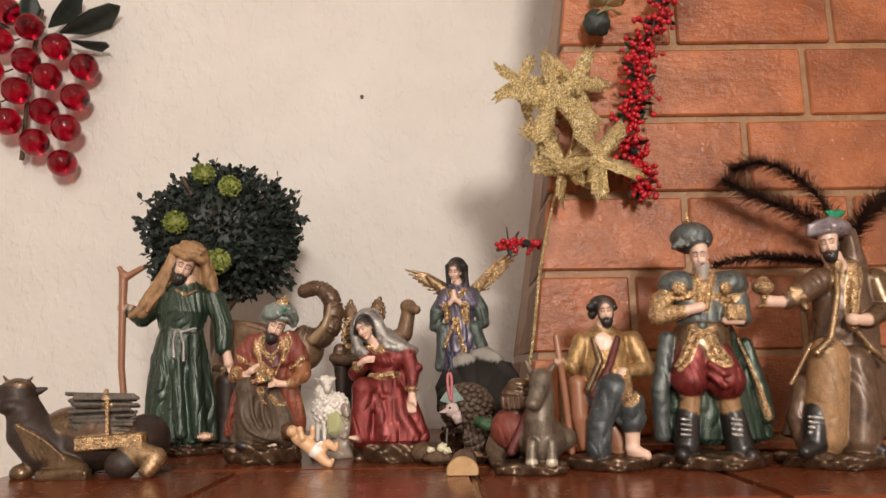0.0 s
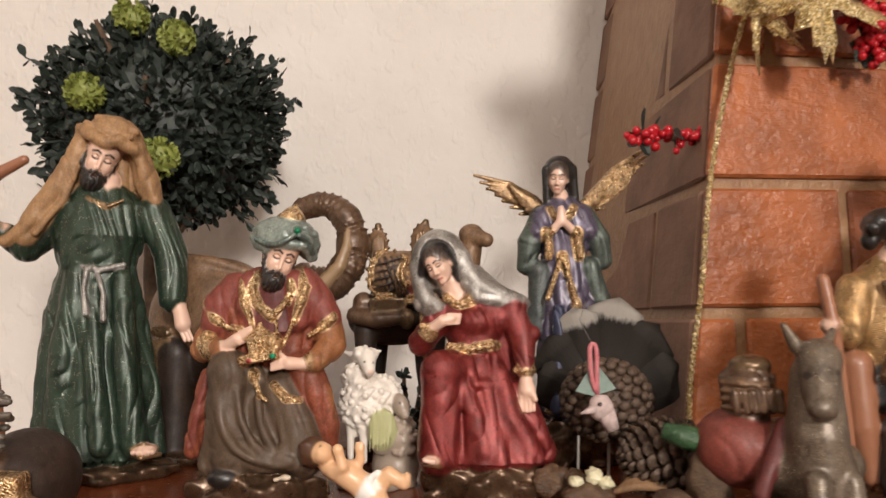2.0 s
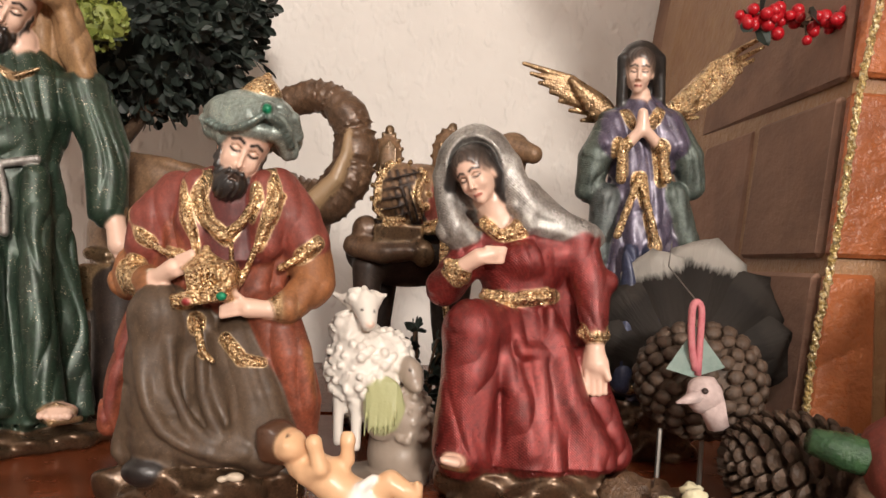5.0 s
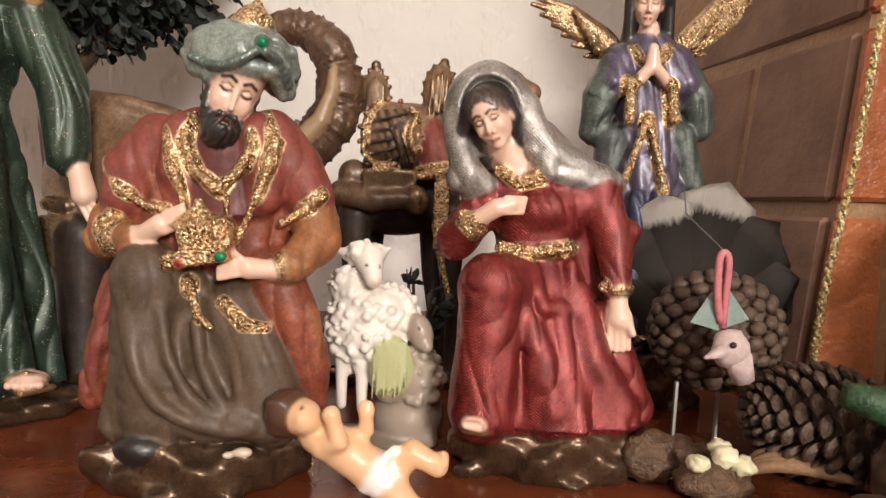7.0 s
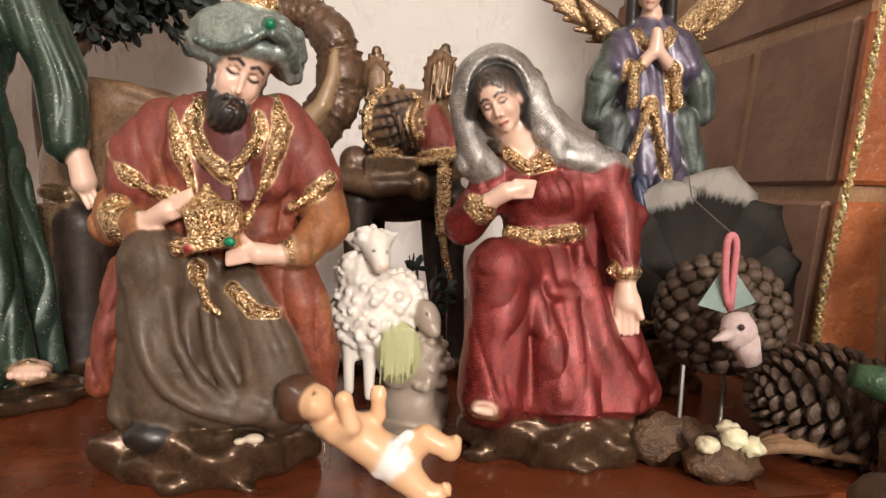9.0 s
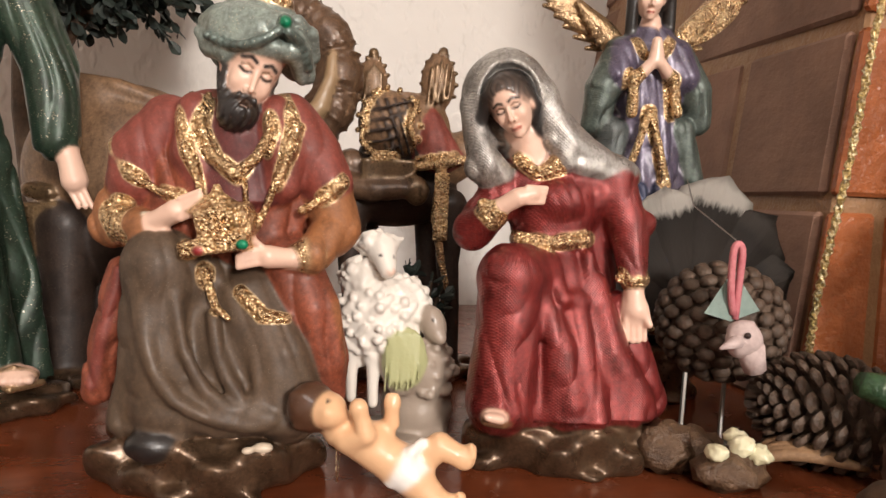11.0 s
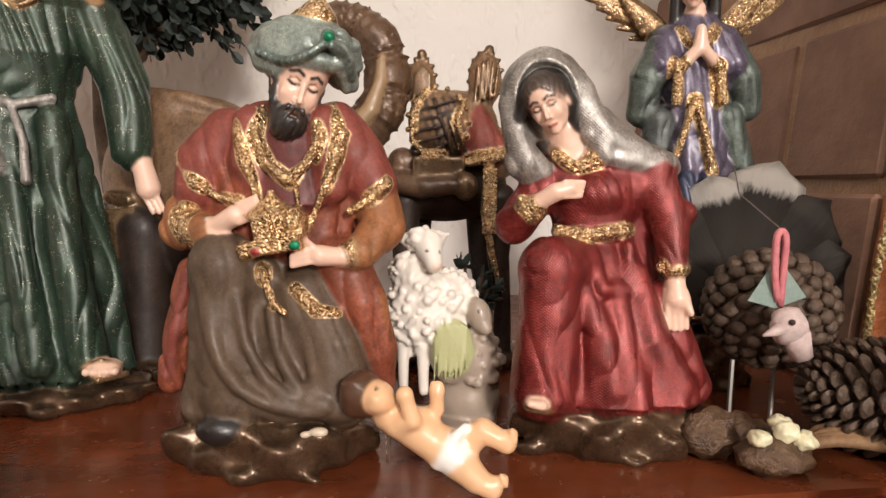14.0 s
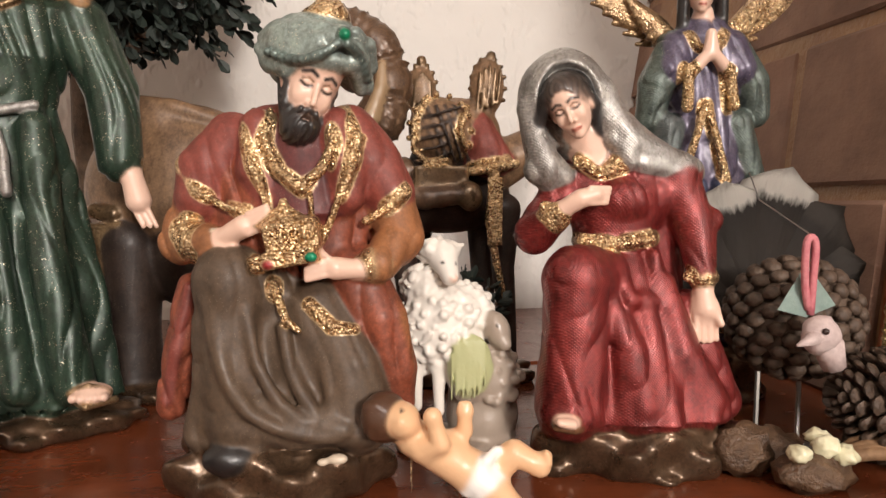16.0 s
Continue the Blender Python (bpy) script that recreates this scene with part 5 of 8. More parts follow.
def camel():
    f = Clay(1.1)
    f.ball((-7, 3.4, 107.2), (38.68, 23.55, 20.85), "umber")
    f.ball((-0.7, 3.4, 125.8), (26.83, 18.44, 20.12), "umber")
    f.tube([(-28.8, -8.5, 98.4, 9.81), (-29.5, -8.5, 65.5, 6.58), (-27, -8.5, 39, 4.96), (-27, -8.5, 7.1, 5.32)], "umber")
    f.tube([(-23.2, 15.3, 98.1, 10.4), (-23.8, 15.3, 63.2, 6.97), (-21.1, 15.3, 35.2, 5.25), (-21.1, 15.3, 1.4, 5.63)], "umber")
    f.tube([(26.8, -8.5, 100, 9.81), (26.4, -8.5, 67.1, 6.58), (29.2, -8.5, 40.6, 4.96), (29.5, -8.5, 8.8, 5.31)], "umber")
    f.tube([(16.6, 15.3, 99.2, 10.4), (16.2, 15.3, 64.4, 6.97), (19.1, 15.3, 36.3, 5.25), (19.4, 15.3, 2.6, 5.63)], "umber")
    f.rock((0.8, 3.4), 44.5, 27.39, 8.9, "stone", seed=5)
    f.tube([(26.1, -0, 126.4, 13.97), (52.1, -1.7, 140.2, 10.57), (59, -1.7, 176.2, 8.54)], "hide")
    f.tube([(55.6, -3.4, 175.9, 8.5), (69.7, -10.2, 170.4, 5.79)], "hide")
    f.ball((-9.2, -13.6, 143.8), (17.3, 10.89, 19.22), "hide", (0, -18, 0), k=3)
    f.tube([(-21.6, -19.7, 156.6, 0.94), (-14.6, -23.4, 141.2, 0.94), (-8.9, -20.4, 126.9, 0.95)], "umber", k=0.7)
    f.tube([(4.5, -20.4, 157.3, 0.94), (-8.5, -26.1, 152.5, 0.93), (-21.3, -21.1, 149.6, 0.94)], "umber", k=0.7)
    f.tube([(-16.5, -21.1, 156.6, 0.94), (-10.2, -24.8, 141.2, 0.93), (-5, -21.7, 127, 0.94)], "umber", k=0.7)
    f.tube([(2.8, -20.4, 151, 0.94), (-9.5, -26.1, 146.3, 0.93), (-21.9, -21.1, 144, 0.94)], "umber", k=0.7)
    f.tube([(-11.3, -22.4, 156.6, 0.94), (-5.7, -26.1, 141.2, 0.93), (-1.2, -23.1, 127, 0.94)], "umber", k=0.7)
    f.tube([(1, -20.4, 144.7, 0.94), (-10.6, -26.1, 140.1, 0.93), (-22.4, -21.1, 138.4, 0.94)], "umber", k=0.7)
    f.tube([(-6.4, -21.1, 156.9, 0.94), (-1.4, -24.8, 141.4, 0.93), (2.5, -21.7, 127.2, 0.94)], "umber", k=0.7)
    f.tube([(-0.7, -20.4, 138.4, 0.95), (-11.7, -26.1, 133.9, 0.93), (-22.9, -21.1, 132.7, 0.94)], "umber", k=0.7)
    f.tube([(-1.5, -19.7, 157.2, 0.94), (2.8, -23.4, 141.7, 0.94), (6.2, -20.4, 127.3, 0.95)], "umber", k=0.7)
    f.tube([(-2.4, -20.4, 132.1, 0.95), (-12.8, -26.1, 127.7, 0.93), (-23.4, -21.1, 127.1, 0.95)], "umber", k=0.7)
    f.lace([(-15.7, -17, 162.2, 2.85), (-23.2, -21.1, 148.9, 2.51), (-23.8, -23.8, 133.1, 2.5), (-15.3, -25.8, 125.8, 2.8), (-5.3, -26.5, 127.3, 2.49)], "gold")
    f.lace([(6.1, -20.4, 156.1, 2.51), (2, -25.1, 143.1, 2.8), (5.2, -23.8, 134, 2.5)], "gold")
    f.ball((-0.2, -1.7, 143.6), (25.75, 13.87, 20.47), "hide", k=4)
    f.ball((-19.7, -3.4, 167.2), (8.51, 6.55, 15.06), "hide", k=3)
    f.ball((17.5, -3.4, 169.9), (9.82, 7.85, 16.36), "hide", k=3)
    f.tube([(11.6, -10.9, 154.9, 1.09), (13.5, -10.9, 177.2, 0.83)], "bronze", k=0.6)
    f.tube([(-24.7, -8.8, 154.1, 0.97), (-22.5, -8.8, 172.7, 0.77)], "bronze", k=0.6)
    f.tube([(14.4, -10.9, 155.9, 1.09), (16.4, -10.9, 178.9, 0.83)], "bronze", k=0.6)
    f.tube([(-22.1, -8.8, 154.2, 0.97), (-20.7, -8.8, 174.7, 0.77)], "bronze", k=0.6)
    f.tube([(17.3, -10.9, 157, 1.09), (19.2, -10.9, 180.5, 0.83)], "bronze", k=0.6)
    f.tube([(-19.6, -8.8, 154.3, 0.97), (-18.8, -8.8, 176.6, 0.77)], "bronze", k=0.6)
    f.tube([(20.2, -10.9, 158, 1.09), (22.1, -10.9, 179, 0.83)], "bronze", k=0.6)
    f.tube([(-17, -8.8, 154.3, 0.97), (-16.8, -8.8, 174.8, 0.77)], "bronze", k=0.6)
    f.tube([(23, -10.9, 159.1, 1.09), (25.1, -10.9, 177.5, 0.83)], "bronze", k=0.6)
    f.tube([(-14.4, -8.8, 154.4, 0.97), (-14.8, -8.8, 172.9, 0.77)], "bronze", k=0.6)
    f.tube([(-19.7, -3.4, 178.5, 1.96), (-19.4, -3.4, 183.4, 2.61)], "bronze", k=1)
    f.ball((-19.5, -3.4, 184.7), (2.94, 2.94, 2.94), "bronze", k=1)
    f.tube([(19.5, -3.4, 180.6, 1.96), (19.7, -3.4, 185.1, 2.61)], "bronze", k=1)
    f.ball((20, -3.4, 187.1), (2.94, 2.94, 2.94), "bronze", k=1)
    f.loft([(124.9, 19.5, -14.3, 14.12, 9.63), (140.9, 15.8, -12.2, 9.01, 7.72), (150.6, 14.2, -10.2, 4.52, 4.52)], "crimson")
    f.lace([(8.7, -22.4, 121.1, 4.4), (21.2, -25.1, 123.5, 4.68), (32.2, -20.4, 125.6, 4.11)], "gold")
    f.lace([(20.4, -23.8, 118.8, 5.01), (17.9, -22.4, 93.6, 4.42), (21.7, -20.4, 71.4, 3.51), (27.6, -18.7, 47.1, 2.25)], "gold")
    f.tube([(17.3, -27.8, 117.1, 1.09), (17.1, -25.8, 81.2, 0.94)], "gold", k=0.8)
    f.tube([(19.5, -27.8, 117.2, 1.09), (19.3, -25.8, 81.2, 0.94)], "gold", k=0.8)
    f.tube([(21.7, -27.8, 117.2, 1.09), (21.5, -25.8, 81.3, 0.94)], "gold", k=0.8)
    f.tube([(23.9, -27.8, 117.3, 1.09), (23.7, -25.8, 81.4, 0.94)], "gold", k=0.8)
    f.tube([(-36, -17, 111.1, 7.03), (-17.5, -24.5, 106.8, 6.27), (1.3, -25.8, 108.3, 5)], "brown")
    f.ball((7, -27.2, 107.5), (6.85, 4.36, 8.09), "bronze", k=2)
    f.stroke([(7.2, -32.6, 110.6, 0.46), (10.3, -32.6, 107.3, 0.46), (7.3, -32.6, 103.5, 0.46), (4.2, -32.6, 107.1, 0.46)], "umber")
    f.box((-8.6, -22.4, 118.7), (14.47, 5.03, 5.66), 1.26, "bronze", k=3)
    f.ball((-30.2, -13.6, 120.9), (8.36, 7.72, 9.01), "brown")
    for i in range(15):
        a = 2 * math.pi * i / 15
        f.ball((-9.2 + 17.5 * math.cos(a), -18.5, 143.8 + 19.5 * math.sin(a)), (1.8, 1.8, 1.8), "gold", k=0.6)
    for x, z, w, h in ((-19.6, 168, 9, 15.5), (18, 170.5, 10, 16.5)):
        for i in range(11):
            a = math.pi * (i / 10 * 1.3 - 0.15)
            f.ball((x + w * math.cos(a), -5.5, z + h * math.sin(a) - 1), (1.5, 1.5, 1.5), "bronze", k=0.5)
    return f.cast("camel_figurine", pose(-0.1, 0.9, 0, 0, 0, -10.2), "brown resin camel figurine with a quilted saddle and tassels", "figurine")


def elephant():
    f = Clay(1.6)
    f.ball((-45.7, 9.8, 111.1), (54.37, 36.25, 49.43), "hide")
    # lower body and legs are a much darker brown than the hide above
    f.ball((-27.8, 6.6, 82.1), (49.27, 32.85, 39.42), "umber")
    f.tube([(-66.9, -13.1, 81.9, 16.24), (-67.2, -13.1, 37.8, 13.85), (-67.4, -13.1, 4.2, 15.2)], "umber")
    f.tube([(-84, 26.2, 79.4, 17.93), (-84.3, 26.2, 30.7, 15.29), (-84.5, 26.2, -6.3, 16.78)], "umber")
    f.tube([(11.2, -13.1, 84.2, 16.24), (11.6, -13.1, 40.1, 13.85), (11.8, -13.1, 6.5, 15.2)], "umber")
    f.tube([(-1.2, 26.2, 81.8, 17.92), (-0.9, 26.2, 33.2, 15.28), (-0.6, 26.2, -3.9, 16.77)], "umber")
    f.rock((-37.7, 6.6), 63.31, 39.98, 8, "stone", seed=3)
    f.ball((28.4, 3.3, 122.8), (27.5, 24.26, 27.5), "hide")
    f.ball((-55.7, -9.8, 139.9), (23.38, 8.11, 19.33), "hide", (0, 20, 0))
    f.tube([(-69.8, -6.6, 160, 3.76), (-43.2, -9.8, 155.6, 4.97), (-16.5, -6.6, 147.6, 4.4)], "hide")
    f.tube([(32.8, -4.9, 140, 14), (54.1, -4.9, 137, 15.5), (69, -3.3, 154, 15), (70.5, -1.6, 178, 13.8), (60.5, 0, 195.5, 12.6), (44.8, 2, 202.5, 11.6), (28, 4, 199, 10.5)], "brown", ribs=4.6, wave=4.0, smooth=24, k=4)
    f.tube([(49.1, -18, 133.9, 6.11), (63.5, -18, 149.4, 4.87), (68.9, -15.7, 165.6, 3.36), (69, -13.8, 178.6, 1.84)], "ivory", k=2)
    f.stroke([(55.4, -18, 122.5, 0.77), (73, -14.7, 135.5, 0.77), (81.4, -11.5, 157.5, 0.77), (81.1, -8.2, 179.4, 0.78), (70.3, -4.9, 198.2, 0.78)], "hide")
    f.box((-77.3, -19.7, 80.4), (10.44, 6.14, 13.51), 1.84, "oldgold", k=3)
    f.tube([(-83.2, -19.7, 100.2, 4.28), (-71.5, -21.6, 99, 4.26)], "bronze", k=2)
    f.tube([(-85.1, -19.7, 63.2, 2.77), (-69, -21, 63.8, 2.76)], "silver", k=2)
    return f.cast("elephant_figurine", pose(-0.21, 0.905, 0, 0, 0, -10.2), "brown resin elephant figurine with its ribbed trunk curled up", "figurine")


def donkey():
    f = Clay(1.1)
    f.rock((-5, -5.3), 34.36, 24.99, 10.41, "stone", seed=6)
    f.ball((7.1, 18.4, 28.8), (26.11, 38.08, 22.85), "greyhide")
    f.tube([(4.9, -7.9, 23.7, 15.66), (3.9, -10.5, 46.7, 14.13), (7, -7.4, 74.8, 11.66)], "greyhide")
    f.tube([(6.7, -11.6, 84.2, 10.55), (-2.6, -25.2, 62.8, 6.68)], "greyhide")
    f.ball((-4, -27.3, 62.4), (6.65, 5.12, 5.12), "greyhide", k=2)
    f.tube([(-2, -7.4, 90.6, 3.72), (-6.7, -5.3, 101.2, 1.61)], "greyhide", k=2)
    f.tube([(14.2, -5.3, 89.3, 3.73), (21.3, -3.2, 98.2, 1.61)], "greyhide", k=2)
    f.dab((7.1, -22.1, 78.2), (2.07, 3.11, 1.81), "ink")
    f.dab((-6.1, -20, 77.4), (2.08, 3.12, 1.82), "ink")
    f.tube([(-4.9, -21, 27.7, 5.63), (-6.8, -24.2, 13.3, 5.07)], "greyhide")
    f.tube([(12, -21, 27.4, 5.63), (11.9, -24.2, 13, 5.07)], "greyhide")
    f.ball((-6.5, -25.2, 11.9), (5.06, 5.06, 4.05), "pearl", k=2)
    f.ball((11.7, -25.2, 11.7), (5.06, 5.06, 4.05), "pearl", k=2)
    f.ball((29.2, 10.5, 29.2), (11.83, 12.91, 11.83), "greyhide")
    f.ball((-17.4, 26.3, 36.4), (22.06, 22.06, 20.96), "crimson", k=4)
    f.tube([(-6.8, 0, 51.3, 3.73), (-22.4, -2.6, 18.4, 4.2)], "maroon")
    f.loft([(52.7, -13.6, 21, 10.99, 9.89), (62.4, -13.3, 21, 13.22, 12.12), (74.3, -12.9, 21, 14.37, 13.26)], "brown")
    f.ball((-11.2, 20, 79.7), (11.05, 9.95, 6.08), "bronze", k=1.5)
    f.tube([(-27.4, 20, 71.3, 1.43), (-22.3, 10, 71, 1.41), (-14.4, 7.4, 70.4, 1.41), (-6, 10, 70.8, 1.41), (1.2, 20, 70.9, 1.43)], "hide", k=0.6)
    f.tube([(-27.6, 20, 66.9, 1.43), (-22.4, 10, 66.7, 1.41), (-14.6, 7.4, 66.2, 1.41), (-6.1, 10, 66.5, 1.41), (1.1, 20, 66.6, 1.43)], "hide", k=0.6)
    f.tube([(-27.7, 20, 62.6, 1.43), (-22.6, 10, 62.5, 1.41), (-14.7, 7.4, 62, 1.4), (-6.3, 10, 62.3, 1.41), (0.9, 20, 62.3, 1.43)], "hide", k=0.6)
    f.tube([(-27.8, 20, 58.3, 1.43), (-22.7, 10, 58.3, 1.41), (-14.8, 7.4, 57.8, 1.4), (-6.4, 10, 58, 1.41), (0.8, 20, 58, 1.43)], "hide", k=0.6)
    f.tube([(-28.2, 6.3, 66.9, 2.16), (-27.3, 6.3, 58, 2.15)], "brown", k=0.8)
    f.tube([(-23.3, 6.3, 66.9, 2.16), (-22.5, 6.3, 57.9, 2.15)], "brown", k=0.8)
    f.tube([(-18.4, 6.3, 66.8, 2.16), (-17.6, 6.3, 57.9, 2.15)], "brown", k=0.8)
    f.tube([(-13.6, 6.3, 66.8, 2.16), (-12.8, 6.3, 57.8, 2.15)], "brown", k=0.8)
    f.tube([(-8.7, 6.3, 66.7, 2.16), (-8, 6.3, 57.7, 2.15)], "brown", k=0.8)
    f.tube([(-3.9, 6.3, 66.6, 2.16), (-3.1, 6.3, 57.7, 2.15)], "brown", k=0.8)
    return f.cast("donkey_figurine", pose(0.085, 0.665, 0, 0, 0, -0.1), "dark grey resin donkey figurine with packs lying down", "figurine")


def peddler():
    f = Clay(1.0)
    f.rock((6, -2.7), 40.96, 30.18, 12.93, "stone", seed=7)
    f.tube([(2.1, 2.7, 73.1, 18.84), (1.3, 2.7, 100.5, 18.97)], "ochre")
    f.loft([(73.1, 3.9, 1.1, 23.21, 18.79), (100.4, 4.3, 1.1, 24.49, 18.37), (124.8, 4.8, 2.7, 23.58, 15.72), (133.8, 4.2, 2.7, 12.38, 10.13)], "ochre")
    f.tube([(-17.3, 0, 119.4, 9.49), (-29.8, -7.6, 95.3, 7.68), (-41.5, -13, 99.8, 4.91)], "ochre")
    f.ball((-42.7, -14.1, 100.8), (4.9, 4.36, 4.36), "skin")
    f.tube([(-44.8, -13, 124.7, 3.29), (-42.4, -15.2, 100.8, 3.26), (-38.5, -13, 68.8, 3.24), (-34, -10.8, 16.3, 3.21)], "wood", k=1.5)
    f.tube([(31.8, -0, 118.8, 11.17), (41.3, -4.3, 94.4, 9.92), (21.4, -16.2, 89.3, 5.95)], "ochre")
    f.ball((17.6, -18.4, 89.4), (5.93, 4.85, 4.85), "skin")
    f.lace([(20.9, -21.7, 87.2, 3.75), (19.1, -26, 76.8, 6.38), (18.3, -27.1, 68.5, 7.94)], "gold")
    f.tube([(-9, -14.1, 122, 2.74), (-4.8, -19.5, 100.3, 3.24), (-17.9, -19.5, 74, 3.22)], "bronze", k=1.5)
    f.tube([(14.5, -11.9, 121.8, 3.29), (3.6, -19.5, 94.8, 3.23), (-12.9, -19.5, 68.7, 3.21)], "maroon", k=1.5)
    f.dab((0.4, -16.2, 121.8), (8.73, 7.64, 10.91), "skin")
    f.tube([(-24.7, -5.4, 79.1, 8.77), (-24.4, -7.6, 47.2, 8.13), (-21.2, -6.5, 20.8, 4.85)], "wood")
    f.tube([(-3.3, -5.4, 68.1, 16.4), (6.2, -21.7, 73.7, 14.96), (-7.7, -19.5, 45.2, 11.71), (-9.8, -18.4, 19.4, 11.64)], "denim")
    f.tube([(10.4, -0, 65, 16.52), (22.3, -16.2, 60.2, 13.96), (23, -16.2, 44.6, 11.76)], "denim")
    f.tube([(12.3, -16.2, 44.7, 4.81), (32.7, -16.2, 47, 4.81)], "steel", k=2)
    f.tube([(23.1, -15.2, 41.9, 8.03), (22.6, -16.2, 21.3, 6.38)], "skin")
    f.tube([(21.1, -17.3, 18.9, 5.83), (32.7, -23.8, 13.9, 4.72)], "skin")
    f.tube([(10, 5.4, 35.2, 12.12), (16.4, 2.7, 14.1, 10.91)], "wood")
    f.tube([(4.1, -2.2, 132.4, 6.7), (4.8, -3.2, 139, 6.7)], "skin")
    f.ball((4.5, -1.1, 155.9), (13.51, 12.38, 10.13), "hair", k=2)
    f.ball((-9.1, -6.5, 153.4), (3.91, 4.46, 3.91), "hair", k=1)
    f.ball((-5, -6.5, 157.2), (3.91, 4.47, 3.91), "hair", k=1)
    f.ball((-1.2, -6.5, 155.5), (3.91, 4.47, 3.91), "hair", k=1)
    f.ball((2.9, -6.5, 159.4), (3.91, 4.47, 3.91), "hair", k=1)
    f.ball((6.6, -6.5, 155.4), (3.91, 4.47, 3.91), "hair", k=1)
    f.ball((10.6, -6.5, 157), (3.91, 4.47, 3.91), "hair", k=1)
    f.ball((14.3, -6.5, 153.1), (3.91, 4.46, 3.91), "hair", k=1)
    f.ball((-5.8, 0, 147.2), (4.5, 5.06, 5.62), "hair", k=2)
    f.head((4.6, -13.8, 149.2), (10.6, 11.2, 13.2), (10, -4, -10), "hair", "hair", "hair")
    return f.cast("peddler_figurine", pose(0.155, 0.685, 0, 0, 0, -0.1), "painted resin figurine of a kneeling peddler with a horn", "figurine")


def standing_king():
    f = Clay(1.0)
    f.rock((21.5, -2.7), 50.69, 33.43, 14.02, "stone", seed=8)
    f.loft([(25.1, 30.8, 13, 52.23, 20), (55, 29.9, 13, 51.51, 20.16), (99.2, 27.4, 11.9, 44.1, 18.09), (138.6, 28.8, 11.9, 26.26, 14.85)], "green", folds=(7, 0.06, 1))
    f.loft([(132.3, 22.8, 0, 23.54, 17.93), (154.8, 24.9, 1.1, 31.61, 18.06), (174.8, 26.9, 2.2, 35.23, 17.05), (183.4, 27.6, 2.2, 17.08, 12.53)], "steel")
    f.loft([(88.2, 20.2, -2.2, 29.83, 18.78), (110.1, 19.8, -3.2, 27.73, 18.86), (135, 22.2, -2.2, 24.6, 17.89)], "bronze")
    f.ball((-0.1, -2.2, 174.6), (19.2, 16.94, 14.68), "steel", k=3)
    f.ball((50.6, -2.2, 174), (19.2, 16.94, 14.68), "steel", k=3)
    f.ball((-3.3, -17.3, 170), (7.17, 3.31, 6.62), "gold", k=1.5)
    f.ball((41.9, -17.3, 169.4), (6.07, 3.31, 6.07), "gold", k=1.5)
    f.lace([(-19.7, -8.7, 165.7, 3.35), (-4.5, -15.2, 159.2, 3.86), (11.7, -14.1, 163.5, 3.32)], "gold")
    f.lace([(60.5, -8.7, 163.5, 3.35), (45.1, -15.2, 157.4, 3.86), (30.4, -14.1, 162.2, 3.32)], "gold")
    f.tube([(-18.1, -5.4, 157.6, 11.19), (-23.9, -11.9, 143.2, 9.94), (-4.1, -19.5, 146.7, 7.11)], "gold", k=3)
    f.tube([(-4.5, -20.6, 146.6, 4.91), (13.4, -24.9, 150.4, 4.89)], "skin")
    f.tube([(57.4, -5.4, 156.6, 11.19), (57.1, -11.9, 141, 9.38), (42, -19.5, 141.7, 6.55)], "steel", k=3)
    f.box((46.4, -22.7, 145.2), (9.25, 6.53, 7.07), 1.63, "gold", k=2)
    f.tube([(38, -21.7, 137.3, 3.81), (51.7, -23.8, 136.9, 3.79)], "skin")
    f.lace([(17.4, -9.7, 188.7, 3.36), (16.1, -16.2, 172.7, 3.87), (15.7, -18.4, 150.4, 3.29)], "gold")
    f.lace([(34.2, -9.7, 188.5, 3.36), (27.1, -16.2, 172.5, 3.87), (21.2, -18.4, 150.3, 3.29)], "gold")
    f.ball((15.2, -20.6, 132.8), (3.81, 2.72, 3.81), "tealdark", k=1)
    f.lace([(4.7, -17.3, 130.4, 2.73), (14.6, -20.6, 124.7, 3.26), (27.7, -17.3, 130.1, 2.73)], "gold")
    f.lace([(7.9, -19.5, 124.8, 4.35), (-4.1, -21.7, 104.5, 5.39), (-12.4, -21.7, 95.1, 4.84)], "gold")
    f.lace([(20.9, -19.5, 124.6, 4.35), (25.8, -22.7, 106.8, 5.92), (33.7, -22.7, 98.7, 5.37)], "gold")
    f.tube([(7.9, -7.6, 104.6, 15.41), (2.7, -9.7, 82, 17.45)], "red", k=3)
    f.tube([(31.5, -7.6, 104.3, 15.41), (36, -10.8, 81.6, 19.6)], "red", k=3)
    f.tube([(18.1, -23.8, 96.2, 3.22), (28.5, -28.2, 87.2, 4.25), (44.4, -23.8, 90.6, 3.21)], "red", k=2)
    f.tube([(17, -24.9, 87.3, 3.2), (28.2, -29.2, 76.8, 4.23), (45.8, -23.8, 81.7, 3.2)], "red", k=2)
    f.tube([(3, -8.7, 67, 9.79), (0.5, -8.7, 48.5, 9.2)], "tan")
    f.tube([(38.4, -9.7, 66.6, 10.32), (41.2, -9.7, 48.1, 9.19)], "tan")
    f.lace([(-6.5, -10.8, 66.2, 3.25), (10, -13, 66, 3.24)], "oldgold")
    f.lace([(27.7, -11.9, 65.8, 3.25), (46.8, -13, 65.6, 3.24)], "oldgold")
    f.tube([(-0.7, -8.7, 47, 10.82), (-4.2, -9.7, 19.9, 11.8)], "black")
    f.tube([(42.1, -9.7, 46.5, 11.35), (45.5, -10.8, 16.8, 12.84)], "black")
    f.tube([(-4.8, -10.8, 15.9, 8.56), (-13.7, -23.8, 13.9, 6.29)], "black")
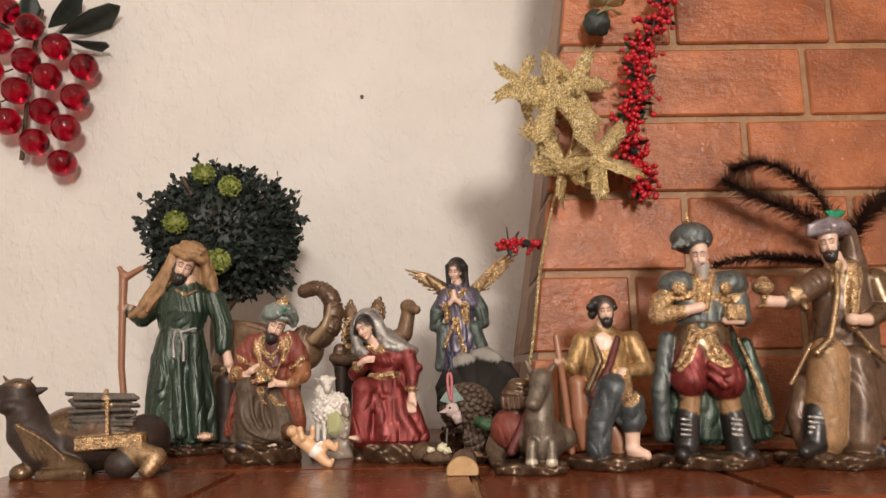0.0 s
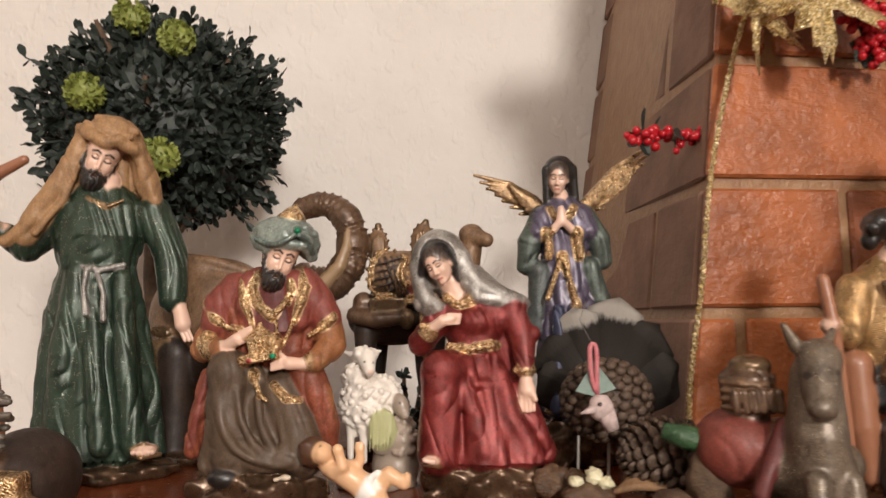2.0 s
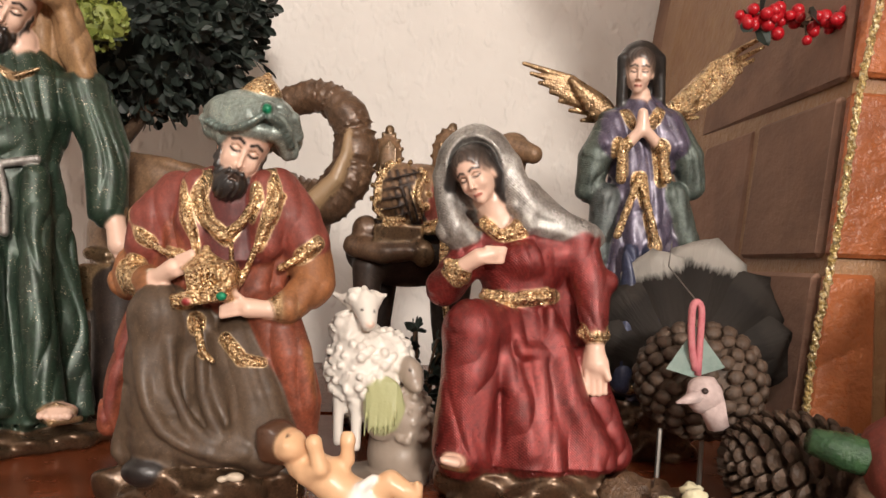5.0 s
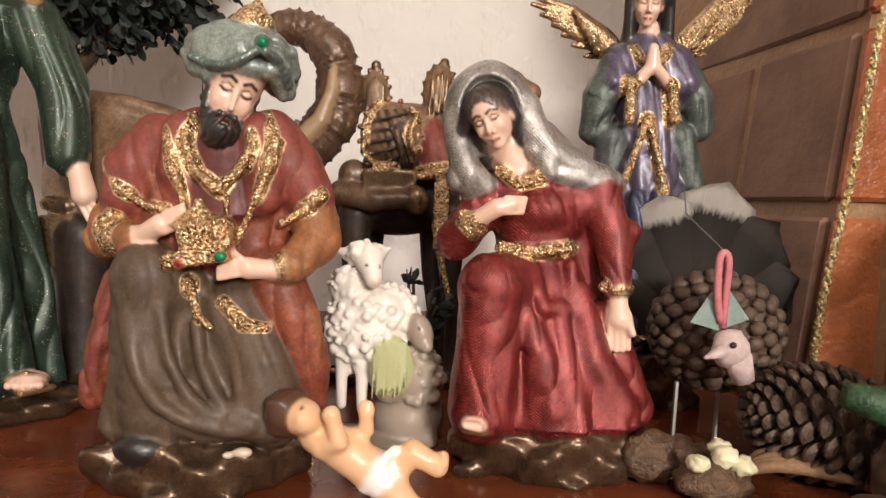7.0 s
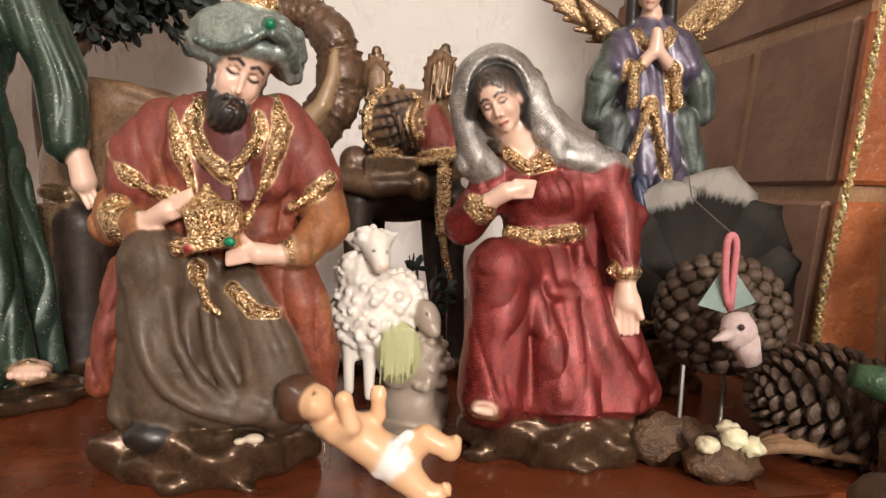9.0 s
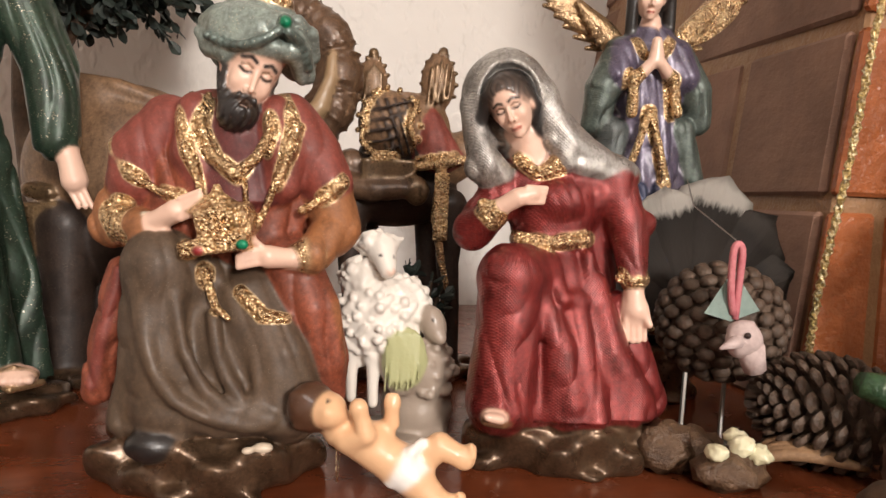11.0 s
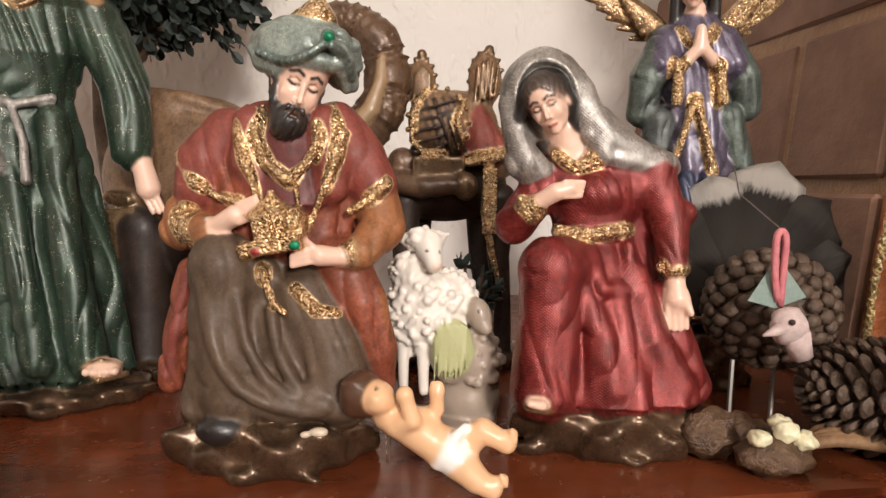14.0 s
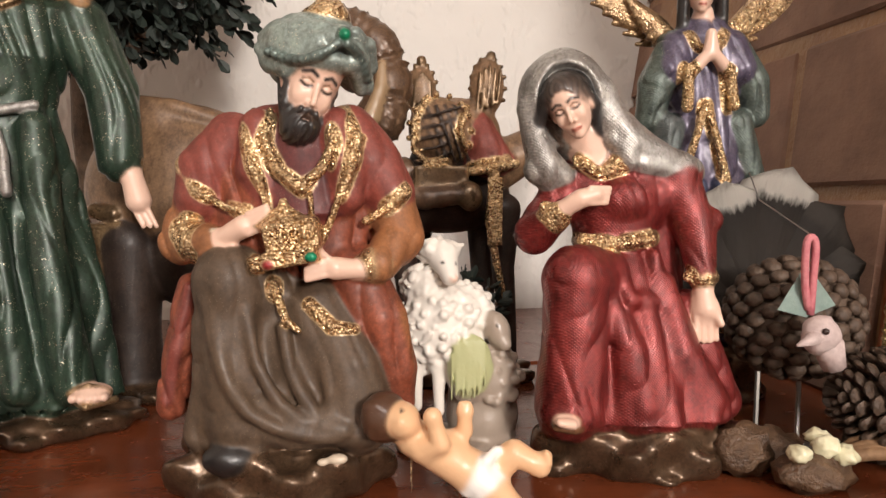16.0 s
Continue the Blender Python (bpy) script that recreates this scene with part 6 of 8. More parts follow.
    f.tube([(45.8, -11.9, 13.3, 8.54), (50.1, -23.8, 12.6, 6.29)], "black")
    f.tube([(-11.3, -20.6, 45.8, 1.38), (-3.3, -21.7, 44.7, 1.38)], "silver", k=0.6)
    f.tube([(-11.6, -20.6, 41.2, 1.38), (-3.6, -21.7, 40.1, 1.38)], "silver", k=0.6)
    f.tube([(-12, -20.6, 36.5, 1.38), (-4, -21.7, 35.5, 1.38)], "silver", k=0.6)
    f.tube([(-12.3, -20.6, 31.9, 1.38), (-4.3, -21.7, 30.9, 1.37)], "silver", k=0.6)
    f.tube([(36.5, -20.6, 45.2, 1.38), (44.4, -21.7, 44.1, 1.38)], "silver", k=0.6)
    f.tube([(36.1, -20.6, 40.5, 1.38), (44, -21.7, 39.5, 1.38)], "silver", k=0.6)
    f.tube([(35.7, -20.6, 35.9, 1.38), (43.6, -21.7, 34.9, 1.38)], "silver", k=0.6)
    f.tube([(35.3, -20.6, 31.3, 1.38), (43.2, -21.7, 30.3, 1.37)], "silver", k=0.6)
    f.tube([(-12.6, 2.2, 121.7, 7.85), (-24.3, -3.2, 72.6, 8.79), (-24.1, -0, 29.7, 7.64)], "steel")
    f.tube([(64.7, 3.2, 115.2, 6.73), (74.8, -0, 71.2, 7.72), (79.9, 2.2, 45.2, 6.6)], "green")
    f.lace([(55.7, -3.2, 120.6, 2.22), (66.9, -7.6, 82.2, 2.46), (78.6, -3.2, 45.6, 2.73)], "gold")
    f.tube([(24, -3.2, 185, 8.48), (24.3, -4.3, 194, 8.49)], "skin")
    f.tube([(22.3, -11.9, 190, 7.83), (21.9, -14.1, 180.2, 4.45)], "beard", k=2)
    f.stroke([(12.8, -17.3, 192.7, 1.22), (17.6, -19.5, 194, 1.22), (23.9, -17.3, 192.6, 1.22)], "black")
    f.ball((18, -1.1, 222.3), (20.61, 19.46, 16.03), "steel", k=2)
    f.tube([(-4.8, -14.1, 211, 2.52), (15.5, -8.7, 232.5, 1.7)], "steel", k=1.2)
    f.tube([(2, -14.1, 212.1, 2.52), (15.5, -8.7, 232.5, 1.7)], "steel", k=1.2)
    f.tube([(8.8, -14.1, 213.1, 2.52), (15.5, -8.7, 232.5, 1.7)], "steel", k=1.2)
    f.tube([(15.6, -14.1, 214.1, 2.52), (15.5, -8.7, 232.5, 1.7)], "steel", k=1.2)
    f.tube([(22.4, -14.1, 215.2, 2.52), (15.5, -8.7, 232.5, 1.7)], "steel", k=1.2)
    f.tube([(29.2, -14.1, 216.2, 2.52), (15.5, -8.7, 232.5, 1.7)], "steel", k=1.2)
    f.stroke([(-5.7, -13, 210.1, 0.9), (12.2, -19.5, 217.2, 0.89), (32.8, -13, 214.1, 0.9)], "silver")
    f.stroke([(17.1, -10.8, 233.1, 0.91), (11.3, -20.6, 217, 0.89), (15.3, -19.5, 206.4, 0.89)], "silver")
    f.lace([(16, -1.1, 234, 6.89), (15.3, -1.1, 239.9, 4.02), (14.8, -1.1, 249.4, 1.73)], "gold")
    f.ball((15.2, -1.1, 238.8), (5.17, 5.17, 2.3), "gold", k=1)
    f.head((19.0, -16.4, 202.2), (12, 12.6, 15.5), (10, 0, -20))
    return f.cast("standing_king_figurine", pose(0.235, 0.685, 0, 0, 0, -0.1), "painted resin king figurine in a steel-blue turban and red breeches", "figurine")


def turbaned_king():
    f = Clay(1.0)
    f.rock((6.1, -2.7), 56.25, 35.36, 13.93, "stone", seed=9)
    f.loft([(26.7, 16.8, 12.9, 52.99, 19.87), (69.9, 22.3, 11.8, 46.81, 18.95), (113.8, 25.8, 5.4, 33.5, 17.87), (147, 27.8, 2.2, 30.27, 19.06), (181, 30, 3.2, 31.71, 16.99), (192.5, 30.2, 3.2, 17.04, 12.49)], "brown", folds=(7, 0.06, 0.4))
    f.tube([(2.8, -2.2, 176.1, 13.47), (-22.1, -6.5, 162.5, 11.11), (-34.9, -8.6, 155.8, 7.74)], "brown")
    f.lace([(-30.3, -10.8, 167.7, 6.08), (-18.4, -10.8, 149.3, 6.05)], "oldgold")
    f.tube([(-37.7, -9.7, 155.1, 5.52), (-53, -11.8, 155.7, 6.05)], "skin")
    f.lace([(-58.8, -11.8, 152.5, 2.75), (-59, -11.8, 162.4, 3.31)], "gold")
    f.ball((-58.3, -11.8, 170.2), (10.5, 9.39, 8.29), "gold", k=1.5)
    f.ball((-57.5, -11.8, 177.9), (4.98, 4.98, 3.32), "gold", k=1)
    f.ball((-61.2, -11.8, 150.8), (5.5, 5.5, 2.2), "gold", k=1)
    f.tube([(55.9, -2.2, 174.3, 14.58), (60.5, -7.5, 148.5, 12.16), (38.7, -18.3, 136.4, 7.59)], "bronze")
    f.tube([(34.7, -20.4, 136.3, 5.95), (18.6, -24.7, 136.2, 6.45)], "skin")
    f.lace([(17.8, -8.6, 192, 4.47), (9.5, -19.4, 161.8, 4.91), (-3.6, -22.6, 118.5, 4.83), (-18.5, -22.6, 105.4, 5.35)], "oldgold")
    f.lace([(35.5, -8.6, 190.6, 5.02), (25.8, -19.4, 161.5, 6), (19.7, -21.5, 128.9, 5.39)], "gold")
    f.lace([(25.1, -20.4, 123.6, 4.31), (35.9, -21.5, 107.4, 4.82), (48.2, -19.4, 96.7, 4.82)], "oldgold")
    f.lace([(-20.7, -18.3, 113.6, 3.23), (-35.3, -21.5, 92.5, 3.2), (-44.9, -21.5, 76.9, 3.19)], "oldgold")
    f.tube([(-0.4, -8.6, 102.8, 17.45), (-7.9, -11.8, 65.7, 18.28), (-12.3, -10.8, 29.2, 18.13)], "tan")
    f.tube([(25.2, -7.5, 97.1, 16.37), (23.3, -10.8, 60, 17.2), (19, -10.8, 23.6, 19.17)], "brown")
    f.tube([(-22.2, 2.2, 76.1, 8.81), (-32, 0, 44.3, 9.79), (-30.7, -3.2, 20.9, 6.46)], "brown")
    f.tube([(-20.9, -16.1, 50.4, 10.11), (-27.2, -19.4, 22.5, 10.51)], "black")
    f.tube([(-29.1, -20.4, 20.1, 7.86), (-42.9, -31.2, 16.4, 6.18)], "black")
    f.tube([(28.5, -12.9, 46.9, 10.68), (26.8, -15.1, 21.4, 10.57)], "black")
    f.tube([(28.4, -16.1, 18.9, 7.91), (29.9, -25.8, 15.9, 6.23)], "black")
    f.tube([(-32.7, -24.7, 47, 1.36), (-21.9, -25.8, 45.9, 1.36)], "silver", k=0.6)
    f.tube([(-33.2, -24.7, 42.4, 1.36), (-22.4, -25.8, 41.3, 1.36)], "silver", k=0.6)
    f.tube([(-33.7, -24.7, 37.8, 1.36), (-22.9, -25.8, 36.7, 1.36)], "silver", k=0.6)
    f.tube([(-34.1, -24.7, 33.2, 1.36), (-23.3, -25.8, 32.2, 1.36)], "silver", k=0.6)
    f.tube([(21.6, -3.2, 188.8, 8.99), (16.7, -4.3, 200.1, 9.01)], "skin")
    f.ball((18.2, -1.1, 228.9), (20.5, 19.36, 11.39), "lilac", k=2)
    f.tube([(-6.4, -9.7, 221.7, 2.81), (8.3, -18.3, 224.3, 3.33), (30.9, -9.7, 223.5, 2.81)], "lilac", k=1)
    f.tube([(-6.1, -9.7, 224.5, 2.81), (9.6, -16.7, 228, 3.34), (31.2, -9.7, 226.3, 2.81)], "lilac", k=1)
    f.tube([(-5.8, -9.7, 227.4, 2.81), (10.9, -15.1, 231.8, 3.35), (31.5, -9.7, 229.2, 2.81)], "lilac", k=1)
    f.tube([(-5.5, -9.7, 230.3, 2.81), (12.2, -13.4, 235.5, 3.36), (31.9, -9.7, 232.1, 2.82)], "lilac", k=1)
    f.tube([(23.1, -4.3, 237.4, 1.7), (17.2, -4.3, 245.6, 2.28)], "emerald", k=0.8)
    f.tube([(23.1, -4.3, 237.4, 1.7), (21.3, -4.3, 246.7, 2.28)], "emerald", k=0.8)
    f.tube([(23.1, -4.3, 237.4, 1.7), (25.1, -4.3, 245.5, 2.28)], "emerald", k=0.8)
    f.tube([(23.1, -4.3, 237.4, 1.7), (29.2, -4.3, 246.6, 2.28)], "emerald", k=0.8)
    f.tube([(23.1, -4.3, 237.4, 1.7), (33.1, -4.3, 245.4, 2.28)], "emerald", k=0.8)
    f.tube([(39.5, 3.2, 224.2, 8.01), (44.1, 7.5, 192.9, 12.57)], "brown")
    f.head((7.2, -16.8, 212.2), (12.2, 12.6, 15.5), (8, -4, -34), "hair", "black")
    return f.cast("turbaned_king_figurine", pose(0.372, 0.68, 0, 0, 0, -0.1), "painted resin king figurine in a lilac turban raising a goblet", "figurine")


def ox():
    f = Clay(1.2)
    f.ball((13.4, 10.9, 27.5), (61.29, 36.78, 26.75), "umber")
    f.ball((66.2, 10.9, 29.5), (23.42, 31.22, 25.65), "umber")
    f.ball((-1.2, 5.4, 36.3), (33.24, 27.7, 27.7), "bronze")
    f.tube([(-11.7, -8.2, 21.9, 24.89), (-33.4, -10.9, 40.8, 20.58), (-46, -7.6, 67.2, 14.25)], "umber")
    f.tube([(-35.8, -30.5, 49.1, 2.11), (-15.4, -31.6, 17, 2.09)], "bronze", k=1)
    f.tube([(-30.8, -30.5, 46.5, 2.11), (-10.2, -31.6, 17.5, 2.09)], "bronze", k=1)
    f.tube([(-25.8, -30.5, 43.9, 2.1), (-5, -31.6, 17.9, 2.09)], "bronze", k=1)
    f.tube([(-20.8, -30.5, 41.3, 2.1), (0.2, -31.6, 18.4, 2.09)], "bronze", k=1)
    f.tube([(-15.9, -30.5, 38.7, 2.1), (5.3, -31.6, 18.8, 2.09)], "bronze", k=1)
    f.tube([(-10.9, -30.5, 36.1, 2.1), (10.5, -31.6, 19.2, 2.09)], "bronze", k=1)
    f.ball((-51.7, -8.7, 76.5), (17.55, 15.35, 15.35), "umber", k=3)
    f.ball((-50.3, -16.3, 65.1), (13.51, 11.89, 8.65), "umber", k=3)
    f.tube([(-72.5, -4.4, 80.9, 4.97), (-85.2, -3.3, 80, 2.77)], "umber", k=2)
    f.ball((-49.2, -14.2, 85.2), (11.99, 7.63, 5.45), "bronze", k=2)
    f.tube([(-41.2, -4.4, 77.3, 2.76), (-33.2, -3.3, 79.3, 3.87), (-26.7, -3.3, 81.4, 1.66)], "umber", k=1)
    f.tube([(-46.9, -5.4, 86, 2.21), (-39.7, -5.4, 92.5, 1.11)], "bronze", k=1)
    f.tube([(-62.5, -5.4, 87.3, 2.21), (-68.6, -5.4, 93.9, 1.11)], "bronze", k=1)
    f.dab((-40, -22.9, 78.9), (2.15, 3.22, 1.61), "ink")
    f.tube([(-3.5, -21.8, 15.7, 10.58), (25.6, -30.5, 6.4, 8.85), (-2.7, -34.8, 0.9, 7.23)], "bronze")
    f.box((13, -33.8, 3.5), (23.81, 6.21, 5.18), 2.59, "bronze", k=3)
    f.ball((-30.7, -25, 4.8), (10.5, 9.45, 8.92), "bronze", k=3)
    f.ball((62.3, -25, 11.7), (15.78, 12.62, 13.67), "umber", k=3)
    f.tube([(70.1, -21.8, 22.4, 10.6), (93, -25, 16.4, 10.53), (89.1, -30.5, 7, 7.81)], "oldgold", k=4)
    f.box((49.8, -24, 32.1), (31.78, 7.42, 6.36), 2.12, "gold", (0, -4, 0), k=2)
    f.ball((34.3, -10.9, 39.9), (35.73, 16.24, 16.24), "brown")
    f.tube([(0, -10.7, 75.9, 1.97), (62, -8.9, 74.3, 1.75)], "sticks", k=0.5)
    f.tube([(0.6, -16, 76.5, 1.95), (68.8, -16.8, 72.5, 1.73)], "sticks", k=0.5)
    f.tube([(12.1, -22.3, 75, 1.93), (68.2, -24.6, 74.7, 1.71)], "sticks", k=0.5)
    f.tube([(2.3, -8.9, 70.5, 1.97), (65.2, -10.6, 69.6, 1.75)], "sticks", k=0.5)
    f.tube([(4.4, -16.8, 70, 1.95), (60.8, -18.1, 70.2, 1.73)], "sticks", k=0.5)
    f.tube([(12.3, -24.4, 72.2, 1.93), (73.3, -24.8, 71.7, 1.71)], "sticks", k=0.5)
    f.tube([(6.2, -9.4, 68.7, 1.97), (58.3, -10.1, 64.6, 1.75)], "sticks", k=0.5)
    f.tube([(7.6, -16.5, 67.5, 1.95), (63.4, -17.2, 68.1, 1.73)], "sticks", k=0.5)
    f.tube([(11.7, -24.8, 67.1, 1.92), (73.6, -25, 65.7, 1.71)], "sticks", k=0.5)
    f.tube([(6, -11.9, 61.8, 1.96), (59.4, -10.6, 60.9, 1.74)], "sticks", k=0.5)
    f.tube([(9.2, -17.1, 62.1, 1.94), (61.9, -15.5, 64.4, 1.73)], "sticks", k=0.5)
    f.tube([(14.2, -24.4, 65.6, 1.92), (73.4, -22.3, 64, 1.71)], "sticks", k=0.5)
    f.tube([(1.1, -8.9, 57.6, 1.96), (65.5, -8.9, 58.3, 1.75)], "sticks", k=0.5)
    f.tube([(10.3, -18.4, 58.1, 1.94), (64.9, -18.5, 59.5, 1.72)], "sticks", k=0.5)
    f.tube([(8.1, -21.9, 59.5, 1.93), (64.2, -23.1, 61.3, 1.71)], "sticks", k=0.5)
    f.tube([(5.6, -11.5, 57.3, 1.96), (60.3, -11.8, 56.2, 1.74)], "sticks", k=0.5)
    f.tube([(11.4, -16.9, 55.8, 1.94), (65.2, -17.2, 54.7, 1.72)], "sticks", k=0.5)
    f.tube([(11.7, -23.4, 54.2, 1.92), (70.8, -24.1, 56.2, 1.71)], "sticks", k=0.5)
    f.tube([(2, -10.4, 49.3, 1.96), (60.8, -8.7, 50.8, 1.74)], "sticks", k=0.5)
    f.tube([(7.1, -17.3, 53.8, 1.94), (66.8, -15.4, 50.7, 1.73)], "sticks", k=0.5)
    f.tube([(12.3, -22.9, 51.3, 1.92), (69.5, -24.2, 50.9, 1.7)], "sticks", k=0.5)
    f.tube([(0.9, -11.9, 46.8, 1.95), (59, -10.2, 48.5, 1.74)], "sticks", k=0.5)
    f.tube([(8.7, -16.3, 48.3, 1.94), (65, -17.2, 48.3, 1.72)], "sticks", k=0.5)
    f.tube([(9, -21.9, 47, 1.92), (68.7, -24.2, 47.7, 1.7)], "sticks", k=0.5)
    f.tube([(2.8, -9.5, 42.1, 1.95), (61, -10.1, 44.8, 1.74)], "sticks", k=0.5)
    f.tube([(10.1, -16.3, 44.6, 1.94), (62.8, -16.7, 41.9, 1.72)], "sticks", k=0.5)
    f.tube([(15.6, -23.9, 45, 1.91), (66.5, -23.3, 42.2, 1.7)], "sticks", k=0.5)
    f.lace([(38.5, -16.3, 78.7, 3.25), (47.6, -30.5, 61.9, 3.17), (50.2, -32.7, 40.1, 3.14)], "gold")
    f.lace([(38.5, -16.3, 78.7, 3.25), (25.3, 10.9, 78.1, 3.39)], "gold")
    return f.cast("ox_figurine", pose(-0.362, 0.69, 0, 0, 0, -0.1), "bronze-brown resin ox figurine lying with a bundle of firewood", "figurine")


for make in (kneeling_woman, kneeling_king, shepherd, angel, sheep, baby, camel, elephant, donkey, peddler, standing_king, turbaned_king, ox):
    make()


# ---- ornaments and loose things ----
def dark_leaf():
    m = Mat("dark_leaf", rough=0.55)
    m.to("Base Color", m.ramp(m.noise(70, 4), (0.3, (0.016, 0.022, 0.018)), (0.75, (0.034, 0.048, 0.037))))
    m.bump(m.noise(300, 3), 0.3, 0.0006)
    return m.m


def plain(name, low, high, scale=80, rough=0.5, metal=0.0, bump=0.0008, **inputs):
    m = Mat(name, rough=rough, metal=metal, **inputs)
    m.to("Base Color", m.ramp(m.noise(scale, 5), (0.3, low), (0.72, high)))
    m.bump(m.noise(scale * 4, 4), 0.5, bump)
    return m.m


def glitter():
    m = Mat("gold_glitter", rough=0.28, metal=0.75)
    v = m.node("ShaderNodeTexVoronoi")
    v.inputs["Scale"].default_value = 900
    m.link(m.coords(), v.inputs["Vector"])
    m.to("Base Color", m.ramp(v.outputs["Color"], (0.25, (0.36, 0.25, 0.08)), (0.45, (0.66, 0.49, 0.20)), (0.65, (0.85, 0.68, 0.36)), (0.85, (1.0, 0.92, 0.68))))
    m.bump(v.outputs["Color"], 1.0, 0.0022)
    m.bump(m.noise(330, 3), 1.0, 0.004)
    return m.m


DARK_LEAF = dark_leaf()
LIME_LEAF = plain("lime_leaf", (0.16, 0.20, 0.035), (0.30, 0.34, 0.08), 200)
BARK = plain("bark", (0.05, 0.028, 0.016), (0.13, 0.08, 0.045), 150, 0.75, bump=0.002)
CONE = plain("pine_cone", (0.05, 0.031, 0.02), (0.15, 0.10, 0.068), 220, 0.55, bump=0.0012)
CUT_WOOD = plain("cut_wood", (0.42, 0.25, 0.11), (0.55, 0.36, 0.18), 120, 0.7)
GLITTER = glitter()
BERRY = Mat("red_berry", (0.42, 0.008, 0.016), 0.3).m
RED_GLASS = Mat("red_glass", (0.42, 0.004, 0.022), 0.02, Transmission_Weight=0.9, IOR=1.45).m
DULL_GREEN = plain("dull_green", (0.015, 0.045, 0.02), (0.05, 0.12, 0.05), 160, 0.22, bump=0.002)
TINSEL = plain("black_tinsel", (0.018, 0.010, 0.009), (0.06, 0.03, 0.022), 300, 0.3)
WIRE = Mat("grey_wire", (0.32, 0.30, 0.27), 0.35, 0.8).m
PINK = plain("pink_felt", (0.48, 0.12, 0.15), (0.62, 0.24, 0.25), 300, 0.8)
PALE_PINK = plain("pale_pink_felt", (0.46, 0.35, 0.33), (0.64, 0.52, 0.49), 300, 0.8)
MINT = plain("mint_paper", (0.36, 0.50, 0.45), (0.5, 0.62, 0.56), 200, 0.7)
IVORY = plain("ivory_wax", (0.62, 0.58, 0.36), (0.80, 0.76, 0.55), 120, 0.25)
NUT = plain("walnut_shell", (0.05, 0.026, 0.014), (0.17, 0.10, 0.055), 160, 0.38, bump=0.004)
PETAL = plain("cream_petal", (0.6, 0.5, 0.28), (0.75, 0.66, 0.42), 90)


def feather_mat(name, white):
    m = Mat(name, rough=0.75)
    tc, sep = m.node("ShaderNodeTexCoord"), m.node("ShaderNodeSeparateXYZ")
    m.link(tc.outputs["Generated"], sep.inputs[0])
    ragged = m.math("ADD", sep.outputs["Z"], m.math("MULTIPLY", m.noise(330, 4, (1, 1, 0.25)), 0.16))
    tip = (0.62, 0.58, 0.52) if white else (0.05, 0.04, 0.032)
    m.to("Base Color", m.ramp(ragged, (0.55, (0.052, 0.041, 0.033)), (0.84, (0.03, 0.024, 0.019)), (0.90, tip), (0.98, tip)))
    m.bump(m.noise(500, 2, (1, 1, 0.08)), 0.5, 0.0008)
    return m.m


FEATHER, FEATHER_TIPPED = feather_mat("dark_feather", False), feather_mat("tipped_feather", True)


def sphere(bm, c, r, segs=12, rings=8):
    r = r if isinstance(r, tuple) else (r, r, r)
    bmesh.ops.create_uvsphere(bm, u_segments=segs, v_segments=rings, radius=1, matrix=Matrix.Translation(c) @ Matrix.Diagonal((*r, 1)))
    return bm


def lump(c, r, rough, seed, detail=3):
    """A knobbly stone-like body."""
    bm = bmesh.new()
    bmesh.ops.create_icosphere(bm, subdivisions=detail, radius=1)
    off = Vector((seed * 7.3, seed * 3.1, seed))
    for v in bm.verts:
        s = 1 + rough * noise.noise(v.co * 2.2 + off) + 0.4 * rough * noise.noise(v.co * 6 + off)
        v.co = Vector(c) + Vector(v.co[i] * s * r[i] for i in range(3))
    return bm


def thing(name, at, label, category, group=""):
    ob = new(name)
    ob.empty_display_size = 0.02
    ob.matrix_world = at if isinstance(at, Matrix) else Matrix.Translation(at)
    return tagged(ob, label, category, group)


def small_leaf(bm, at, size, width=0.5, fold=0.25):
    """A leaf of six faces, folded along its rib; at is its pose, pointing along z."""
    rows = [(0.0, 0.05), (0.3, 0.75), (0.65, 1.0), (0.9, 0.5)]
    mid = [bm.verts.new(at @ Vector((0, 0, t * size))) for t, _ in rows] + [bm.verts.new(at @ Vector((0, -0.08 * size, size)))]
    for s in (-1, 1):
        edge = [bm.verts.new(at @ Vector((s * w * width * size * 0.5, -fold * w * size * 0.3, t * size))) for t, w in rows]
        for i in range(3):
            q = (mid[i], edge[i], edge[i + 1], mid[i + 1])
            bm.faces.new(q if s > 0 else q[::-1])
        q = (mid[3], edge[3], mid[4])
        bm.faces.new(q if s > 0 else q[::-1])


def outward(rng, c, n, spread=0.6):
    """A pose at c whose z axis points about along n."""
    n = (Vector(n).normalized() + spread * Vector((rng.uniform(-1, 1), rng.uniform(-1, 1), rng.uniform(-1, 1)))).normalized()
    return Matrix.Translation(c) @ n.to_track_quat("Z", "Y").to_matrix().to_4x4() @ pose(0, 0, 0, 0, 0, rng.uniform(0, 360))


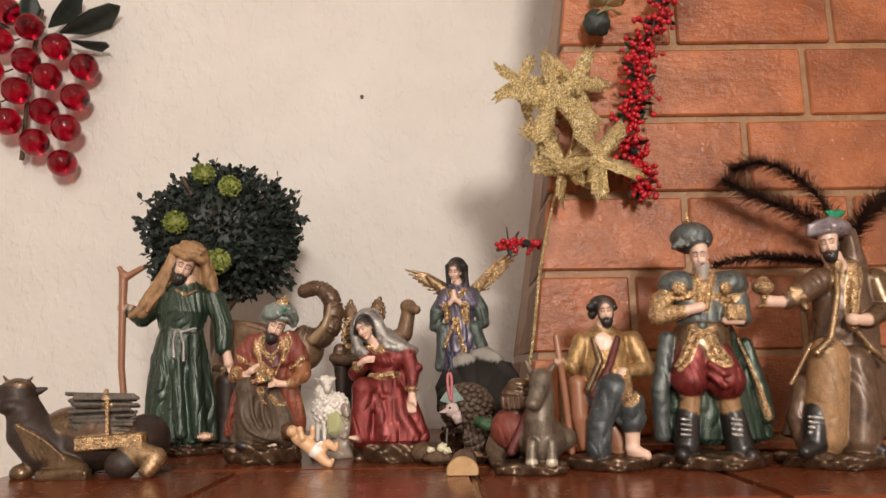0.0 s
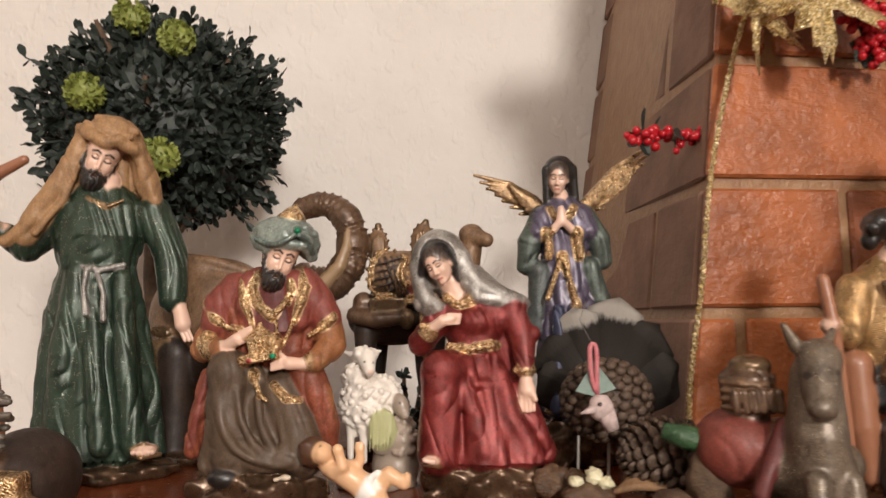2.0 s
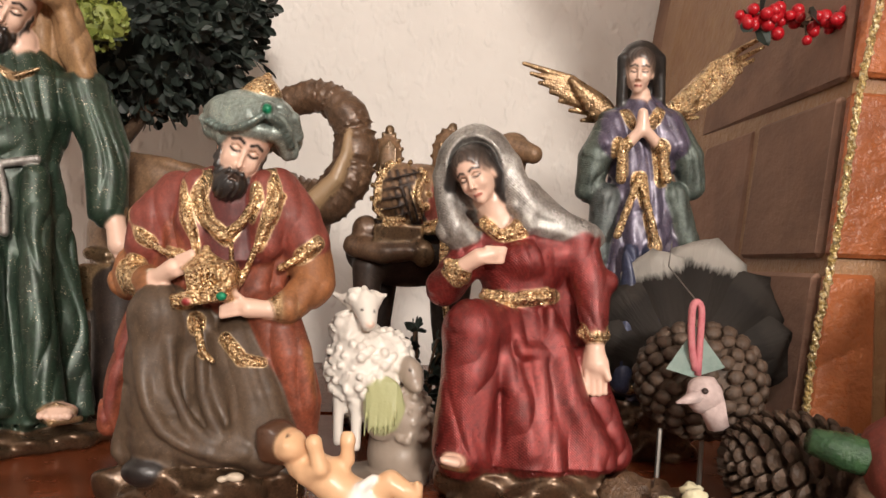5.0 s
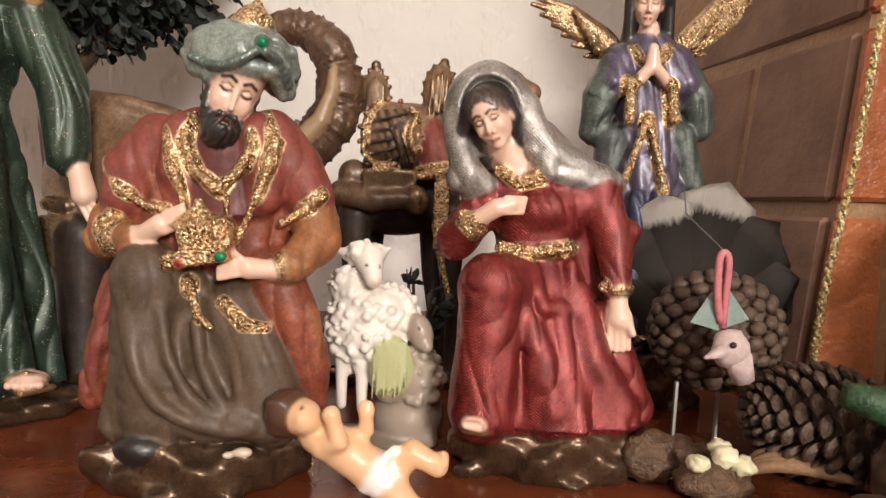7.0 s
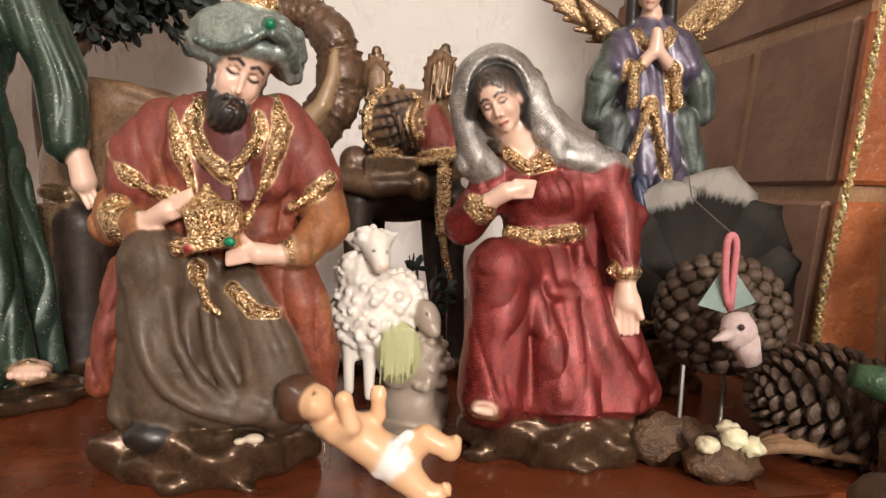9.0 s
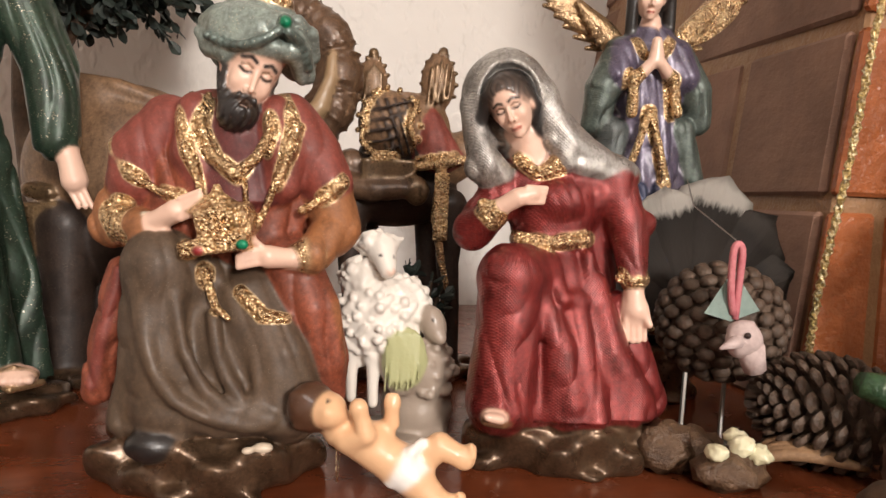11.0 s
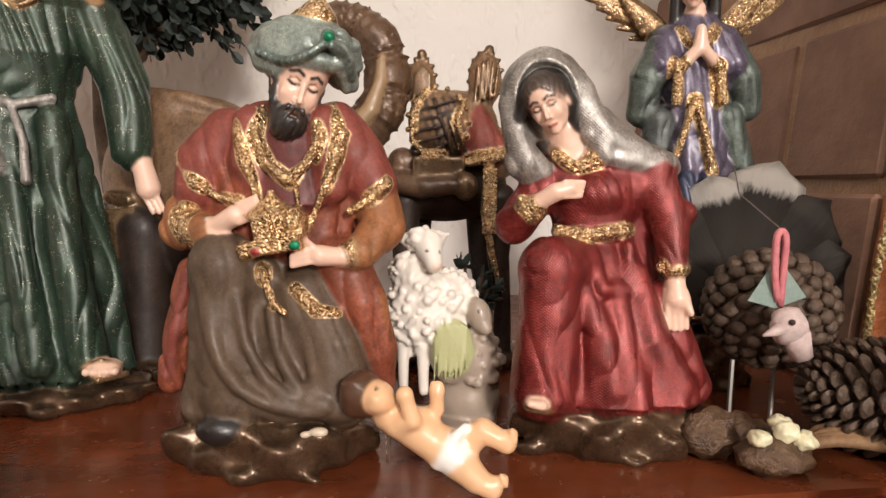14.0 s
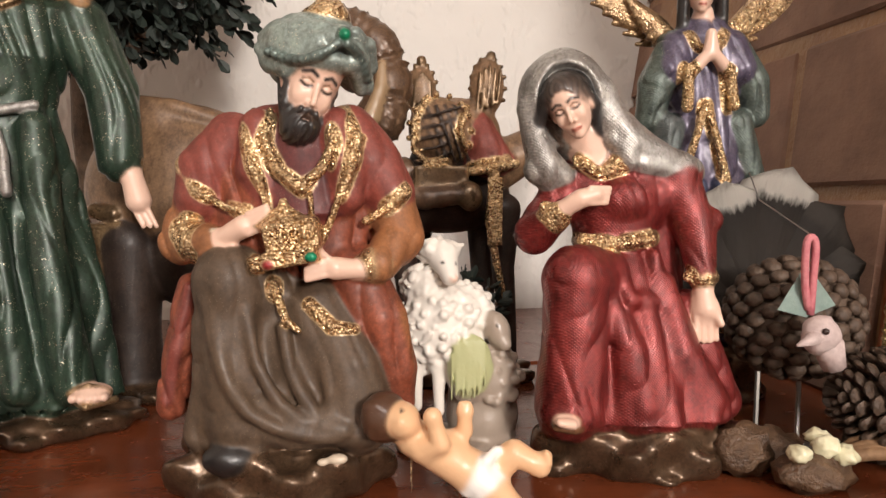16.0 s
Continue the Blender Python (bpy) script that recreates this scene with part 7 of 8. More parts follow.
def tree():
    """A round artificial box tree behind the shepherd."""
    rng = random.Random(11)
    root = thing("artificial_tree", (-0.318, 0.985, 0), "round dark green artificial tree with lime tufts behind the shepherd", "tree")
    bm = rod(bmesh.new(), curve_points([(0, 0, 0), (0.006, 0, 0.08), (-0.004, 0.004, 0.16), (0, 0, 0.26)], 9), [0.016 - 0.001 * i for i in range(9)], 10)
    for i in range(9):
        a = i * 2.4
        rod(bm, [(0, 0, 0.17 + 0.008 * i), (0.05 * math.cos(a), 0.05 * math.sin(a), 0.24 + 0.012 * i), (0.08 * math.cos(a), 0.08 * math.sin(a), 0.29 + 0.01 * i)], [0.006, 0.004, 0.002], 6)
    part("trunk", bm, BARK, root, "brown bark trunk with thin limbs", True)
    c, r = Vector((0, 0, 0.293)), Vector((0.106, 0.082, 0.098))
    crown = lump(c, r * 0.82, 0.12, 3, 4)
    for i in range(4200):
        u, a = rng.uniform(-1, 1), rng.uniform(0, 2 * math.pi)
        w = math.sqrt(1 - u * u)
        n = Vector((w * math.cos(a), w * math.sin(a), u))
        k = rng.uniform(0.8, 1.0) + 0.07 * noise.noise(n * 4)
        p = c + Vector(n[j] * r[j] * k for j in range(3))
        small_leaf(crown, outward(rng, p, n, 0.9), rng.uniform(0.008, 0.0125), rng.uniform(0.55, 0.75))
    for i in range(70):
        a = rng.uniform(0, 2 * math.pi)
        u = rng.uniform(-0.8, 0.95)
        w = math.sqrt(1 - u * u)
        n = Vector((w * math.cos(a), w * math.sin(a), u))
        p = c + Vector(n[j] * r[j] for j in range(3))
        q = p + n * rng.uniform(0.008, 0.02)
        rod(crown, [p - n * 0.01, q], [0.0012, 0.0008], 4)
        for j in range(6):
            small_leaf(crown, outward(rng, p.lerp(q, j / 5), n, 0.9), rng.uniform(0.009, 0.013), 0.6)
    part("crown", crown, DARK_LEAF, root, "dense crown of small dark leaves")
    for p, s in (((-0.012, -0.06, 0.368), 0.017), ((0.03, -0.075, 0.345), 0.017), ((-0.04, -0.078, 0.295), 0.018), ((0.02, -0.083, 0.24), 0.020)):
        bm = lump(p, (s * 0.8, s * 0.6, s * 0.7), 0.3, s * 300, 2)
        for i in range(260):
            n = Vector((rng.gauss(0, 1), rng.gauss(0, 1), rng.gauss(0, 1))).normalized()
            small_leaf(bm, outward(rng, Vector(p) + n * s * 0.72, n, 0.8), 0.0042, 0.8)
        part("lime_tuft", bm, LIME_LEAF, root, "lime green moss tuft")


def grape_ornament():
    root = thing("grape_ornament", (-0.69, 1.15, 0.60), "red glass grape cluster ornament hung on the white wall", "ornament")
    ball = sphere(bmesh.new(), (0, 0, 0), 0.0235, 28, 18)
    first = part("grape", ball, RED_GLASS, root, smooth=True)
    k = 0
    # a slanted lattice of balls: three and a half columns of four
    rows = [(0.020 + 0.0352 * i - 0.0575 * j, (0.074 - 0.047 * i - 0.0078 * j,)) for i in range(4) for j in range(4)]
    for z, xs in rows:
        for x in xs:
            ob = first if k == 0 else first.copy()
            if k:
                scene.collection.objects.link(ob)
            ob.location = (x, -0.030 - 0.006 * (k % 3), z)
            k += 1
    bm = bmesh.new()
    for z, xs in rows:
        for x in xs:
            rod(bm, [(x, -0.022, z), (x * 0.8, -0.004, z + 0.02)], 0.0016, 6)
    rod(bm, [(-0.03, -0.012, -0.14), (-0.03, -0.012, 0.02), (-0.02, -0.012, 0.14)], 0.004, 8)
    part("stem", bm, BARK, root)
    rng = random.Random(2)
    for p, tip in (((0.02, -0.02, 0.09), (0.125, -0.03, 0.142)), ((0.04, -0.02, 0.075), (0.115, -0.03, 0.065)), ((0.0, -0.02, 0.1), (0.055, -0.03, 0.165)), ((-0.04, -0.02, 0.1), (-0.03, -0.03, 0.16)), ((-0.07, -0.02, 0.1), (-0.14, -0.03, 0.15))):
        bm, d = bmesh.new(), Vector(tip) - Vector(p)
        at = Matrix.Translation(p) @ d.to_track_quat("Z", "Y").to_matrix().to_4x4()
        small_leaf(bm, at, d.length, 0.55, 0.4)
        bmesh.ops.subdivide_edges(bm, edges=list(bm.edges), cuts=2, use_grid_fill=True, smooth=0.4)
        bmesh.ops.solidify(bm, geom=list(bm.faces), thickness=0.0012)
        part("leaf", bm, DARK_LEAF, root, "dark metal leaf", True)
    bm = bmesh.new()
    for c in ((-0.06, 0.12), (-0.1, 0.115)):
        rod(bm, [(c[0] + (0.02 - 0.0012 * i) * math.cos(i * 0.6), -0.025, c[1] + (0.02 - 0.0012 * i) * math.sin(i * 0.6)) for i in range(14)], 0.0022, 6)
    part("tendril", bm, DARK_LEAF, root)


def maple_leaf(root, at, size, seed):
    """A jagged five-lobed leaf, veined and curled."""
    rng = random.Random(seed)
    bm = bmesh.new()
    n = 70
    reach = []
    for i in range(n):
        a = 2 * math.pi * i / n
        lobes = 0.34 + 0.74 * abs(math.cos(2.5 * (a - math.pi / 2))) ** 2.0
        if abs(a - 1.5 * math.pi) < 0.25:
            lobes *= 0.45
        reach.append(lobes * (1 + 0.20 * (i % 2) + rng.uniform(-0.08, 0.08)))
    both = []
    for back in (0.0, 0.0008):
        jitter = random.Random(seed + 50)
        rings = [[bm.verts.new((0, back, 0))] * n]
        for k in range(1, 6):
            ring = []
            for i in range(n):
                a, t = 2 * math.pi * i / n, k / 5
                r = size * t * (reach[i] * t + 0.6 * (1 - t))
                vein = 0.05 * size * abs(math.sin(2.5 * (a - math.pi / 2))) * t
                curl = 0.22 * size * t * t * math.sin(a * 1.5 + seed) + 0.10 * size * t * math.sin(5 * a + seed)
                ring.append(bm.verts.new((r * math.cos(a), back + vein + curl + jitter.uniform(-0.03, 0.03) * size, r * math.sin(a))))
            rings.append(ring)
        for k in range(5):
            for i in range(n):
                h = (i + 1) % n
                q = (rings[k][i], rings[k + 1][i], rings[k + 1][h], rings[k][h])
                q = q[:3] if k == 0 else q
                bm.faces.new(q if not back else q[::-1])
        both.append(rings[-1])
    for i in range(n):
        h = (i + 1) % n
        bm.faces.new((both[0][i], both[1][i], both[1][h], both[0][h]))
    bm.transform(at)
    part("gold_leaf", bm, GLITTER, root, "crumpled gold glitter leaf", True)


def gold_spray():
    root = thing("gold_leaf_spray", (0.14, 0.775, 0.36), "glittering gold maple leaf spray on the chimney edge", "ornament")
    for i, (x, y, z, rx, ry, rz, s) in enumerate(((-0.045, -0.012, 0.066, 10, -48, -20, 0.032), (-0.004, -0.014, 0.046, -6, -14, 12, 0.050), (0.022, -0.008, 0.068, 8, 20, 20, 0.036), (0.040, -0.022, -0.030, -14, 112, -12, 0.046),
                                                  (0.002, -0.012, -0.036, 12, 188, 22, 0.040), (-0.016, 0.004, 0.005, 14, 200, 40, 0.034))):
        maple_leaf(root, pose(x, y, z, rx, ry, rz), s, i + 1)
    bm = rod(bmesh.new(), curve_points([(0.035, -0.01, 0.09), (0.02, -0.006, 0.02), (0.004, 0.0, -0.06)], 10), 0.0014, 6)
    part("stem", bm, GLITTER, root)


def gold_cord():
    """Twisted cord pinned down the chimney's edge."""
    line = curve_points([(0.150, 0.786, 0.34), (0.131, 0.788, 0.28), (0.114, 0.790, 0.205), (0.104, 0.791, 0.13), (0.092, 0.792, 0.06), (0.089, 0.792, 0.010)], 120)
    bm = bmesh.new()
    for s in (0, math.pi):
        rod(bm, [p + Vector((0.0011 * math.cos(i * 1.7 + s), 0.0011 * math.sin(i * 1.7 + s), 0)) for i, p in enumerate(line)], [0.0013 + 0.0005 * math.sin(i * 2.9 + s) for i in range(len(line))], 6)
    tagged(mesh_object("gold_garland", bm, GLITTER, True), "twisted gold glitter garland hanging along the chimney edge", "garland")


def berry_spray(name, line, n, spread, size, seed, label):
    rng = random.Random(seed)
    root = thing(name, line[0], label, "garland")
    base = Vector(line[0])
    pts = [p - base for p in curve_points(line, 40)]
    part("twig", rod(bmesh.new(), pts, 0.0022, 6), BARK, root)
    first = part("berry", sphere(bmesh.new(), (0, 0, 0), size, 10, 7), BERRY, root, smooth=True)
    stems, leaves = bmesh.new(), bmesh.new()
    for i in range(n):
        ob = first if i == 0 else first.copy()
        if i:
            scene.collection.objects.link(ob)
        p = pts[min(39, int(40 * (i + rng.random()) / n))]
        q = p + Vector((rng.gauss(0, spread), -abs(rng.gauss(0, spread * 0.6)) - 0.002, rng.gauss(0, spread * 0.8)))
        ob.location = q
        s = rng.uniform(0.8, 1.15)
        ob.scale = (s, s, s)
        rod(stems, [p, p.lerp(q, 0.6) + Vector((0, 0, 0.003)), q], 0.0006, 4)
    for i in range(n // 5):
        p = rng.choice(pts)
        small_leaf(leaves, outward(rng, p, (rng.uniform(-1, 1), -0.4, rng.uniform(-1, 1)), 0.5), rng.uniform(0.012, 0.026), 0.4)
    part("stalks", stems, BARK, root)
    part("leaves", leaves, DARK_LEAF, root, "small dark green leaves")
    return root


def flower_bud():
    root = thing("cream_flower", (0.205, 0.775, 0.53), "cream artificial flower on the garland", "flower")
    for i in range(6):
        a = i * 1.05
        bm = bmesh.new()
        small_leaf(bm, pose(0, 0, 0, 0, 0, 0) @ Vector((math.cos(a), -0.5, math.sin(a) + 0.3)).to_track_quat("Z", "Y").to_matrix().to_4x4(), 0.026, 0.8, 0.5)
        bmesh.ops.solidify(bm, geom=list(bm.faces), thickness=0.0006)
        part("petal", bm, PETAL, root, smooth=True)
    part("bulb", lump((-0.012, 0, -0.022), (0.016, 0.013, 0.016), 0.3, 4), DARK_LEAF, root, "dark green bud", True)


def tinsel_branch(line, seed, size=0.022):
    rng = random.Random(seed)
    root = thing("tinsel_branch", line[0], "black glittery tinsel pine branch leaning on the bricks", "branch", "tinsel branches")
    pts = [p - Vector(line[0]) for p in curve_points(line, 60)]
    part("stem", rod(bmesh.new(), pts, 0.0013, 5), TINSEL, root)
    bm = bmesh.new()
    for i in range(10, 60):
        d = (pts[min(i + 1, 59)] - pts[i - 1]).normalized()
        for j in range(17):
            side = Vector((rng.gauss(0, 1), rng.gauss(0, 1), rng.gauss(0, 1)))
            side = (side - d * side.dot(d)).normalized()
            p = pts[i] + d * rng.uniform(-0.001, 0.001)
            q = p + (side + 0.5 * d).normalized() * size * rng.uniform(0.7, 1.1)
            w = d.cross(side) * 0.0011
            v = [bm.verts.new(x) for x in (p - w, p + w, p + side * 0.0006, q)]
            for f in ((0, 1, 3), (1, 2, 3), (2, 0, 3)):
                bm.faces.new([v[k] for k in f])
    part("needles", bm, TINSEL, root, "thin black needles")


def scale_mesh(name, r):
    """One woody scale, thick at the tip; z points outward."""
    bm = bmesh.new()
    rings = []
    for z, w, h, y in ((0.0, 0.35, 0.12, 0.0), (0.5, 0.8, 0.2, 0.02), (0.85, 1.0, 0.42, 0.12), (1.0, 0.7, 0.38, 0.24), (1.08, 0.2, 0.12, 0.3)):
        rings.append([bm.verts.new((r * w * math.cos(a), r * (y + h * math.sin(a)), r * 1.5 * z)) for a in (2 * math.pi * k / 6 for k in range(6))])
    for a, b in zip(rings, rings[1:]):
        for k in range(6):
            bm.faces.new((a[k], a[(k + 1) % 6], b[(k + 1) % 6], b[k]))
    bm.faces.new(rings[-1])
    data = bpy.data.meshes.new(name)
    bm.to_mesh(data)
    bm.free()
    data.materials.append(CONE)
    return data


def pine_cone(root, at, length, radius, n, size, lean):
    """Scales in a spiral round a core; at: the cone's pose, its axis along z."""
    core = bmesh.new()
    rod(core, [(0, 0, length * t) for t in (0.0, 0.15, 0.4, 0.7, 0.95)], [radius * s for s in (0.3, 0.62, 0.7, 0.5, 0.15)], 14)
    core.transform(at)
    part("core", core, CONE, root, smooth=True)
    data = scale_mesh("scale", size)
    for i in range(n):
        t = (i + 0.5) / n
        z = length * (0.04 + 0.92 * t)
        girth = radius * math.sin(math.pi * (0.14 + 0.80 * t)) ** 0.65
        a = i * 2.39996
        ob = new("scale", data)
        ob.parent = root
        tilt = lean + 55 * t
        s = 0.75 + 0.5 * math.sin(math.pi * t) - 0.25 * t
        stretch = 0.62 * girth / (1.5 * size)
        ob.matrix_local = at @ Matrix.Translation((0.42 * girth * math.cos(a), 0.42 * girth * math.sin(a), z)) @ Matrix.Rotation(a + math.pi / 2, 4, "Z") @ Matrix.Rotation(radians(90 - tilt), 4, "X") @ Matrix.Diagonal((s, s, stretch, 1))


def feather(root, at, length, width, material, seed):
    rng = random.Random(seed)
    bm, rows = bmesh.new(), []
    for i in range(13):
        t = i / 12
        w = width * (0.15 + 0.85 * min(1, t * 2.0)) * (1 if t < 0.86 else 1 - 0.55 * ((t - 0.86) / 0.14) ** 2)
        rows.append([bm.verts.new((w * s * 0.5 + rng.uniform(-1, 1) * 0.0004, 0.18 * width * abs(s) - 0.10 * length * t * t, length * (t - 0.05 * abs(s) * t) + rng.uniform(-1, 1) * 0.0008 * t)) for s in (-1, -0.66, -0.33, 0, 0.33, 0.66, 1)])
    for a, b in zip(rows, rows[1:]):
        for k in range(6):
            bm.faces.new((a[k], a[k + 1], b[k + 1], b[k]))
    bmesh.ops.solidify(bm, geom=list(bm.faces), thickness=0.0005)
    ob = part("feather", bm, material, root, "white-tipped dark feather" if material == FEATHER_TIPPED else "", True)
    ob.matrix_local = at


def turkey():
    """A turkey made of a pine cone, feathers, felt and wire."""
    root = thing("pine_cone_turkey", (0.021, 0.780, 0), "turkey ornament of a pine cone with dark white-tipped feathers", "ornament")
    c, r = Vector((0.005, -0.004, 0.053)), Vector((0.0285, 0.025, 0.0255))
    part("core", lump(c, r * 0.93, 0.05, 4), CONE, root, smooth=True)
    knob = bpy.data.meshes.new("knob")
    bm = sphere(bmesh.new(), (0, 0, 0), (0.0046, 0.0036, 0.0026), 6, 4)
    bm.to_mesh(knob)
    bm.free()
    knob.materials.append(CONE)
    knob.shade_smooth()
    for i in range(150):
        u, a = 1 - 2 * (i + 0.5) / 150, i * 2.39996
        w = math.sqrt(1 - u * u)
        n = Vector((w * math.cos(a), u, w * math.sin(a)))
        ob = new("knob", knob)
        ob.parent = root
        ob.matrix_local = Matrix.Translation(c + Vector(n[j] * r[j] for j in range(3))) @ n.to_track_quat("Z", "Y").to_matrix().to_4x4() @ pose(0, 0, 0, 12 * math.sin(i * 1.7), 12 * math.cos(i * 2.3), 20)
    for i, (a, size, w, tipped) in enumerate(((-64, 0.050, 0.042, False), (-38, 0.060, 0.046, False), (-15, 0.071, 0.038, True), (12, 0.077, 0.044, True), (38, 0.070, 0.050, False), (64, 0.062, 0.050, False))):
        feather(root, pose(0.016, 0.034 + 0.0012 * i, 0.046, -4, a, -10), size, w, FEATHER_TIPPED if tipped else FEATHER, i)
    for x in (-0.017, 0.003):
        bm = rod(bmesh.new(), [(x, -0.012, 0.032), (x - 0.002, -0.014, 0.004), (x - 0.002, -0.014, 0.0008)], [0.0011, 0.0011, 0.0011], 6)
        for d in (-0.008, 0.0, 0.008):
            rod(bm, [(x - 0.002, -0.014, 0.001), (x - 0.002 + d, -0.026, 0.001)], 0.0009, 5)
        part("wire_leg", bm, WIRE, root)
    snood = curve_points([(-0.012, -0.036, 0.060), (-0.0120, -0.037, 0.075), (-0.0122, -0.038, 0.087), (-0.0142, -0.038, 0.0905), (-0.0163, -0.038, 0.087), (-0.0155, -0.037, 0.072), (-0.013, -0.036, 0.062)], 20)
    part("neck", rod(bmesh.new(), snood, 0.0015, 8), PINK, root, "pink felt neck", True)
    head = lump((-0.012, -0.042, 0.053), (0.0075, 0.006, 0.0078), 0.12, 5)
    rod(head, [(-0.015, -0.044, 0.053), (-0.026, -0.047, 0.0505)], [0.0036, 0.0005], 8)
    rod(head, [(-0.009, -0.042, 0.050), (-0.005, -0.041, 0.040)], [0.0058, 0.0045], 8)
    head_part = part("head", head, PALE_PINK, root, "pale pink felt head with beak", True)
    part("eye", sphere(bmesh.new(), (-0.0145, -0.0476, 0.0555), 0.0013), TINSEL, head_part)
    bm = bmesh.new()
    v = [bm.verts.new(p) for p in ((-0.012, -0.033, 0.080), (-0.025, -0.034, 0.062), (-0.014, -0.036, 0.059), (0.001, -0.034, 0.063))]
    bm.faces.new(v)
    bmesh.ops.solidify(bm, geom=list(bm.faces), thickness=0.0007)
    part("collar", bm, MINT, root, "mint paper collar")
    part("string", rod(bmesh.new(), [(-0.0155, -0.038, 0.092), (-0.010, 0.0, 0.105), (0.004, 0.028, 0.118)], 0.0003, 5), WIRE, root)


def loose_cone():
    root = thing("pine_cone", (0.045, 0.735, 0), "open brown pine cone lying beside the turkey", "pine cone")
    d = Vector((-0.052, 0.018, 0.010)).normalized()
    pine_cone(root, Matrix.Translation((0.037, -0.008, 0.016)) @ d.to_track_quat("Z", "Y").to_matrix().to_4x4(), 0.062, 0.026, 150, 0.0043, 8)


def small_things():
    walnut = lump((-0.022, 0.740, 0.010), (0.012, 0.010, 0.0105), 0.35, 2)
    tagged(mesh_object("walnut_shell", walnut, NUT, True), "wrinkled brown walnut shell beside the kneeling woman", "nut")
    tagged(mesh_object("walnut_shell", lump((-0.006, 0.742, 0.008), (0.009, 0.009, 0.0085), 0.4, 6), NUT, True), "small wrinkled brown nut piece on the shelf", "nut")
    root = thing("nut_candle", (-0.005, 0.722, 0), "half nut shell holding ivory wax lumps", "candle")
    part("shell", lump((0, 0, 0.007), (0.015, 0.011, 0.0075), 0.3, 9), NUT, root, smooth=True)
    for i, (x, y, z, r) in enumerate(((-0.0085, -0.003, 0.0150, 0.0042), (0.003, -0.002, 0.0165, 0.0050), (0.008, -0.005, 0.0140, 0.0045), (0.004, 0.004, 0.018, 0.004))):
        part("wax_lump", lump((x, y, z), (r, r * 0.9, r * 0.8), 0.35, i + 3), IVORY, root, smooth=True)
    log = thing("split_log", (0.03, 0.70, 0), "short bark-covered wood piece with a pale cut end", "log")
    bm = rod(bmesh.new(), [(-0.006, -0.012, 0.0085), (-0.008, -0.020, 0.0095), (-0.011, -0.036, 0.010), (-0.013, -0.052, 0.0100)], [0.005, 0.0095, 0.0115, 0.0122], 18)
    for v in bm.verts:
        v.co += 0.0016 * Vector((noise.noise(v.co * 190), 0, noise.noise(v.co * 170 + Vector((5, 5, 5)))))
        v.co.z = max(v.co.z, 0)
    part("bark", bm, BARK, log, smooth=True)
    bm = bmesh.new()
    bmesh.ops.create_cone(bm, cap_ends=True, segments=18, radius1=0.0150, radius2=0.0142, depth=0.003, matrix=pose(-0.0135, -0.0545, 0.004, 90, 0, 0))
    for v in bm.verts:
        v.co.z = max(v.co.z * 0.9, 0.0006)
    part("cut_end", bm, CUT_WOOD, log, "pale cut wood face")
    husk = thing("dried_husk", (0.040, 0.728, 0), "twisted strip of dry brown husk", "husk")
    dry = plain("dry_husk", (0.16, 0.085, 0.04), (0.34, 0.20, 0.10), 200, 0.7)
    for i in range(6):
        line = curve_points([(-0.030 + 0.002 * i, 0.006 + 0.0015 * i, 0.004), (-0.012, 0.0015 * i, 0.009 + 0.001 * (i % 3)), (0.012, -0.012 + 0.002 * i, 0.006)], 10)
        part("strand", rod(bmesh.new(), line, [0.0012 + 0.0016 * math.sin(math.pi * j / 9) for j in range(10)], 6), dry, husk, smooth=True)
    # a dull green ribbon piece, built in the shape of a small bottle
    bottle = thing("green_ribbon_bottle", (0.052, 0.695, 0), "small dull green ribbon piece in a bottle shape lying on its side", "bottle")
    a, b = Vector((-0.021, 0.008, 0.044)), Vector((0.021, -0.006, 0.033))
    at = [a.lerp(b, t) for t in (0, 0.25, 0.5, 0.55, 0.6, 0.85, 1.0)]
    bm = rod(bmesh.new(), at, [0.0045, 0.0068, 0.0065, 0.006, 0.0065, 0.0068, 0.007], 20)
    part("glass", bm, DULL_GREEN, bottle, smooth=True)
    part("band", rod(bmesh.new(), [a.lerp(b, 0.54), a.lerp(b, 0.58)], 0.0072, 20), CUT_WOOD, bottle, "tan band")
    d = (b - a).normalized()
    part("mouth", rod(bmesh.new(), [b, b + d * 0.002], [0.005, 0.005], 20), Mat("dark_green", (0.01, 0.07, 0.03), 0.3).m, bottle)
    part("prop", lump((0.0, 0.0, 0.016), (0.012, 0.010, 0.0185), 0.3, 8), BARK, bottle, "dark bark piece under it", True)
    bm = rod(bmesh.new(), [(-0.138, WALL_Y - 0.004, 0.575), (-0.138, WALL_Y + 0.01, 0.575)], [0.0032, 0.0032], 10)
    tagged(mesh_object("nail", bm, TINSEL), "small dark nail in the white wall", "nail")


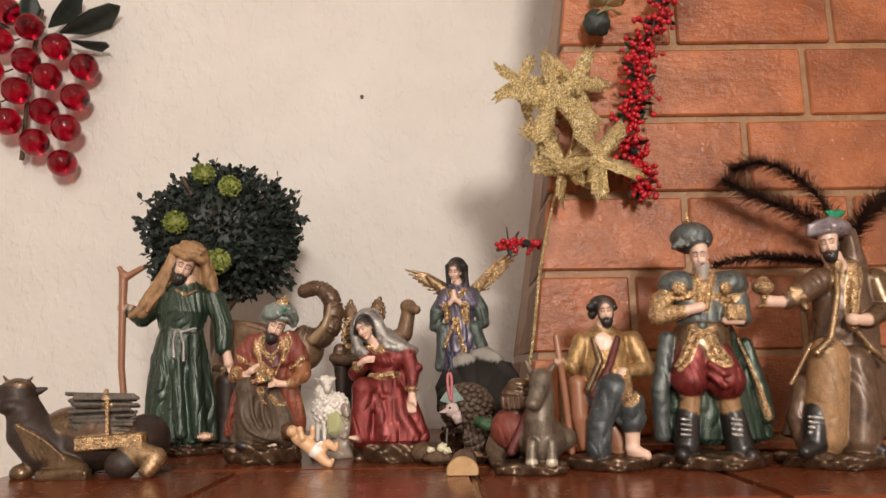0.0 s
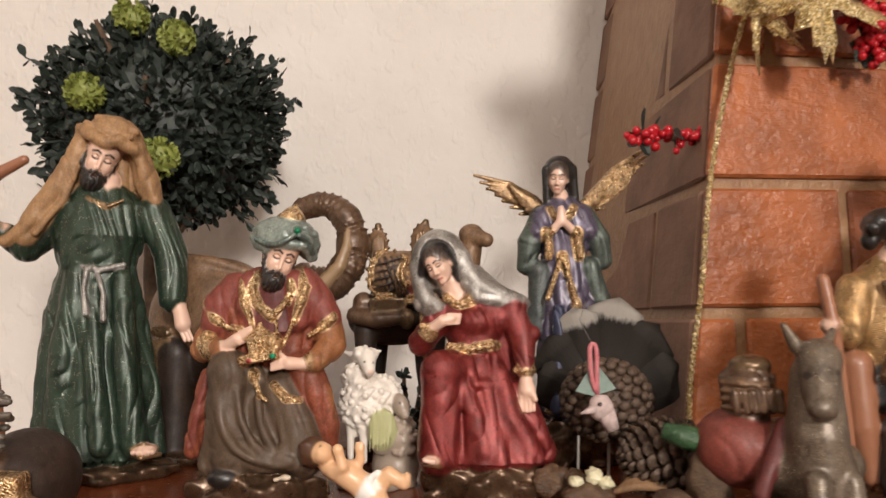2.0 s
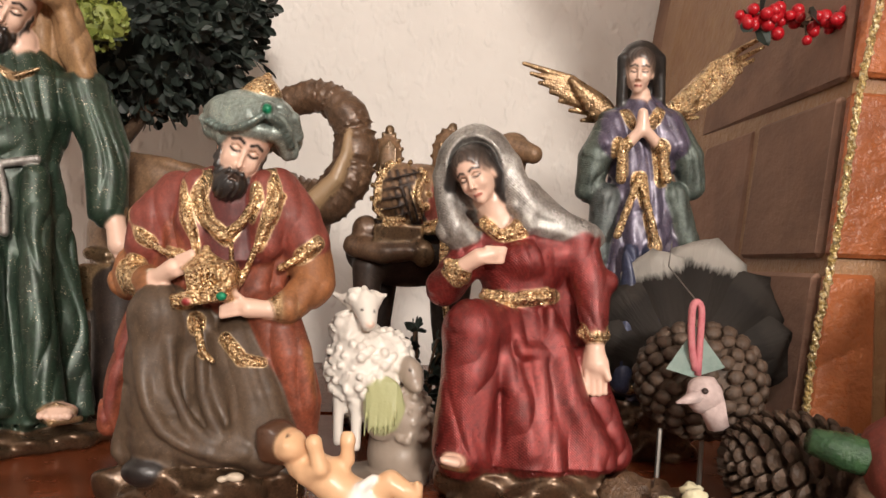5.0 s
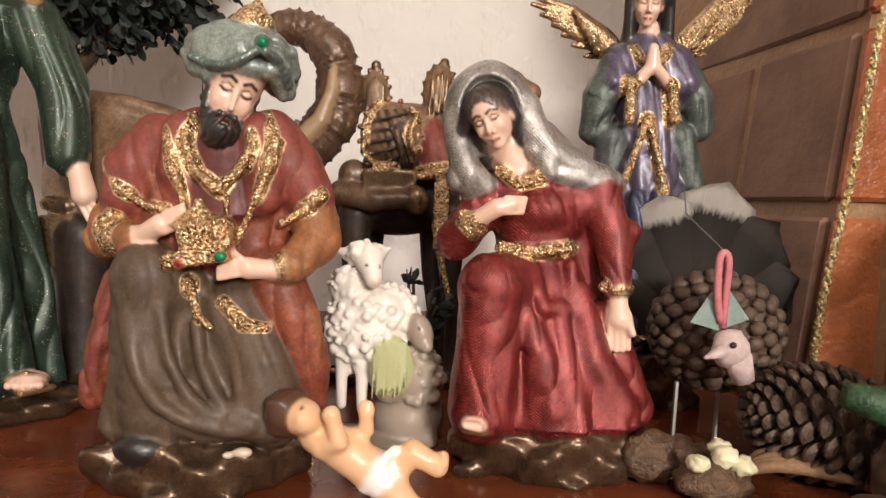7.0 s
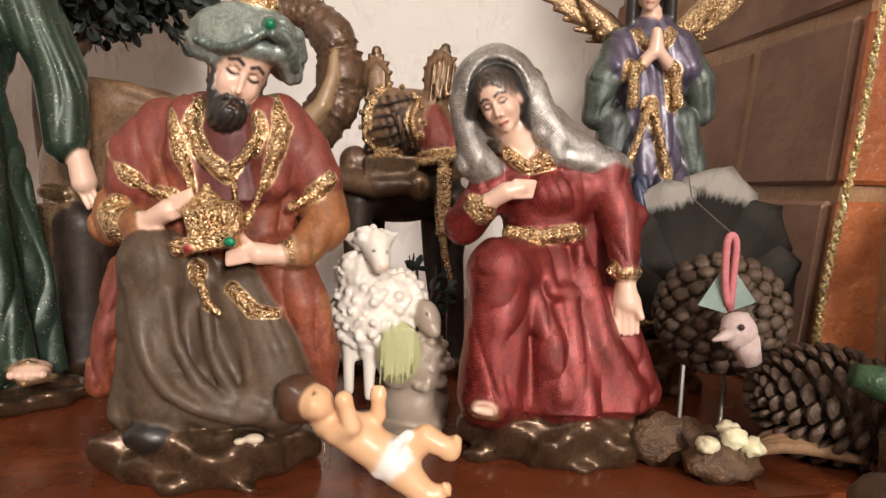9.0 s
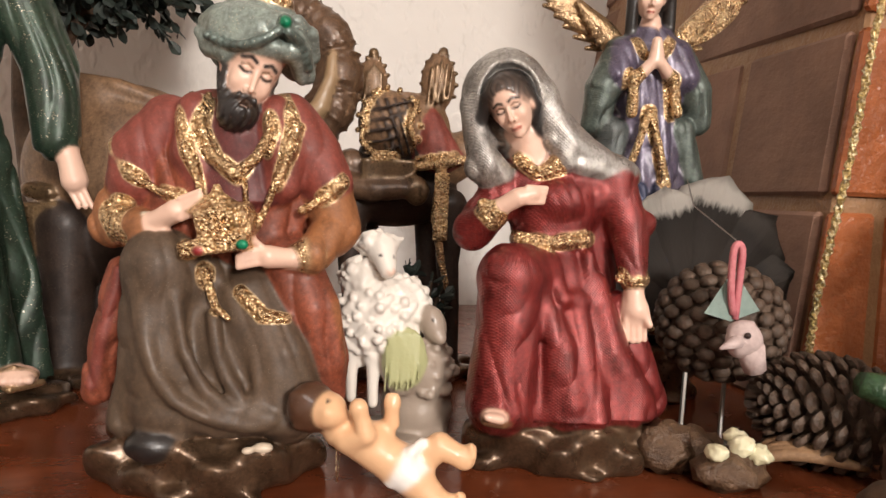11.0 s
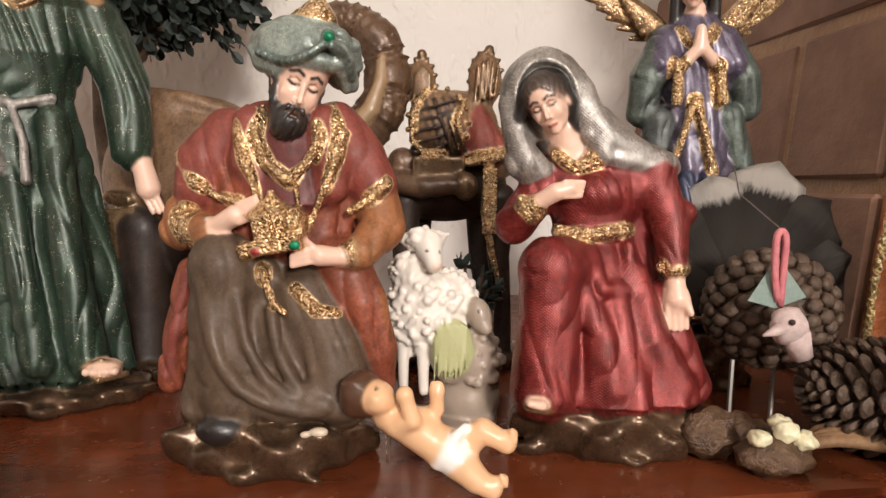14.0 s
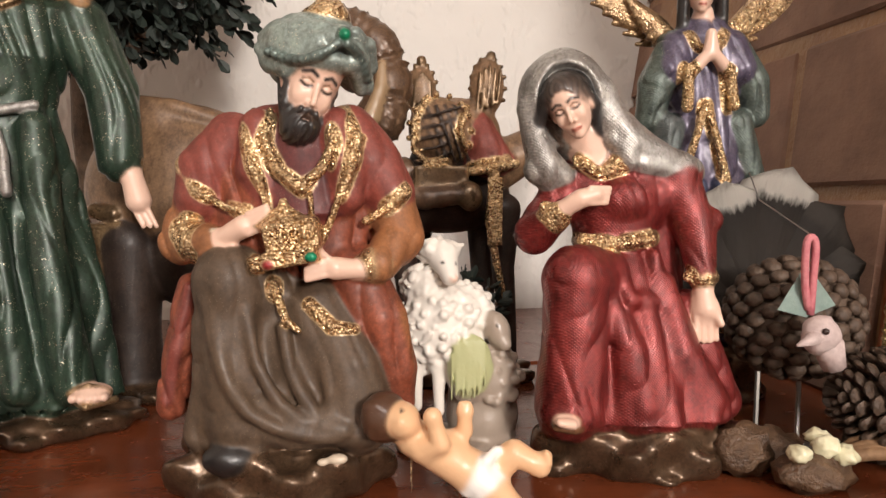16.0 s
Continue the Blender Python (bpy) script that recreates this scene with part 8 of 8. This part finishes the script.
def sprig():
    """A little dark artificial sprig by the camel's feet."""
    rng = random.Random(21)
    root = thing("artificial_sprig", (-0.098, 0.862, 0), "little dark green artificial sprig by the camel", "plant")
    bm, leaves = bmesh.new(), bmesh.new()
    for i in range(7):
        a = i * 0.9
        line = curve_points([(0, 0, 0), (0.006 * math.cos(a), 0.004 * math.sin(a), 0.03), (0.016 * math.cos(a), 0.010 * math.sin(a), 0.052 + 0.006 * (i % 3))], 8)
        rod(bm, line, 0.0009, 5)
        for p in line[2:]:
            for _ in range(5):
                small_leaf(leaves, outward(rng, p, (math.cos(a), math.sin(a), 0.6), 0.8), rng.uniform(0.006, 0.010), 0.5)
    part("stems", bm, BARK, root)
    part("leaves", leaves, DARK_LEAF, root)


sprig()
tree()
grape_ornament()
gold_spray()
gold_cord()
berry_spray("berry_garland", [(0.272, 0.778, 0.60), (0.275, 0.775, 0.53), (0.240, 0.775, 0.47), (0.236, 0.775, 0.42), (0.222, 0.775, 0.37), (0.226, 0.776, 0.33), (0.234, 0.777, 0.295)], 480, 0.0095, 0.0033, 5, "garland of small red berries and dark leaves on bricks")
berry_spray("berry_sprig", [(0.128, 0.818, 0.244), (0.110, 0.826, 0.243), (0.091, 0.830, 0.246), (0.074, 0.832, 0.247)], 48, 0.005, 0.0034, 8, "sprig of small red berries beside the angel's wing")
flower_bud()
tinsel_branch([(0.45, 0.772, 0.20), (0.428, 0.755, 0.247), (0.386, 0.75, 0.268), (0.350, 0.752, 0.285), (0.322, 0.755, 0.302)], 1)
tinsel_branch([(0.46, 0.772, 0.22), (0.430, 0.755, 0.275), (0.400, 0.75, 0.305), (0.365, 0.755, 0.322), (0.335, 0.76, 0.315)], 2)
tinsel_branch([(0.47, 0.772, 0.20), (0.417, 0.76, 0.209), (0.377, 0.755, 0.211), (0.345, 0.755, 0.213), (0.305, 0.76, 0.205)], 3, 0.013)
tinsel_branch([(0.44, 0.772, 0.16), (0.455, 0.76, 0.22), (0.480, 0.755, 0.262), (0.515, 0.755, 0.285)], 4)
turkey()
loose_cone()
small_things()
